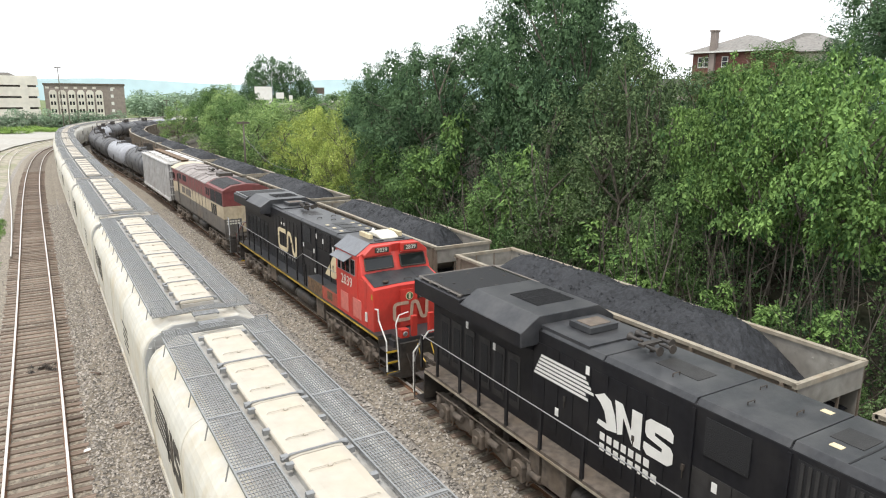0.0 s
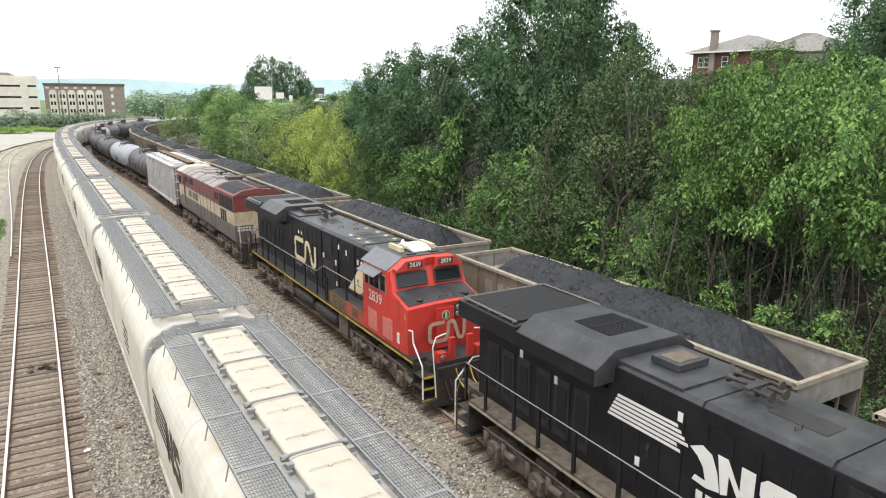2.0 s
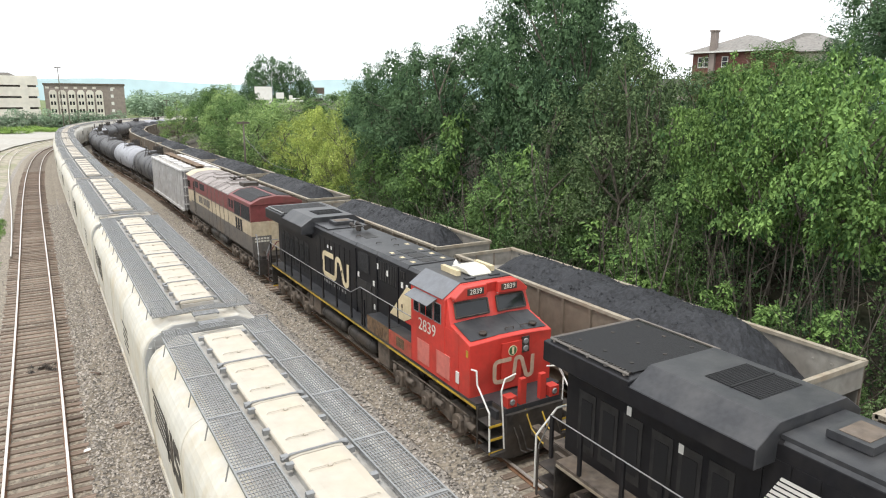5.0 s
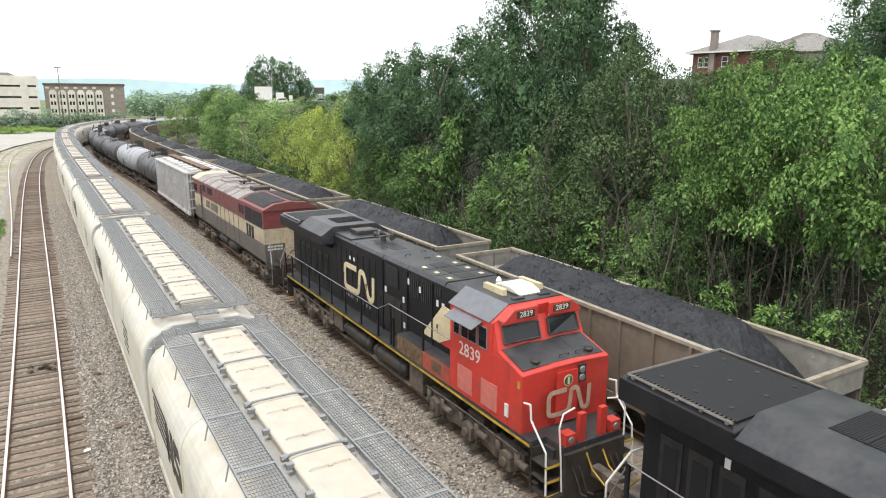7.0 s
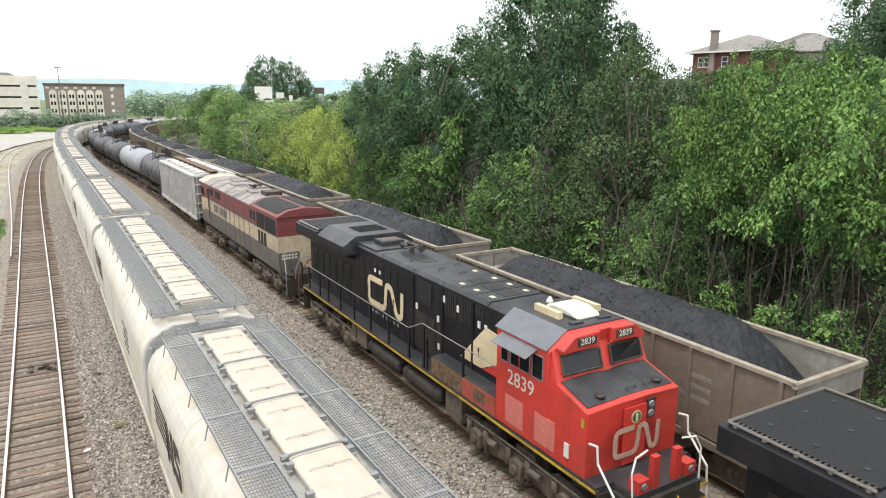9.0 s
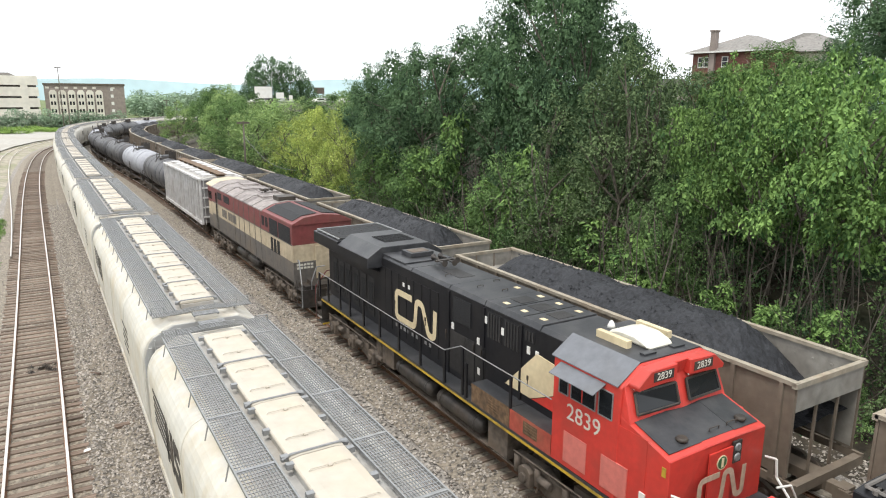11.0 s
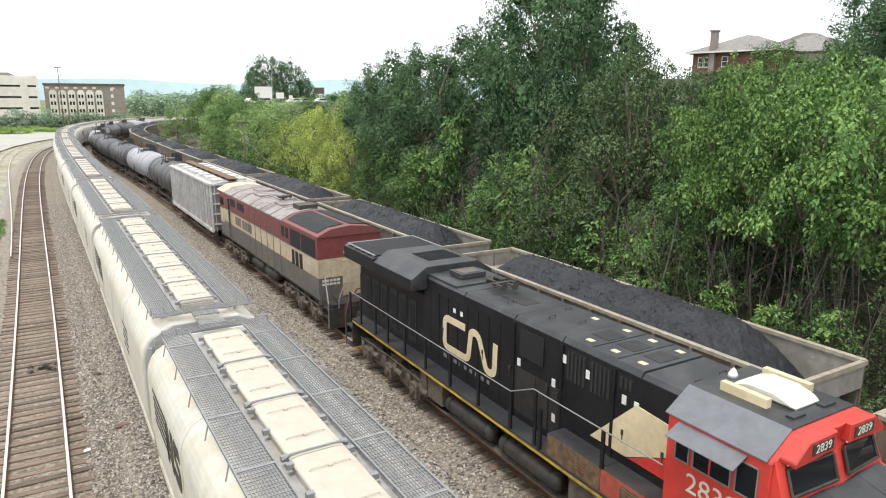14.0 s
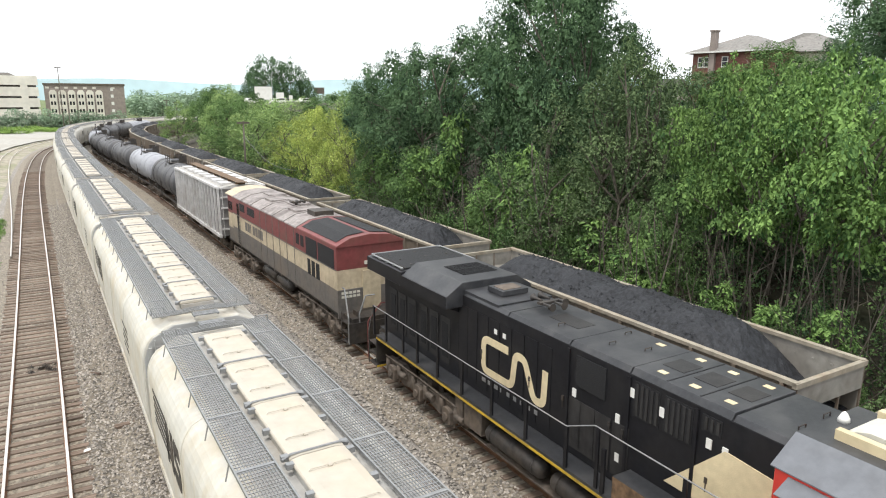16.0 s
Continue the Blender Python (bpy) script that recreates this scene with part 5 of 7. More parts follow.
def ribbed_hopper():
    L = 16.4
    t = thing("ribbed_hopper_car", "weathered grey ribbed hopper car with hatched roof, rolling", "hopper car")
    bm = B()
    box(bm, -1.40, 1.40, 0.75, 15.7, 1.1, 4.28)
    part("body", bm, "rib_shade", t, "grey steel body, darkened for the shade between its ribs", bevel=0.02)
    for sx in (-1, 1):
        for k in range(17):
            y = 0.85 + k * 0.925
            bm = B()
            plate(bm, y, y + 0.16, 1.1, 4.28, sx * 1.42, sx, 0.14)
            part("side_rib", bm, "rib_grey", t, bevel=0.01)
        bm = B()
        plate(bm, 0.7, 15.75, 4.2, 4.34, sx * 1.42, sx, 0.17)
        plate(bm, 0.7, 15.75, 1.0, 1.2, sx * 1.42, sx, 0.17)
        part("side_chord", bm, "rib_grey", t)
    for y, d in ((0.75, -1), (15.7, 1)):
        bm = B()
        for z in (1.5, 2.2, 2.9, 3.6, 4.2):
            box(bm, -1.4, 1.4, *sorted((y, y + d * 0.12)), z, z + 0.1)
        for x in (-1.3, -0.9):
            rod(bm, (x, y + d * 0.15, 1.0), (x, y + d * 0.15, 4.4), 0.02, 5)
        part("end_rib", bm, "rib_grey", t)
    bm = B()
    prism(bm, [(-1.45, 4.28), (-0.6, 4.42), (0.6, 4.42), (1.45, 4.28)], 0.7, 15.75, "y")
    part("roof", bm, "hop_roof", t, "grey roof sheet")
    for sx in (-1, 1):
        for k in range(7):
            bm = B()
            y = 1.4 + k * 2.0
            box(bm, *sorted((sx * 0.45, sx * 1.1)), y, y + 1.3, 4.36, 4.5)
            part("roof_hatch", bm, "rib_grey", t, bevel=0.03)
    bm = B()
    box(bm, -0.32, 0.32, 0.3, 16.1, 4.58, 4.62)
    for k in range(8):
        box(bm, -0.3, 0.3, 0.9 + k * 2, 1.0 + k * 2, 4.4, 4.58)
    part("running_board", bm, "rusty", t, "brown roof walkway")
    bm = B()
    for c in (4.0, 8.2, 12.4):
        prism(bm, [(c - 1.7, 1.1), (c + 1.7, 1.1), (c + 0.4, 0.35), (c - 0.4, 0.35)], -1.2, 1.2, "x")
    box(bm, -0.25, 0.25, 0.5, 15.9, 0.75, 1.1)
    for d, y in ((1, 0.0), (-1, L)):
        coupler(bm, y, d)
    part("underframe", bm, "steel_dirty", t)
    add_trucks(t, (2.4, 14.0), True)
    return t


def tank_car(pale, turning=False):
    L = 15.0
    t = thing("tank_car", "pale blue-grey tank car, dusty, rolling" if pale else "black tank car with dusty shell, rolling", "tank car", "tank cars of the moving train")
    bm = B()
    lathe(bm, [(0.75, 0.35), (0.85, 0.85), (1.05, 1.2), (1.35, 1.42), (1.7, 1.48), (7.5, 1.52), (13.3, 1.48), (13.65, 1.42), (13.95, 1.2), (14.15, 0.85), (14.25, 0.35)], "y", 36, (0, 0, 2.55))
    shell = part("tank_shell", bm, "tank_grey" if pale else "tank_black", t, "pale cylindrical shell" if pale else "black cylindrical shell")
    for y in (3.0, 5.2, 9.8, 12.0):
        bm = B()
        lathe(bm, [(y - 0.03, 1.525), (y + 0.03, 1.525)], "y", 36, (0, 0, 2.55))
        part("shell_band", bm, "tank_grey" if pale else "tank_black", shell)
    bm = B()
    lathe(bm, [(4.0, 0.45), (4.28, 0.45), (4.34, 0.3)], "z", 18, (0, 7.5, 0))
    dome = part("valve_dome", bm, "tank_black", t)
    bm = B()
    box(bm, -0.75, 0.75, 6.5, 8.5, 4.05, 4.1)
    tp = part("top_platform", bm, "steel_dark", t, "dark steel top platform")
    for x in (-0.75, 0.75):
        bm = B()
        for y in (6.5, 7.5, 8.5):
            rod(bm, (x, y, 4.05), (x, y, 4.75), 0.03, 5)
        rod(bm, (x, 6.5, 4.75), (x, 8.5, 4.75), 0.03, 5)
        rod(bm, (x, 6.5, 4.4), (x, 8.5, 4.4), 0.03, 5)
        part("platform_rail", bm, "steel_dark", tp)
    for y in (6.5, 8.5):
        bm = B()
        box(bm, 0.1, 0.75, y - 0.03, y + 0.03, 4.1, 4.7)
        part("placard_board", bm, "steel_dark", tp)
    for x in (-1.35, 1.35):
        bm = B()
        for y in (7.4, 7.8):
            pipe(bm, [(x * 0.6, y, 4.1), (x * 1.12, y, 2.6), (x * 1.1, y, 0.9)], 0.025, 5)
        part("side_ladder", bm, "steel_dark", t)
    bm = B()
    box(bm, -0.25, 0.25, 0.5, 14.5, 0.8, 1.1)
    for sx in (-1, 1):
        box(bm, *sorted((sx * 1.2, sx * 1.3)), 0.6, 14.4, 0.95, 1.1)
    for y in (2.4, 12.6):
        prism(bm, [(-1.1, 1.0), (1.1, 1.0), (1.3, 2.0), (-1.3, 2.0)], y - 0.25, y + 0.25, "y")
    for y in (0.6, 14.3):
        box(bm, -1.3, 1.3, y, y + 0.1, 0.95, 1.1)
        pipe(bm, [(-1.25, y, 1.1), (-1.25, y, 2.1), (1.25, y, 2.1), (1.25, y, 1.1)], 0.025, 5)
    for d, y in ((1, 0.0), (-1, L)):
        coupler(bm, y, d)
    part("underframe", bm, "steel_dark", t)
    add_trucks(t, (2.4, 12.6), turning)
    return t


# ---- standing trains ----
first = covered_hopper()
first.matrix_basis = on_track(-0.75, off_hopper, 18.0)
for i in range(1, 14):
    copy_thing(first, on_track(-0.75 + 18.0 * i, off_hopper, 18.0))
COAL = [coal_mesh(k) for k in range(3)]
coals = [coal_car(k) for k in range(3)]
for k, c in enumerate(coals):
    c.matrix_basis = on_track(7.3 + 16.3 * k, off_coal, 16.3)
for i in [-1] + list(range(3, 14)):
    copy_thing(coals[i % 3], on_track(7.3 + 16.3 * i, off_coal, 16.3))

# ---- the moving train: (vehicle, distance behind the red locomotive's front, length) ----
TRAIN = [(locomotive("black"), -22.3, 22.3), (locomotive("red"), 0.0, 22.3), (cowl_locomotive(), 22.3, 21.0), (ribbed_hopper(), 43.3, 16.4)]
tank_kinds = [False, True, False, False, False, True, False, False, False, True]
for i, pale in enumerate(tank_kinds):
    TRAIN.append((tank_car(pale, i < 2), 59.7 + 15.0 * i, 15.0))

# ---- plants ----
def leaf_cloud(rng, centres, radii, per, size, slim, droop, flat=0.7):
    """Leaves as bent diamonds in clumps: arrays of places and faces."""
    n = len(centres) * per
    c = np.repeat(np.array([tuple(q) for q in centres]), per, 0)
    r = np.repeat(np.asarray(radii), per)[:, None]
    u = rng.normal(size=(n, 3))
    u /= np.linalg.norm(u, axis=1)[:, None]
    lump = 1 + 0.22 * np.sin(4.3 * u[:, :1] + 9 * c[:, :1]) * np.sin(4.9 * u[:, 1:2] + 7 * c[:, 1:2]) + 0.12 * np.sin(9 * u[:, 2:] + 5 * c[:, 2:])
    rad = rng.uniform(0.42, 1.0, (n, 1)) ** 0.55 * lump
    p = c + u * rad * r * np.array([1, 1, flat])
    d = rng.normal(size=(n, 3))
    d = d - 0.85 * (d * u).sum(1)[:, None] * u
    d = d / np.linalg.norm(d, axis=1)[:, None] + np.array([0, 0, -droop * 0.6]) + 0.25 * u
    d /= np.linalg.norm(d, axis=1)[:, None]
    nrm = rng.normal(size=(n, 3)) * 0.33 + np.array([0, 0, 0.3]) + u
    w = np.cross(d, nrm)
    w /= np.linalg.norm(w, axis=1)[:, None] + 1e-9
    k = size * rng.uniform(0.6, 1.3, (n, 1))
    up = np.cross(w, d)
    mid = p + d * k * 0.45
    v = np.stack([p, mid + w * k * slim / 2 + up * k * 0.08, p + d * k - up * k * 0.12, mid - w * k * slim / 2 + up * k * 0.08], 1).reshape(-1, 3)
    i = np.arange(n) * 4
    return v, np.concatenate([np.stack([i, i + 1, i + 2], 1), np.stack([i, i + 2, i + 3], 1)], 0).reshape(2, -1, 3).transpose(1, 0, 2).reshape(-1, 3)


def fast_mesh(name, v, tri, material):
    me = bpy.data.meshes.new(name)
    me.vertices.add(len(v))
    me.vertices.foreach_set("co", np.asarray(v, np.float32).ravel())
    me.loops.add(len(tri) * 3)
    me.loops.foreach_set("vertex_index", np.asarray(tri, np.int32).ravel())
    me.polygons.add(len(tri))
    me.polygons.foreach_set("loop_start", np.arange(len(tri), dtype=np.int32) * 3)
    me.update(calc_edges=True)
    me.validate()
    me.materials.append(M[material])
    return me


def bough_pads(rng, centres, radii, per, leaf, slim, droop, flat):
    """Foliage in boughs: ragged domes of leaves, dense on top, hanging at the rim, open below."""
    n = len(centres) * per
    c = np.repeat(np.array([tuple(q) for q in centres]), per, 0)
    r = np.repeat(np.asarray(radii), per)
    ph = np.repeat(rng.uniform(0, 6.28, (len(centres), 3)), per, 0)
    a = rng.uniform(0, 2 * math.pi, n)
    edge = 1 + 0.2 * np.sin(2 * a + ph[:, 0]) + 0.16 * np.sin(5 * a + ph[:, 1]) + 0.1 * np.sin(9 * a + ph[:, 2])
    f = rng.random(n) ** 0.45
    rad = np.stack([np.cos(a), np.sin(a), np.zeros(n)], 1)
    x = f * edge * r
    z = flat * r * (1.15 * np.sqrt(np.clip(1 - f ** 2, 0, 1)) - 0.75 * f ** 3 - rng.random(n) ** 2.2 * (0.35 + 0.75 * f))
    z += 0.16 * r * np.sin(3.1 * x * np.cos(a) / r + ph[:, 0]) * np.sin(3.7 * x * np.sin(a) / r + ph[:, 1])
    p = c + rad * x[:, None]
    p[:, 2] += z
    d = rng.normal(size=(n, 3)) * 0.55 + rad * (0.35 + 0.5 * f[:, None]) + np.array([0, 0, -droop])
    d /= np.linalg.norm(d, axis=1)[:, None]
    nrm = rng.normal(size=(n, 3)) * 0.4 + np.array([0, 0, 0.75]) + rad * f[:, None] * 0.9
    w = np.cross(d, nrm)
    w /= np.linalg.norm(w, axis=1)[:, None] + 1e-9
    k = (leaf * rng.uniform(0.55, 1.3, n))[:, None]
    up = np.cross(w, d)
    mid = p + d * k * 0.4
    v = np.stack([p, mid + w * k * slim / 2 + up * k * 0.07, p + d * k - up * k * 0.12, mid - w * k * slim / 2 + up * k * 0.07], 1).reshape(-1, 3)
    i = np.arange(n) * 4
    return v, np.stack([i, i + 1, i + 2, i, i + 2, i + 3], 1).reshape(-1, 3)


def tree_meshes(seed, height, width, bare, clumps, per, leaf, slim, droop, clump_r, trunks=1, flat=0.7, top_heavy=0.0, gap=0.95, wisps=0):
    """Trunk-and-limb mesh and the leaf arrays of one tree that stands at the origin."""
    rng, rnd = np.random.default_rng(seed), random.Random(seed)
    ch = height - bare
    cs, rs, tries = [], [], 0
    lobes = [(rnd.uniform(0, 2 * math.pi), rnd.uniform(0.15, 0.95), rnd.uniform(0.75, 1.2)) for _ in range(7)]
    while len(cs) < clumps:
        a, f = rnd.uniform(0, 2 * math.pi), rnd.random()
        prof = math.sin(math.pi * min(1, 0.12 + 0.86 * f) ** (1.0 + top_heavy)) ** 0.6
        lob = 0.55 + 0.45 * max(math.cos(a - l[0]) * (1 - abs(f - l[1]) * 1.5) * l[2] for l in lobes)
        rr = width / 2 * prof * lob * rnd.uniform(0.2, 1.0) ** 0.4
        c = Vector((rr * math.cos(a), rr * math.sin(a), bare + ch * f * 0.95))
        tries += 1
        if tries < clumps * 40 and any(math.hypot(c.x - o.x, c.y - o.y, 1.35 * (c.z - o.z)) < gap * clump_r for o in cs):
            continue
        cs.append(c)
        rs.append(clump_r * rnd.uniform(0.6, 1.25))
    v, tri = bough_pads(rng, cs, rs, per, leaf, slim, droop, flat)
    inner = max(12, per // 6)
    v1, tri1 = leaf_cloud(rng, [c - Vector((0, 0, 0.12 * r)) for c, r in zip(cs, rs)], [0.55 * r for r in rs], inner, 0.27 * clump_r, 0.8, 0.4, flat)
    v, tri = np.concatenate([v, v1]), np.concatenate([tri, tri1 + len(v)])
    if wisps:        # thin sprays that break the outline
        ws = [Vector(c) + Vector((rnd.uniform(-1, 1), rnd.uniform(-1, 1), rnd.uniform(-0.3, 1.2))).normalized() * r * 1.1 for c, r in [(cs[k % len(cs)], rs[k % len(cs)]) for k in range(wisps)]]
        v2, tri2 = bough_pads(rng, ws, [clump_r * rnd.uniform(0.15, 0.35) for _ in ws], 36, leaf, slim, droop, 1.1)
        v, tri = np.concatenate([v, v2]), np.concatenate([tri, tri2 + len(v)])
    bm = B()
    for k in range(trunks):
        lean = Vector((rnd.uniform(-0.06, 0.06), rnd.uniform(-0.06, 0.06), 1))
        p, r = Vector((rnd.uniform(-0.3, 0.3) * (trunks > 1), rnd.uniform(-0.3, 0.3) * (trunks > 1), -0.6)), 0.011 * height * rnd.uniform(0.8, 1.3) / (trunks ** 0.4)
        spine = [p]
        steps_n = 7
        for j in range(steps_n):
            lean += Vector((rnd.uniform(-0.14, 0.14), rnd.uniform(-0.14, 0.14), 0))
            q = p + lean * (height * 0.85 / steps_n)
            rod(bm, p, q, r, 7, r * 0.83)
            p, r = q, r * 0.83
            spine.append(p)
        for c in cs[k::trunks * 2]:
            c = Vector(c)
            s0 = min(spine[1:], key=lambda w: (w - c * 0.75).length)
            m1 = s0.lerp(c, 0.5) + Vector((rnd.uniform(-0.3, 0.3), rnd.uniform(-0.3, 0.3), rnd.uniform(0, 0.4)))
            rod(bm, s0, m1, 0.0055 * height, 5, 0.0035 * height)
            rod(bm, m1, c, 0.0035 * height, 4, 0.012)
    return bm, v, tri


TREE_KINDS = {}


def tree_kind(name, material, label, category, seeds, **kw):
    out = []
    for sd_ in seeds:
        bm, v, tri = tree_meshes(sd_, **kw)
        out.append((mesh_of("trunk", bm, "bark"), fast_mesh("crown", v, tri, material)))
    TREE_KINDS[name] = (out, label, category, kw["height"], kw["width"])


tree_kind("locust", "leaf_dark", "dark green feathery locust tree on the bank", "tree", (1, 2, 3, 4), height=13, width=8.5, bare=2.6, clumps=30, per=420, leaf=0.17, slim=0.42, droop=0.6, clump_r=1.15, flat=0.9, wisps=60, gap=1.5)
tree_kind("bigleaf", "leaf_light", "bright green broad-leaved catalpa tree on the bank", "tree", (11, 12, 13), height=9, width=8, bare=4.2, clumps=30, per=190, leaf=0.18, slim=0.62, droop=0.35, clump_r=0.72, trunks=3, flat=0.65, wisps=60, gap=2.0)
tree_kind("broad", "leaf_mid", "mid-green leafy tree with uneven crown on the bank", "tree", (21, 22, 23), height=9, width=6.5, bare=1.4, clumps=30, per=300, leaf=0.15, slim=0.55, droop=0.6, clump_r=0.95, trunks=2, flat=0.85, wisps=50, gap=1.45)
tree_kind("sunny", "leaf_sunny", "light green leafy tree beside the tracks", "tree", (24, 25, 26), height=9, width=6.5, bare=0.6, clumps=30, per=280, leaf=0.16, slim=0.55, droop=0.45, clump_r=0.95, trunks=2, flat=0.85, wisps=50, gap=1.45)
tree_kind("yellow", "leaf_yellow", "yellow-green shrubby tree beside the tracks", "tree", (31, 32), height=8, width=6.5, bare=0.2, clumps=36, per=200, leaf=0.15, slim=0.5, droop=0.3, clump_r=0.75, trunks=4, flat=0.95, wisps=60, gap=1.45)
tree_kind("sapling", "leaf_pale", "slender young tree with thin pale trunk", "tree", (41, 42), height=9, width=3.2, bare=1.6, clumps=40, per=100, leaf=0.12, slim=0.45, droop=0.6, clump_r=0.5, trunks=2, flat=0.9, wisps=30, gap=1.2)
tree_kind("young", "leaf_light", "bright green young tree among darker trees", "tree", (45, 46), height=6, width=2.2, bare=2.4, clumps=14, per=80, leaf=0.24, slim=0.5, droop=0.7, clump_r=0.5, trunks=1, flat=0.7)
tree_kind("shrub", "leaf_mid", "tangled green shrub at the foot of the bank", "shrub", (51, 52, 53), height=2.6, width=3.2, bare=0.1, clumps=24, per=64, leaf=0.13, slim=0.55, droop=0.35, clump_r=0.42, trunks=4, flat=0.8, wisps=16)
tree_kind("dry_shrub", "leaf_pale", "dull grey-green shrub at the foot of the bank", "shrub", (54, 55), height=2.6, width=3.2, bare=0.1, clumps=22, per=60, leaf=0.11, slim=0.45, droop=0.4, clump_r=0.4, trunks=6, flat=0.8, wisps=20)
tree_kind("shade_shrub", "leaf_dark", "dark green shrub in the shade of the bank", "shrub", (57, 58), height=2.6, width=3.2, bare=0.1, clumps=22, per=60, leaf=0.09, slim=0.5, droop=0.6, clump_r=0.45, trunks=4)
tree_kind("bright_shrub", "leaf_light", "bright green young shrub at the foot of the bank", "shrub", (61, 62), height=2.2, width=1.9, bare=0.2, clumps=16, per=50, leaf=0.17, slim=0.62, droop=0.6, clump_r=0.34, trunks=2, flat=0.7)
tree_kind("hedge", "leaf_hedge", "bright green bushes before the far buildings", "bush", (75, 76), height=5, width=8, bare=0.0, clumps=30, per=45, leaf=0.4, slim=0.7, droop=0.2, clump_r=1.1)
tree_kind("far", "leaf_hazed", "green tree far behind the yard, haze put into its leaf colour", "tree", (71, 72, 73), height=10, width=9, bare=0.6, clumps=40, per=28, leaf=0.6, slim=0.8, droop=0.2, clump_r=1.5, flat=0.8)
tree_kind("far_dark", "leaf_dark", "large dark green tree behind the road", "tree", (81, 82), height=18, width=20, bare=1.0, clumps=60, per=140, leaf=0.5, slim=0.7, droop=0.3, clump_r=2.2, flat=0.85, gap=1.3)
TREE_COUNT = [0]


def plant(kind, x, y, height, width=None, base=None, group="trees on the bank"):
    meshes, label, category, h0, w0 = TREE_KINDS[kind]
    k = TREE_COUNT[0]
    TREE_COUNT[0] += 1
    tr, cr = meshes[k % len(meshes)]
    z = ground_z(x, y) if base is None else base
    sz = (height / h0)
    sx = (width / w0) if width else sz
    t = thing({"shrub": "shrub", "bright_shrub": "shrub", "dry_shrub": "shrub", "shade_shrub": "shrub", "hedge": "bush"}.get(kind, "tree"), label, category, group)
    t.matrix_basis = pose(x, y, z, 0, 0, (k * 137.5) % 360) @ Matrix.Diagonal((sx, sx, sz, 1))
    part("trunk", tr, None, t)
    part("crown", cr, None, t)
    return t


def at_azimuth(az, dist):
    return dist * math.sin(radians(az)), dist * math.cos(radians(az))


def by_sight(kind, az, dist, top, width, base=None, group="trees on the bank"):
    """A tree in the given bearing and distance from the bridge, whose top stands at the height top."""
    x, y = at_azimuth(az, dist)
    z = ground_z(x, y) if base is None else base
    plant(kind, x, y, top - z - (1.0 if kind == "locust" else 0.4), width, base, group)


# dark locusts along the middle of the bank
for az, dist, top, width in ((38.5, 41, 19.4, 9), (42, 39, 17.6, 7.5), (35, 44, 16.3, 8), (32, 47, 15.4, 8), (29, 52, 15.2, 8.5), (26, 57, 14.9, 8.5), (24.6, 63, 13.6, 7),
                             (40, 49, 19.8, 9), (33, 57, 16.8, 9), (36.6, 53, 20.5, 9), (43, 46, 16.4, 8), (28, 63, 15.6, 9), (44.5, 40, 13.6, 7.5), (23.9, 70, 14.6, 5.5), (66, 45, 18.3, 9), (62.4, 51, 19.8, 8), (65.5, 57, 21, 10), (61.0, 60, 18.6, 7)):
    by_sight("locust", az, dist, top, width)
# slender trees between them and the catalpas
for az, dist, top in ((46, 33, 13.0), (44.6, 32, 12.8), (43.2, 33, 11.6), (47.8, 33.5, 12.0), (49.5, 35, 12.2), (39.5, 33, 10.5)):
    by_sight("sapling", az, dist, top, 4.0)
# broad-leaved bright trees nearest the bridge
for az, dist, top, width in ((53.0, 29, 11.4, 5.4), (55.5, 27, 11.2, 6), (58.8, 26, 11.4, 6), (62.8, 25.5, 11.5, 6.5), (54.5, 33, 12.0, 6), (60, 31, 12.1, 6.5), (67, 25, 11.3, 7)):
    by_sight("bigleaf", az, dist, top, width)
# dark trees added higher up the bank, behind the bright ones, to shade it
for az, dist, top, width in ((50, 39, 12.0, 7), (54, 38, 11.6, 7), (58.5, 37, 11.4, 7), (63, 36, 11.4, 7), (67.5, 35, 11.6, 7), (56, 45, 12.6, 8), (61, 44, 12.4, 8), (52, 33.5, 9.6, 5), (57, 32.5, 9.4, 5), (64.5, 31, 9.6, 6)):
    by_sight("locust", az, dist, top, width)
# yellow-green and mid-green growth further along
for az, dist, top, width in ((21.0, 66, 9.2, 7), (19.2, 70, 9.4, 7), (17.6, 77, 8.6, 7), (20, 76, 9.4, 7), (22.4, 60, 7.6, 6), (20.4, 62, 6.4, 5)):
    by_sight("yellow", az, dist, top, width)
for az, dist, top, width in ((15.8, 84, 9.3, 8), (14.2, 92, 9.6, 8), (11.6, 115, 10.0, 8), (16.5, 96, 10.6, 9), (12.2, 130, 12.6, 9), (18.4, 92, 10.2, 9), (22.4, 84, 11.5, 8), (8.7, 150, 9.4, 8.5)):
    by_sight("sunny", az, dist, top, width)
for az, dist, top, width in ((12.8, 103, 10.4, 8), (11.0, 130, 10.8, 8), (14.0, 112, 11.4, 9), (11.6, 152, 13, 10), (20.6, 92, 10.8, 9), (11.2, 176, 13, 10)):
    by_sight("broad", az, dist, top, width)
for az, dist, top, width in ((55.4, 60, 14.8, 6), (51.0, 58, 12.6, 5), (57.6, 58, 13.7, 5), (53.0, 56, 13.0, 5), (35.5, 38, 7.4, 5), (41, 34, 7.6, 4.5), (28, 48, 7.0, 5), (48.6, 29.5, 7, 4), (24.5, 55, 7.6, 5)):
    by_sight("broad", az, dist, top, width)
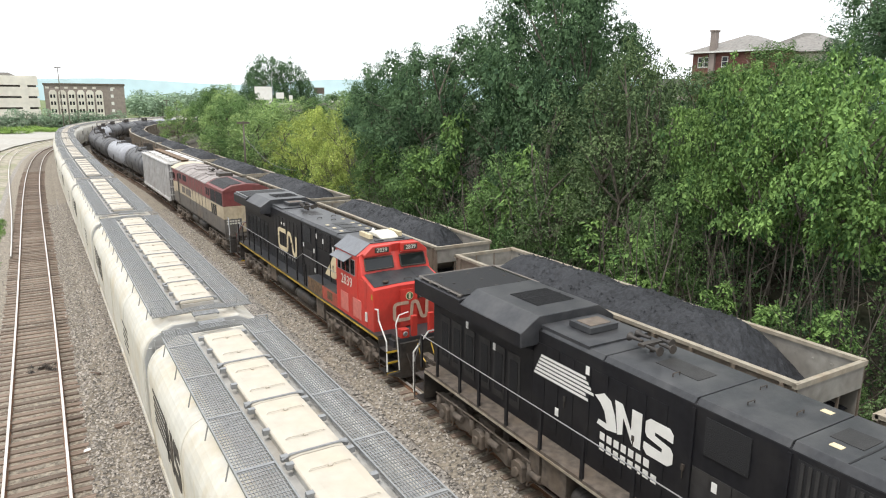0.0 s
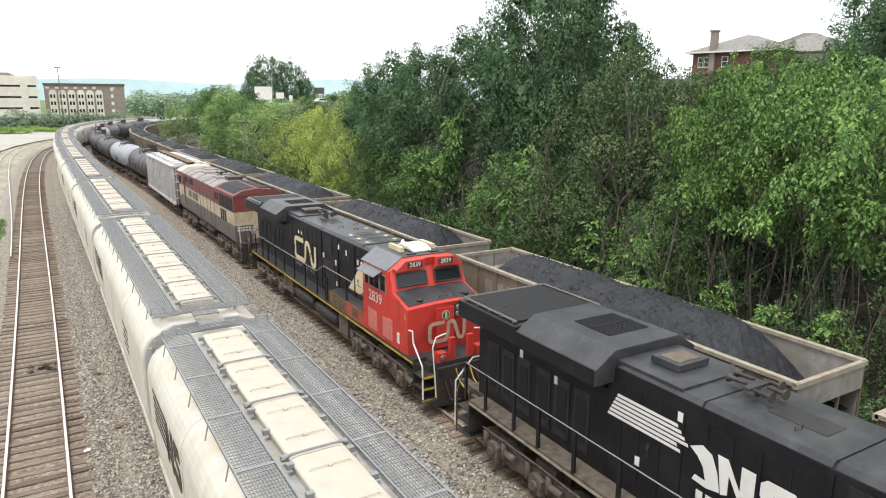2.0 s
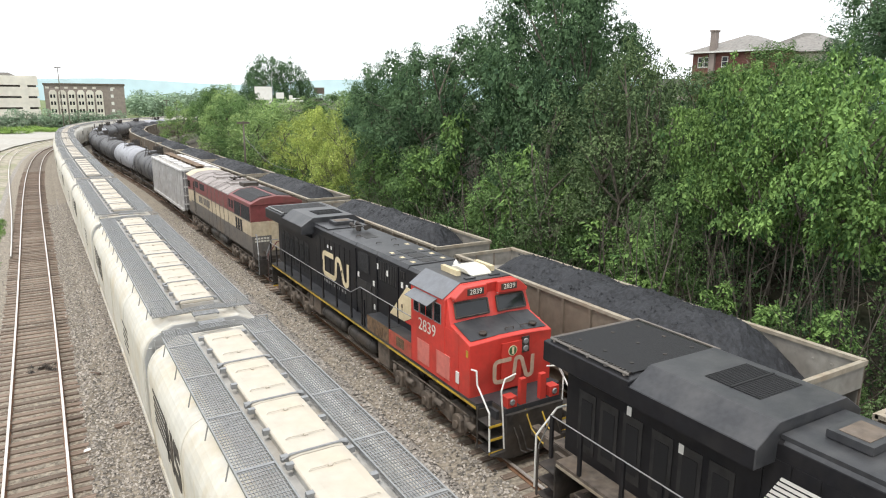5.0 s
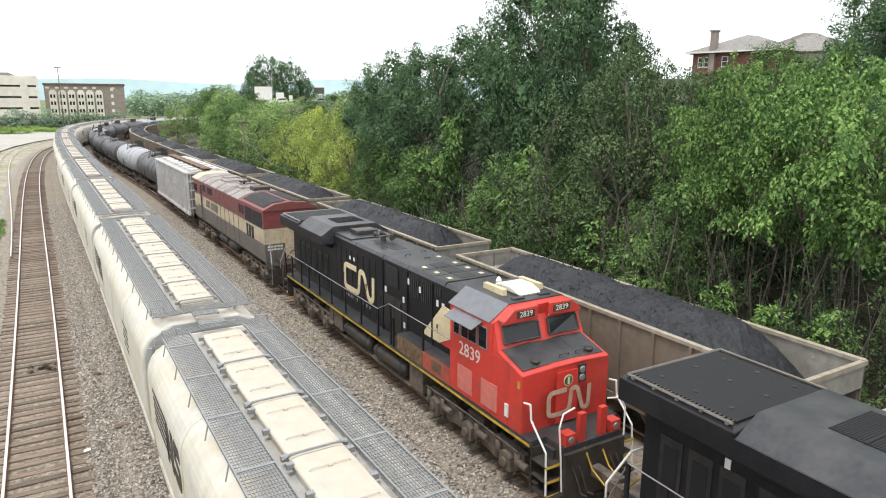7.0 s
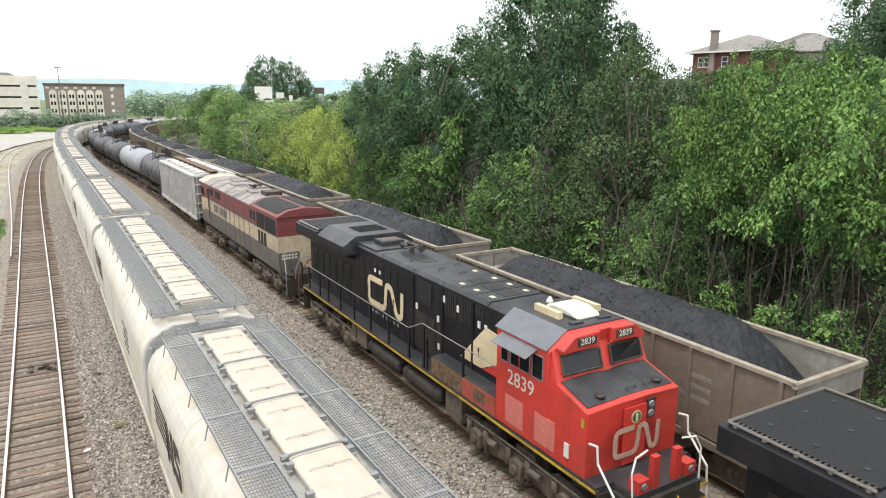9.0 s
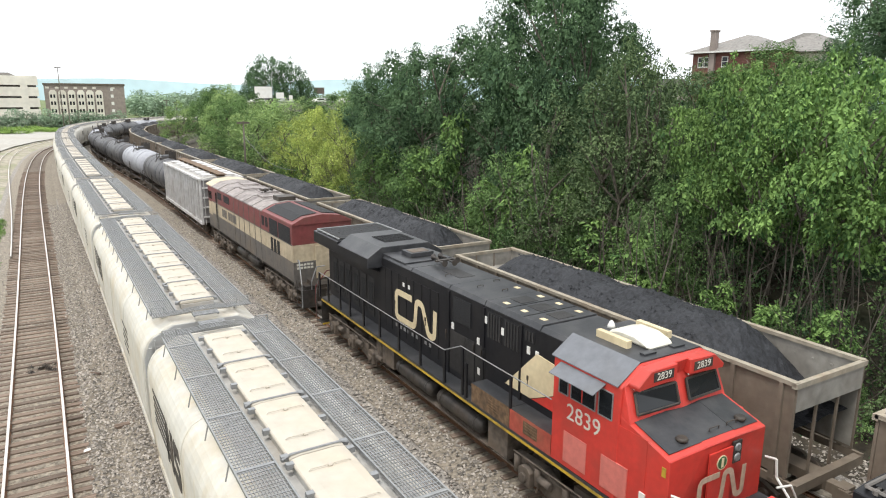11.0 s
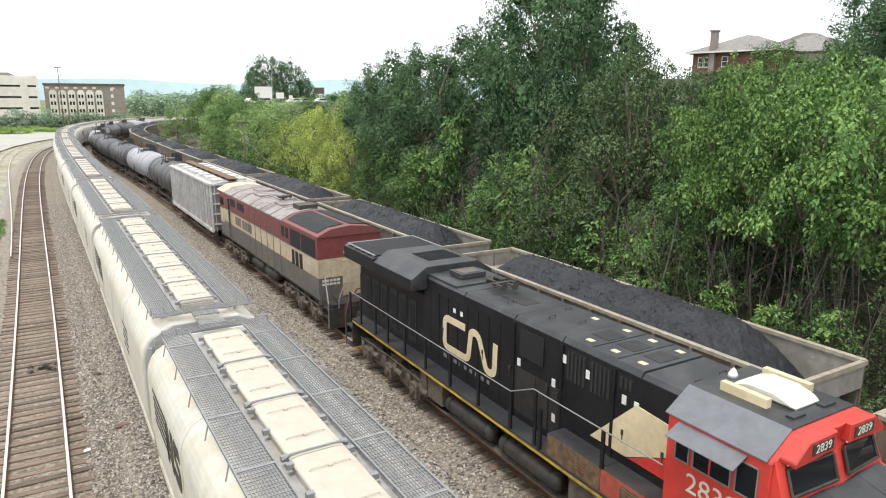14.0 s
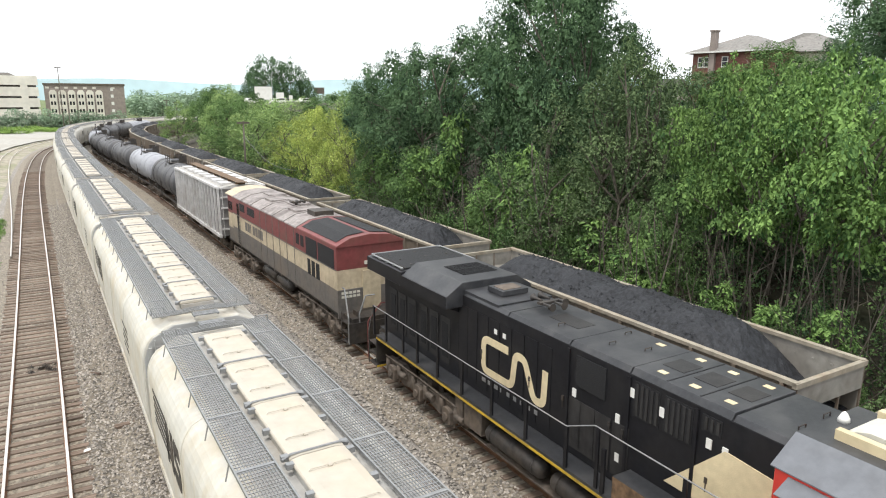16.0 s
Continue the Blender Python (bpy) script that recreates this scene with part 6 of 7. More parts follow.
for az, dist, top in ((28, 46, 7.4), (25.2, 53, 6.6), (34, 39, 6.0), (41, 33.5, 6.2), (44, 31, 5.2), (47, 29, 4.6), (37, 36, 8.2), (31, 44, 9.6), (53, 25.5, 4.0), (57, 24.3, 3.6), (61.5, 24, 4.0), (23.5, 58, 6.0)):
    by_sight("young", az, dist, top, 2.6 if dist > 28 else 1.5)
# shrubs along the foot of the bank
rnd = random.Random(5)
for s in np.arange(-4, 96, 1.55):
    d = 20.6 + rnd.uniform(-0.6, 1.3)
    p = spot(s, d)
    if s > 24 or rnd.random() < 0.4:
        plant("shrub" if rnd.random() < 0.5 else "dry_shrub", p.x, p.y, rnd.uniform(1.4, 3.6), rnd.uniform(2.2, 3.8), group="shrubs along the bank")
    if rnd.random() < (0.45 if s > 24 else 0.16):
        p = spot(s + 0.6, d + rnd.uniform(1.6, 3.2))
        plant("bright_shrub" if rnd.random() < (0.5 if s > 24 else 0.25) else "dry_shrub", p.x, p.y, rnd.uniform(1.6, 3.6), rnd.uniform(1.3, 2.2), group="shrubs along the bank")
for k in range(20):
    p = spot(-3 + k * 1.6, 23.2 + (k * 7 % 5) * 1.5)
    plant("shade_shrub", p.x, p.y, rnd.uniform(2.4, 4.2), rnd.uniform(2.6, 3.8), group="shrubs along the bank")
# bare stems and dry vines on the shaded bank
bm = B()
for _ in range(420):
    s, d = rnd.uniform(-3, 75), rnd.uniform(20.2, 26)
    p = spot(s, d)
    p.z = bank(s, d) - 0.1
    q, r = p, rnd.uniform(0.012, 0.045)
    dr = Vector((rnd.uniform(-0.3, 0.3), rnd.uniform(-0.3, 0.3), 1))
    for k in range(rnd.randrange(3, 7)):
        dr += Vector((rnd.uniform(-0.45, 0.45), rnd.uniform(-0.45, 0.45), rnd.uniform(-0.15, 0.1)))
        w = q + dr.normalized() * rnd.uniform(0.5, 1.1)
        rod(bm, q, w, r, 4, r * 0.85)
        q, r = w, r * 0.85
for _ in range(150):
    s, d = rnd.uniform(-2, 36), rnd.uniform(20.0, 24)
    q, r = spot(s, d), rnd.uniform(0.018, 0.055)
    q.z = bank(s, d) - 0.1
    dr = Vector((rnd.uniform(-0.12, 0.12), rnd.uniform(-0.12, 0.12), 1))
    for k in range(rnd.randrange(4, 7)):
        dr += Vector((rnd.uniform(-0.14, 0.14), rnd.uniform(-0.14, 0.14), 0))
        w = q + dr.normalized() * rnd.uniform(0.8, 1.2)
        rod(bm, q, w, r, 5, r * 0.88)
        if k > 1:
            rod(bm, w, w + Vector((rnd.uniform(-0.9, 0.9), rnd.uniform(-0.9, 0.9), rnd.uniform(0.1, 0.8))), r * 0.4, 4, 0.006)
        q, r = w, r * 0.88
solid("bare_stems", bm, "bark", "bare grey stems and dry vines on the shaded bank", "undergrowth", kind="stuff")
# leafy vines that climb the stems
rng = np.random.default_rng(9)
cs, rs = [], []
for _ in range(80):
    s, d = rnd.uniform(-3, 48), rnd.uniform(20.0, 23.0)
    p = spot(s, d, bank(s, d))
    for k in range(rnd.randrange(4, 13)):
        cs.append((p.x + rnd.uniform(-0.25, 0.25), p.y + rnd.uniform(-0.25, 0.25), p.z + 0.3 + 0.48 * k))
        rs.append(rnd.uniform(0.18, 0.42))
v, tri = leaf_cloud(rng, cs, rs, 30, 0.1, 0.6, 0.6, 0.9)
tagged(new("climbing_vines", fast_mesh("climbing_vines", v, tri, "leaf_mid")), "small-leaved green vines climbing the stems", "undergrowth", kind="stuff")
# low leaf litter and creepers on the bank
cs, rs = [], []
for _ in range(640):
    s, d = rnd.uniform(-6, 120), rnd.uniform(19.2, 29)
    p = spot(s, d)
    cs.append((p.x, p.y, bank(s, d) + 0.25))
    rs.append(rnd.uniform(0.5, 1.0))
v, tri = leaf_cloud(rng, cs, rs, 60, 0.16, 0.65, 0.2, 0.5)
tagged(new("creepers", fast_mesh("creepers", v, tri, "leaf_dark")), "low creepers and weeds covering the bank", "undergrowth", kind="stuff")
# weeds beside the empty track
cs, rs = [], []
for _ in range(900):
    s = rnd.uniform(10, 75)
    d = -3.2 - abs(rnd.gauss(0, 1.3))
    if noise.noise(Vector((s * 0.12, d * 0.3, 2))) < -0.05:
        continue
    p = spot(s, d)
    cs.append((p.x, p.y, -0.25))
    rs.append(rnd.uniform(0.15, 0.4))
v, tri = leaf_cloud(rng, cs, rs, 60, 0.12, 0.3, -0.9, 0.6)
tagged(new("weeds", fast_mesh("weeds", v, tri, "leaf_light")), "low green weeds beside the empty track", "weeds", kind="stuff")
# far trees: hedge before the buildings, valley woods, tall tree behind the road
for k in range(34):
    az = -6.5 + k * 0.5
    by_sight("hedge", az + rnd.uniform(-0.2, 0.2), 232 + rnd.uniform(-8, 14), 1.9 + rnd.uniform(-0.9, 0.9), 9, base=-0.5, group="far bushes")
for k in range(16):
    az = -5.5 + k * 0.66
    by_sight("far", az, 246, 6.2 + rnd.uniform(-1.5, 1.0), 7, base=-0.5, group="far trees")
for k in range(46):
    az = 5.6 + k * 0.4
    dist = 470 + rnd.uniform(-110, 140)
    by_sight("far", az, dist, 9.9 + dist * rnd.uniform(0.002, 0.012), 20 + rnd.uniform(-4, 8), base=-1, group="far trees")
for az, dist, top, width in ((15.6, 215, 23.5, 15), (17.2, 218, 22, 14), (14.6, 220, 19, 10), (18.6, 222, 17, 9)):
    by_sight("far_dark", az, dist, top, width, base=5.0, group="far trees")

# ---- far buildings, signs, house, poles ----
def facing(az, dist, base=0.0):
    x, y = at_azimuth(az, dist)
    return pose(x, y, base, 0, 0, -az)


garage = thing("parking_garage", "pale concrete parking garage with open dark decks", "building", m=facing(-4.2, 262, -0.5))
for k in range(5):
    bm = B()
    box(bm, -38, 16.5, 0, 30, 0.3 + k * 3.55, 3.22 + k * 3.55)
    part("deck_wall", bm, "conc", garage, bevel=0.03)
# solid dark block behind the deck walls stands for the shade inside
bm = B()
box(bm, -37, 16, 0.8, 29, 0, 15.5)
part("deck_interior", bm, "steel_dark", garage, "dark block standing for the shade in the deck openings")
for x in (-37, -27, -17, -7, 3, 12.5):
    bm = B()
    box(bm, x - 1.0, x + 1.0, -0.15, 1.5, 0, 17.0)
    part("pier", bm, "conc", garage)
bm = B()
prism(bm, [(-20, 16.95), (12, 16.95), (9, 18.6), (-16, 18.2)], 8, 20, "y")
part("ramp_roof", bm, "shingle", garage)
hotel = thing("hotel_building", "brown brick hotel with cream window bays", "building", m=facing(2.6, 300, -0.5))
bm = B()
box(bm, -15, 12.6, 0, 18, 0, 15.2)
part("wall", bm, "brown_brick", hotel, "brown brick wall")
bm = B()
box(bm, -15.3, 12.9, -0.3, 18.3, 15.2, 15.9)
part("parapet", bm, "steel_dirty", hotel)
for k in range(6):
    x = -13.5 + k * 3.15
    bm = B()
    box(bm, x, x + 2.55, -0.35, 0, 1.2, 12.6)
    prism(bm, [(x, 12.6), (x + 2.55, 12.6), (x + 1.9, 13.4), (x + 0.65, 13.4)], -0.35, 0, "y")
    bay = part("bay", bm, "conc", hotel, "cream window bay")
    for z in (2.0, 4.9, 7.8, 10.4):
        for o in (0.35, 1.4):
            bm = B()
            box(bm, x + o, x + o + 0.65, -0.4, -0.35, z, z + 1.3)
            part("window_pane", bm, "glass", bay)
for z in (2.0, 4.9, 7.8, 10.6, 13.2):
    bm = B()
    box(bm, 7.6, 8.6, -0.06, 0, z, z + 1.2)
    part("window_pane", bm, "white", hotel)
for x in (-14.5, -11.3, -8.2, -5.0, -1.8, 1.4, 8.0):
    bm = B()
    box(bm, x, x + 1.2, -0.06, 0, 13.9, 14.6)
    part("vent_panel", bm, "conc", hotel)

# brick house on the hill and its neighbour
house = thing("brick_house", "red brick house with grey hipped roof on the hill", "house", m=facing(52.4, 92, 8.75) @ pose(0, 0, 0, 0, 0, -22))
bm = B()
box(bm, -4.6, 5.4, 0, 11, 0, 7.1)
part("wall", bm, "red_brick", house, "red brick wall")
bm = B()
v = [bm.verts.new(c) for c in ((-5.4, -0.8, 7.1), (6.2, -0.8, 7.1), (6.2, 11.8, 7.1), (-5.4, 11.8, 7.1), (0.2, 4.5, 9.3), (0.8, 6.5, 9.3))]
for q in ((0, 1, 4), (1, 2, 5, 4), (2, 3, 5), (3, 0, 4, 5), (3, 2, 1, 0)):
    bm.faces.new([v[i] for i in q])
rf = part("roof", bm, "shingle", house, "grey shingled hip roof")
bm = B()
box(bm, -5.42, 6.22, -0.82, -0.78, 6.95, 7.12)
box(bm, -5.42, -5.38, -0.8, 11.8, 6.95, 7.12)
part("eave", bm, "white", house, "white eaves board")
bm = B()
box(bm, -2.35, -1.65, -0.5, 0.4, 4.0, 9.6)
box(bm, -2.45, -1.55, -0.6, 0.5, 9.5, 9.68)
part("chimney", bm, "brown_brick", house, "dark brick chimney")
for x0, x1 in ((-3.9, -3.2), (-3.1, -2.45), (-0.9, -0.1)):
    bm = B()
    box(bm, x0, x1, -0.06, 0.0, 5.2, 6.5)
    w = part("window", bm, "white", house, "white framed sash window")
    bm = B()
    box(bm, x0 + 0.1, x1 - 0.1, -0.08, -0.06, 5.35, 5.85)
    box(bm, x0 + 0.1, x1 - 0.1, -0.08, -0.06, 5.92, 6.4)
    part("pane", bm, "glass", w)
second = thing("stucco_house", "pale stucco house with low grey roof on the hill", "house", m=facing(57.0, 96, 10.2))
bm = B()
box(bm, -4.2, 6, 0, 9, 0, 5.6)
part("wall", bm, "plain", second, "pale stucco wall")
bm = B()
v = [bm.verts.new(c) for c in ((-5.2, -1, 5.6), (7, -1, 5.6), (7, 10, 5.6), (-5.2, 10, 5.6), (0.5, 4, 8.2), (2.0, 5, 8.2))]
for q in ((0, 1, 5, 4), (1, 2, 5), (2, 3, 4, 5), (3, 0, 4), (3, 2, 1, 0)):
    bm.faces.new([v[i] for i in q])
part("roof", bm, "shingle", second, "grey shingle roof")
bm = B()
box(bm, -2.0, -0.8, -0.06, 0, 3.9, 5.0)
part("window", bm, "glass", second)
third = thing("distant_roof", "pale house roof half hidden behind trees", "house", m=facing(48.2, 95, 7.5))
bm = B()
box(bm, -4, 4, 0, 8, 0, 3.2)
part("wall", bm, "plain", third)
bm = B()
prism(bm, [(-5, 3.2), (5, 3.2), (1.5, 5.2), (-1.5, 5.2)], -0.5, 8.5, "y")
part("roof", bm, "shingle", third)

# road on its embankment with signs, lamp posts and cars
road_bm = B()
rp = [at_azimuth(a, 185 + 4.5 * (a - 18.8)) for a in (13, 15, 17, 19, 21, 23, 26, 29, 32)]
for (x0, y0), (x1, y1) in zip(rp, rp[1:]):
    vs = [road_bm.verts.new(c) for c in ((x0, y0, 8.6), (x1, y1, 8.6), (x1 + 3, y1 + 14, 8.7), (x0 + 3, y0 + 14, 8.7))]
    road_bm.faces.new(vs)
    lo = [road_bm.verts.new(c) for c in ((x0, y0, 8.6), (x1, y1, 8.6), (x1 - 3, y1 - 12, 4.0), (x0 - 3, y0 - 12, 4.0))]
    road_bm.faces.new(lo[::-1]).material_index = 1
ext = bmesh.ops.extrude_face_region(road_bm, geom=road_bm.faces[:])
for g in ext["geom"]:
    if isinstance(g, bmesh.types.BMVert):
        g.co.z -= 1.2
bmesh.ops.recalc_face_normals(road_bm, faces=road_bm.faces[:])
solid("road", road_bm, ("lot", "grass"), "pale highway on a grassy embankment", "road", kind="structure")


def road_sign(az, dist, z0, z1, width, label, material):
    t = thing("road_sign", label, "sign", "highway signs", m=facing(az, dist, 0))
    bm = B()
    box(bm, -width / 2, width / 2, -0.06, 0.0, z0, z1)
    part("panel", bm, material, t, bevel=0.02)
    for x in (-width * 0.3, width * 0.3):
        bm = B()
        rod(bm, (x, 0.1, 7.6), (x, 0.1, z1 - 0.1), 0.1, 6)
        part("post", bm, "galv", t)


road_sign(15.25, 178, 9.7, 12.9, 4.2, "large blank grey-white back of a highway sign", "white")
road_sign(16.55, 182, 10.0, 11.5, 2.0, "small blank back of a highway sign", "white")
road_sign(17.4, 180, 9.2, 10.8, 0.9, "narrow white highway sign", "white")
road_sign(15.75, 176, 9.0, 10.2, 0.8, "narrow white highway sign", "white")
road_sign(19.7, 230, 11.6, 13.6, 3.4, "dark gantry sign back beside the highway", "steel_dirty")


def lamp_post(az, dist, base, top, arm):
    t = thing("street_lamp", "tall thin grey street lamp", "lamp post", m=facing(az, dist, base))
    bm = B()
    rod(bm, (0, 0, 0), (0, 0, top - base), 0.11, 7, 0.07)
    part("pole", bm, "galv", t)
    bm = B()
    rod(bm, (0, 0, top - base), (arm, 0, top - base + 0.1), 0.05, 6)
    box(bm, arm - 0.1, arm + 0.7, -0.15, 0.15, top - base, top - base + 0.18)
    part("lamp_head", bm, "galv", t)


lamp_post(15.95, 178, 8.0, 16.2, 0.1)


def utility_pole(az, dist, base, top, arms, label):
    t = thing("utility_pole", label, "pole", m=facing(az, dist, base))
    bm = B()
    rod(bm, (0, 0, 0), (0, 0, top - base), 0.14, 8, 0.08)
    part("pole", bm, "bark", t)
    for z, w in arms:
        bm = B()
        box(bm, -w, w, -0.08, 0.08, z - base - 0.1, z - base + 0.1)
        part("crossarm", bm, "bark", t)


utility_pole(0.75, 200, -0.5, 17.6, ((17.4, 0.75),), "tall dark mast with short crossarm")
utility_pole(1.15, 196, -0.5, 8.8, (), "short thin wooden pole")
utility_pole(7.9, 260, -0.5, 9.5, ((9.2, 1.0),), "thin wooden utility pole far off")
utility_pole(8.6, 255, -0.5, 8.8, ((8.5, 1.0),), "thin wooden utility pole far off")
utility_pole(13.55, 76, 0.0, 7.6, ((7.4, 0.65),), "dark wooden utility pole among the trees")
bm = B()
px, py = at_azimuth(13.55, 76)
qx, qy = at_azimuth(17.6, 64)
pts = []
for k in range(13):
    f = k / 12
    pts.append((px + (qx - px) * f, py + (qy - py) * f, 6.0 - 2.6 * f - 1.0 * math.sin(math.pi * f)))
pipe(bm, pts, 0.02, 4)
solid("guy_wire", bm, "galv", "thin sagging wire from the utility pole", "wire")
tank = thing("light_pole", "square grey metal pole on the hill", "pole", m=facing(63.6, 40, 6.0))
bm = B()
box(bm, -0.12, 0.12, -0.12, 0.12, 0, 9.0)
part("pole", bm, "galv", tank)


def road_car(material, label):
    t = thing("car", label, "car", "cars on the highway")
    bm = B()
    prism(bm, [(-2.2, 0.35), (2.2, 0.35), (2.25, 0.75), (1.3, 0.9), (0.7, 1.42), (-1.3, 1.45), (-2.1, 0.95), (-2.25, 0.7)], -0.88, 0.88, "y")
    part("body", bm, material, t, bevel=0.06)
    bm = B()
    prism(bm, [(1.15, 0.95), (0.66, 1.36), (-1.25, 1.38), (-1.85, 0.98)], -0.89, 0.89, "y")
    part("window", bm, "glass", t)
    for x in (-1.35, 1.4):
        for y in (-0.8, 0.8):
            bm = B()
            lathe(bm, [(y - 0.1, 0.2), (y - 0.1, 0.32), (y + 0.1, 0.32), (y + 0.1, 0.2)], "y", 14, (x, 0, 0.33))
            part("wheel", bm, "steel_dark", t)
    return t


CARS = [(road_car("white", "white car driving on the highway"), 3.4), (road_car("galv", "silver car driving on the highway"), 8.2), (road_car("steel_dark", "dark car driving on the highway"), 6.0),
        (road_car("white", "white car driving on the highway"), 12.2), (road_car("galv", "silver car driving on the highway"), 13.3), (road_car("white", "white car driving on the highway"), 15.4)]

# blue hills on the horizon; the distance haze is put into their colour
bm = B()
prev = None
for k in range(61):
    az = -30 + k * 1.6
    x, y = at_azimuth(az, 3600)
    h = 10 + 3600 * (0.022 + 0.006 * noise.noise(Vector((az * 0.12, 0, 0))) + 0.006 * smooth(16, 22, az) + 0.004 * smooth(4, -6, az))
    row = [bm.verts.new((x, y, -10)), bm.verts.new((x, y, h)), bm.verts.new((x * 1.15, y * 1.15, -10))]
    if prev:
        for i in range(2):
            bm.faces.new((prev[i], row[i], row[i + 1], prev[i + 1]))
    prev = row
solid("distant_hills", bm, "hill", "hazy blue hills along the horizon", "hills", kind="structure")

# ---- pieces of the tracks and loose stones ----
tb = B()
box(tb, -1.3, 1.3, -0.11, 0.11, -0.33, -0.145)
TIE_MESH = mesh_of("tie", tb, "tie", bevel=0.012)
rnd = random.Random(77)
for tk, off in TIE_LIST:
    spans = {off_empty: (12, 110), off_moving: (2, 105)}.get(off, (0, 0))
    rest = B()
    n = 0
    for k, s in enumerate(np.arange(-20, 235, 0.52)):
        s += rnd.uniform(-0.05, 0.05)
        p = spot(s, off(s) + rnd.uniform(-0.06, 0.06))
        h = np.interp(s, S_ALL, HEAD)
        m = pose(p.x, p.y, rnd.uniform(-0.02, 0.012), rnd.uniform(-0.8, 0.8), 0, -math.degrees(h) + rnd.uniform(-1.5, 1.5))
        if spans[0] < s < spans[1]:
            part("tie", TIE_MESH, None, tk, at=m)
        elif off in (off_empty, off_moving) and s > spans[1]:
            c = [rest.verts.new(m @ Vector(q)) for q in ((-1.3, -0.11, -0.145), (1.3, -0.11, -0.145), (1.3, 0.11, -0.145), (-1.3, 0.11, -0.145))]
            rest.faces.new(c)
    if len(rest.verts):
        o = part("far_ties", rest, "tie", tk)
        o["kind"] = "stuff"
    else:
        rest.free()

rng = np.random.default_rng(3)


def stones(n, s0, s1, d0, d1, size, zfun, name, label, material="stone"):
    s = s0 + (s1 - s0) * rng.random(n) ** 1.6
    d = rng.uniform(d0, d1, n)
    h = np.interp(s, S_ALL, HEAD)
    c = np.stack([np.interp(s, S_ALL, XS) + d * np.cos(h), np.interp(s, S_ALL, YS) - d * np.sin(h), np.array([zfun(a, b) for a, b in zip(s, d)])], 1)
    base = np.array([(1, 0, 0), (0, 1, 0), (-1, 0, 0), (0, -1, 0), (0, 0, 0.9), (0, 0, -0.9)], float)
    r = size * rng.uniform(0.5, 1.35, (n, 1, 1))
    v = base[None] * r * rng.uniform(0.6, 1.3, (n, 6, 1))
    a = rng.uniform(0, 6.28, n)
    ca, sa = np.cos(a)[:, None], np.sin(a)[:, None]
    v = np.stack([v[..., 0] * ca - v[..., 1] * sa, v[..., 0] * sa + v[..., 1] * ca, v[..., 2] + 0.25 * v[..., 0]], -1) + c[:, None]
    f = np.array([(0, 1, 4), (1, 2, 4), (2, 3, 4), (3, 0, 4)])
    tri = (f[None] + (np.arange(n) * 6)[:, None, None]).reshape(-1, 3)
    tagged(new(name, fast_mesh(name, v.reshape(-1, 3), tri, material)), label, "stones", kind="stuff")


def loose(s, d):
    return surf(s, d) + 0.015


stones(24000, 8, 66, 4.2, 9.8, 0.05, loose, "loose_ballast", "loose crushed grey stone between the tracks")
stones(13000, 14, 75, 0.0, 1.8, 0.045, loose, "loose_ballast", "loose crushed grey stone beside the empty track")
stones(6000, 14, 60, -2.5, 0.1, 0.03, loose, "loose_ballast", "brown stones between the ties of the empty track", "bed")
stones(3000, 14, 60, -4.2, -2.4, 0.04, loose, "loose_ballast", "loose stone along the grass verge")
stones(2500, 8, 40, 17.3, 19.5, 0.05, loose, "loose_ballast", "loose crushed stone at the foot of the bank")

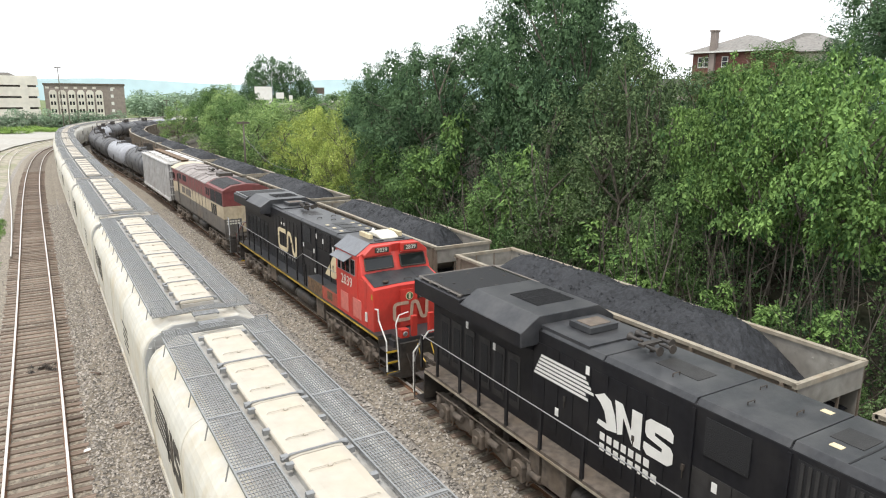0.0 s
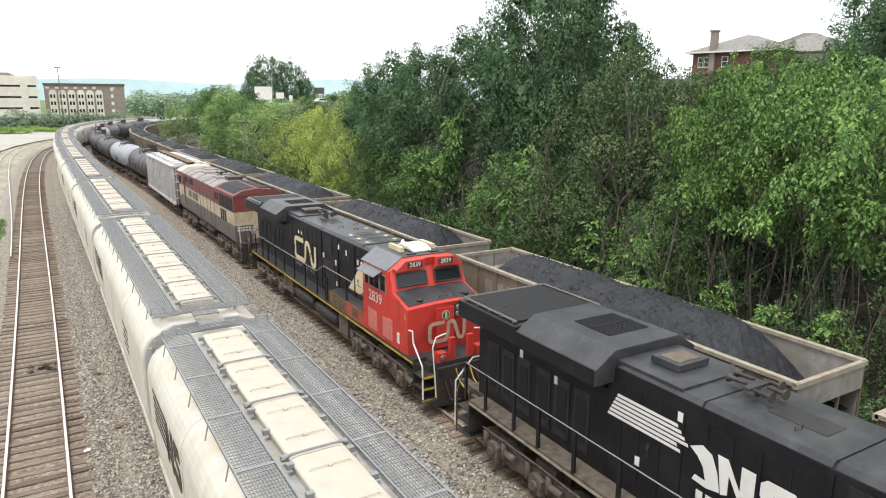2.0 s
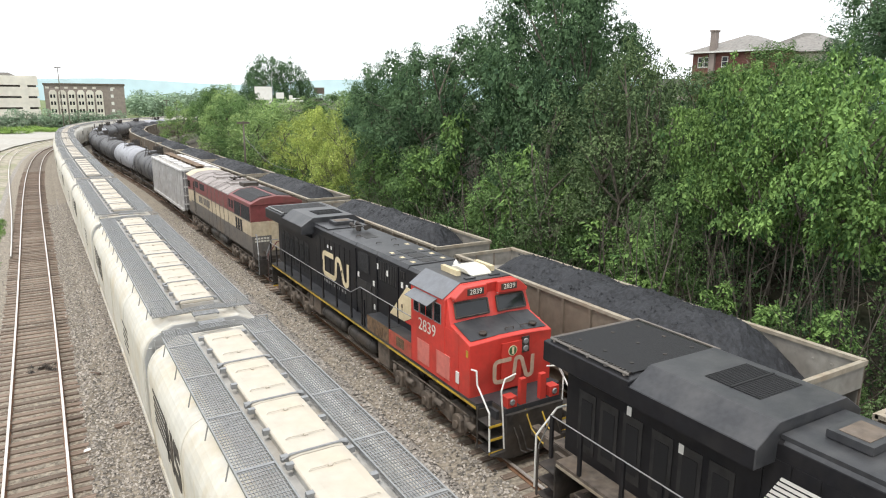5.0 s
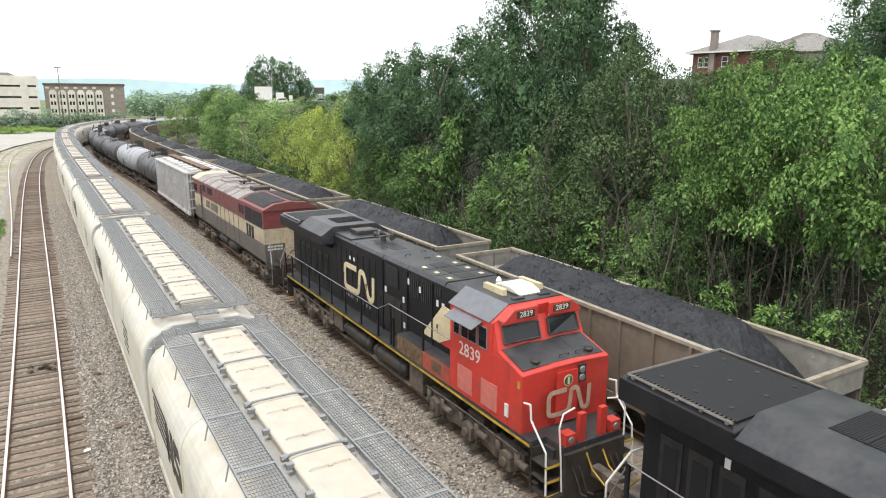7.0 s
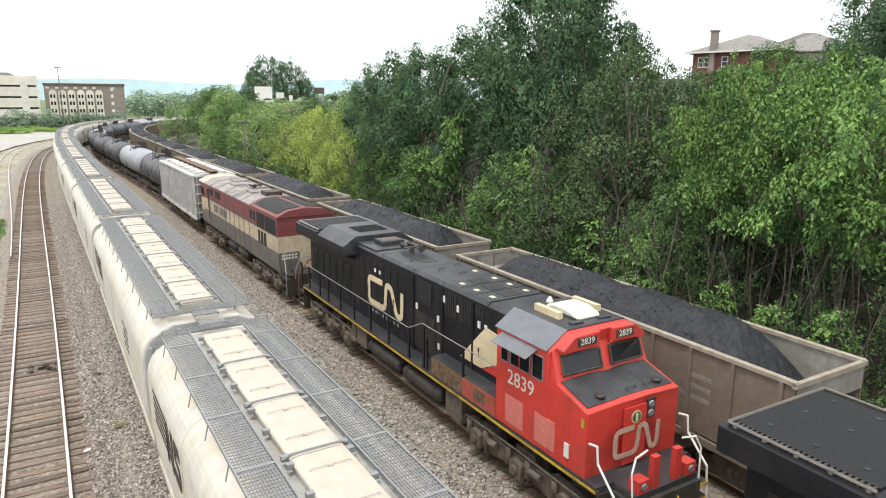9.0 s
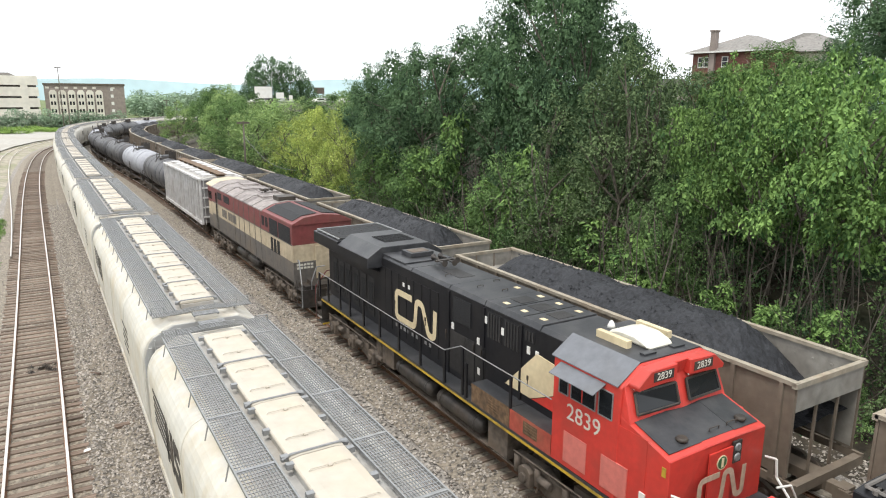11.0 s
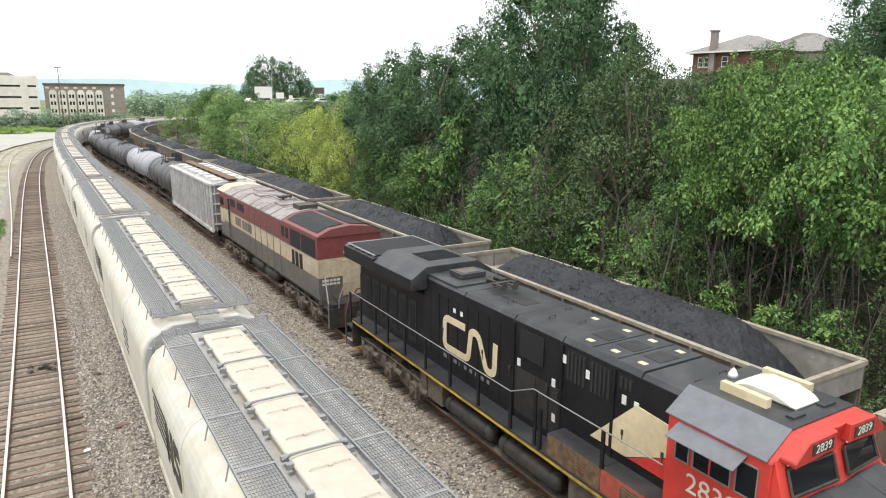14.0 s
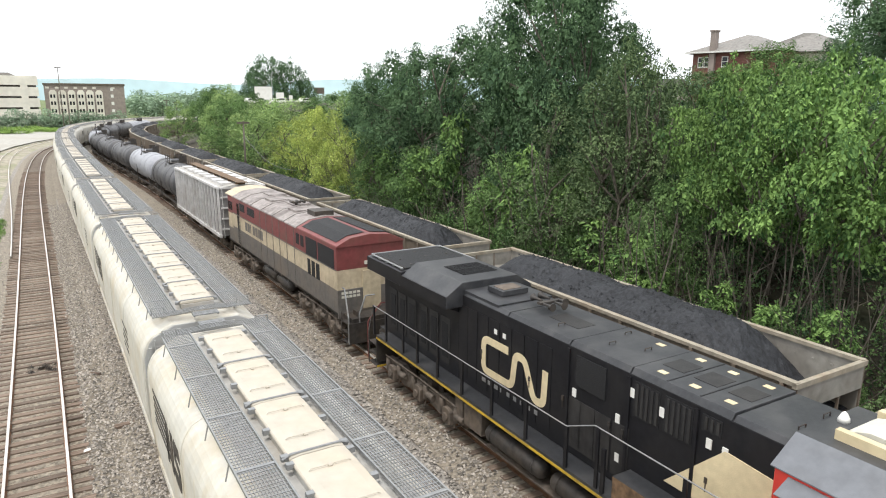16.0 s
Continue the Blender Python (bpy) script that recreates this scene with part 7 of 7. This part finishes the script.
# litter on the ballast: broken tie ends, planks, a pale rag
for s0, d0, ln, wd, rz, mt, lb in ((33.0, 2.5, 0.5, 0.12, 70, "tie", "broken grey plank on the ballast"), (22.0, 1.2, 0.6, 0.15, 15, "tie", "broken tie end on the ballast"), (27.0, 0.7, 0.45, 0.1, 130, "tie", "broken tie end on the ballast"),
                                   (19.5, 8.2, 0.5, 0.12, 40, "tie", "broken tie end on the ballast"), (30.0, 7.6, 0.55, 0.12, 100, "tie", "broken tie end on the ballast"), (24.5, 6.9, 0.4, 0.1, 20, "tie", "broken tie end on the ballast"),
                                   (20.6, 0.02, 0.16, 0.12, 10, "white", "crumpled white litter on the ballast")):
    bm = B()
    box(bm, -ln / 2, ln / 2, -wd / 2, wd / 2, 0, 0.07)
    for v in bm.verts:
        v.co += Vector((rnd.uniform(-0.03, 0.03), rnd.uniform(-0.02, 0.02), rnd.uniform(-0.015, 0.015)))
    q = spot(s0, d0, surf(s0, d0))
    solid("litter", bm, mt, lb, "litter", m=pose(q.x, q.y, q.z, 3, 2, rz), bevel=0.01)
cs = [spot(28.2 + rnd.uniform(-0.4, 0.4), -1.0 + rnd.uniform(-0.45, 0.45), -0.12) for _ in range(14)]
v, tri = leaf_cloud(rng, cs, [0.1] * 14, 30, 0.07, 0.6, 0.0, 0.4)
tagged(new("dark_debris", fast_mesh("dark_debris", v, tri, "steel_dark")), "scattered dark debris between the rails", "debris", kind="stuff")

# ---- motion ----
ROLL = [(0, 19.02), (2, 16.42), (4, 13.87), (6.5, 10.87), (7, 10.28), (8, 9.13), (9, 7.97), (11.5, 5.12), (12.5, 3.98), (14, 2.36), (16, 0.26)]
PACE = np.polyfit([a for a, _ in ROLL], [b for _, b in ROLL], 3)


def front_at(t):
    """Arc position of the red locomotive's front coupler."""
    return float(np.polyval(PACE, t))


def motions():
    for car, back, length in TRAIN:
        walk(car, [(t / 2, on_track(front_at(t / 2) + back, off_moving, length)) for t in range(0, 33)])
    for car, t0 in CARS:
        rows = []
        for k in range(0, 17, 2):
            az = 18.8 - 0.65 * (k - t0)
            az = az if az > 16 else 14 + 2 * math.exp((az - 16) / 2)
            x, y = at_azimuth(az, 190 + 4.5 * (az - 18.8))
            rows.append((k, pose(x, y, 8.66, 0, 0, 180 + 25)))
        walk(car, rows)
    for wheel, y, r in WHEEL_PARTS:
        walk(wheel, [(t / 2, pose(0, y, r, math.degrees((front_at(0) - front_at(t / 2)) / r))) for t in range(0, 33)])


motions()
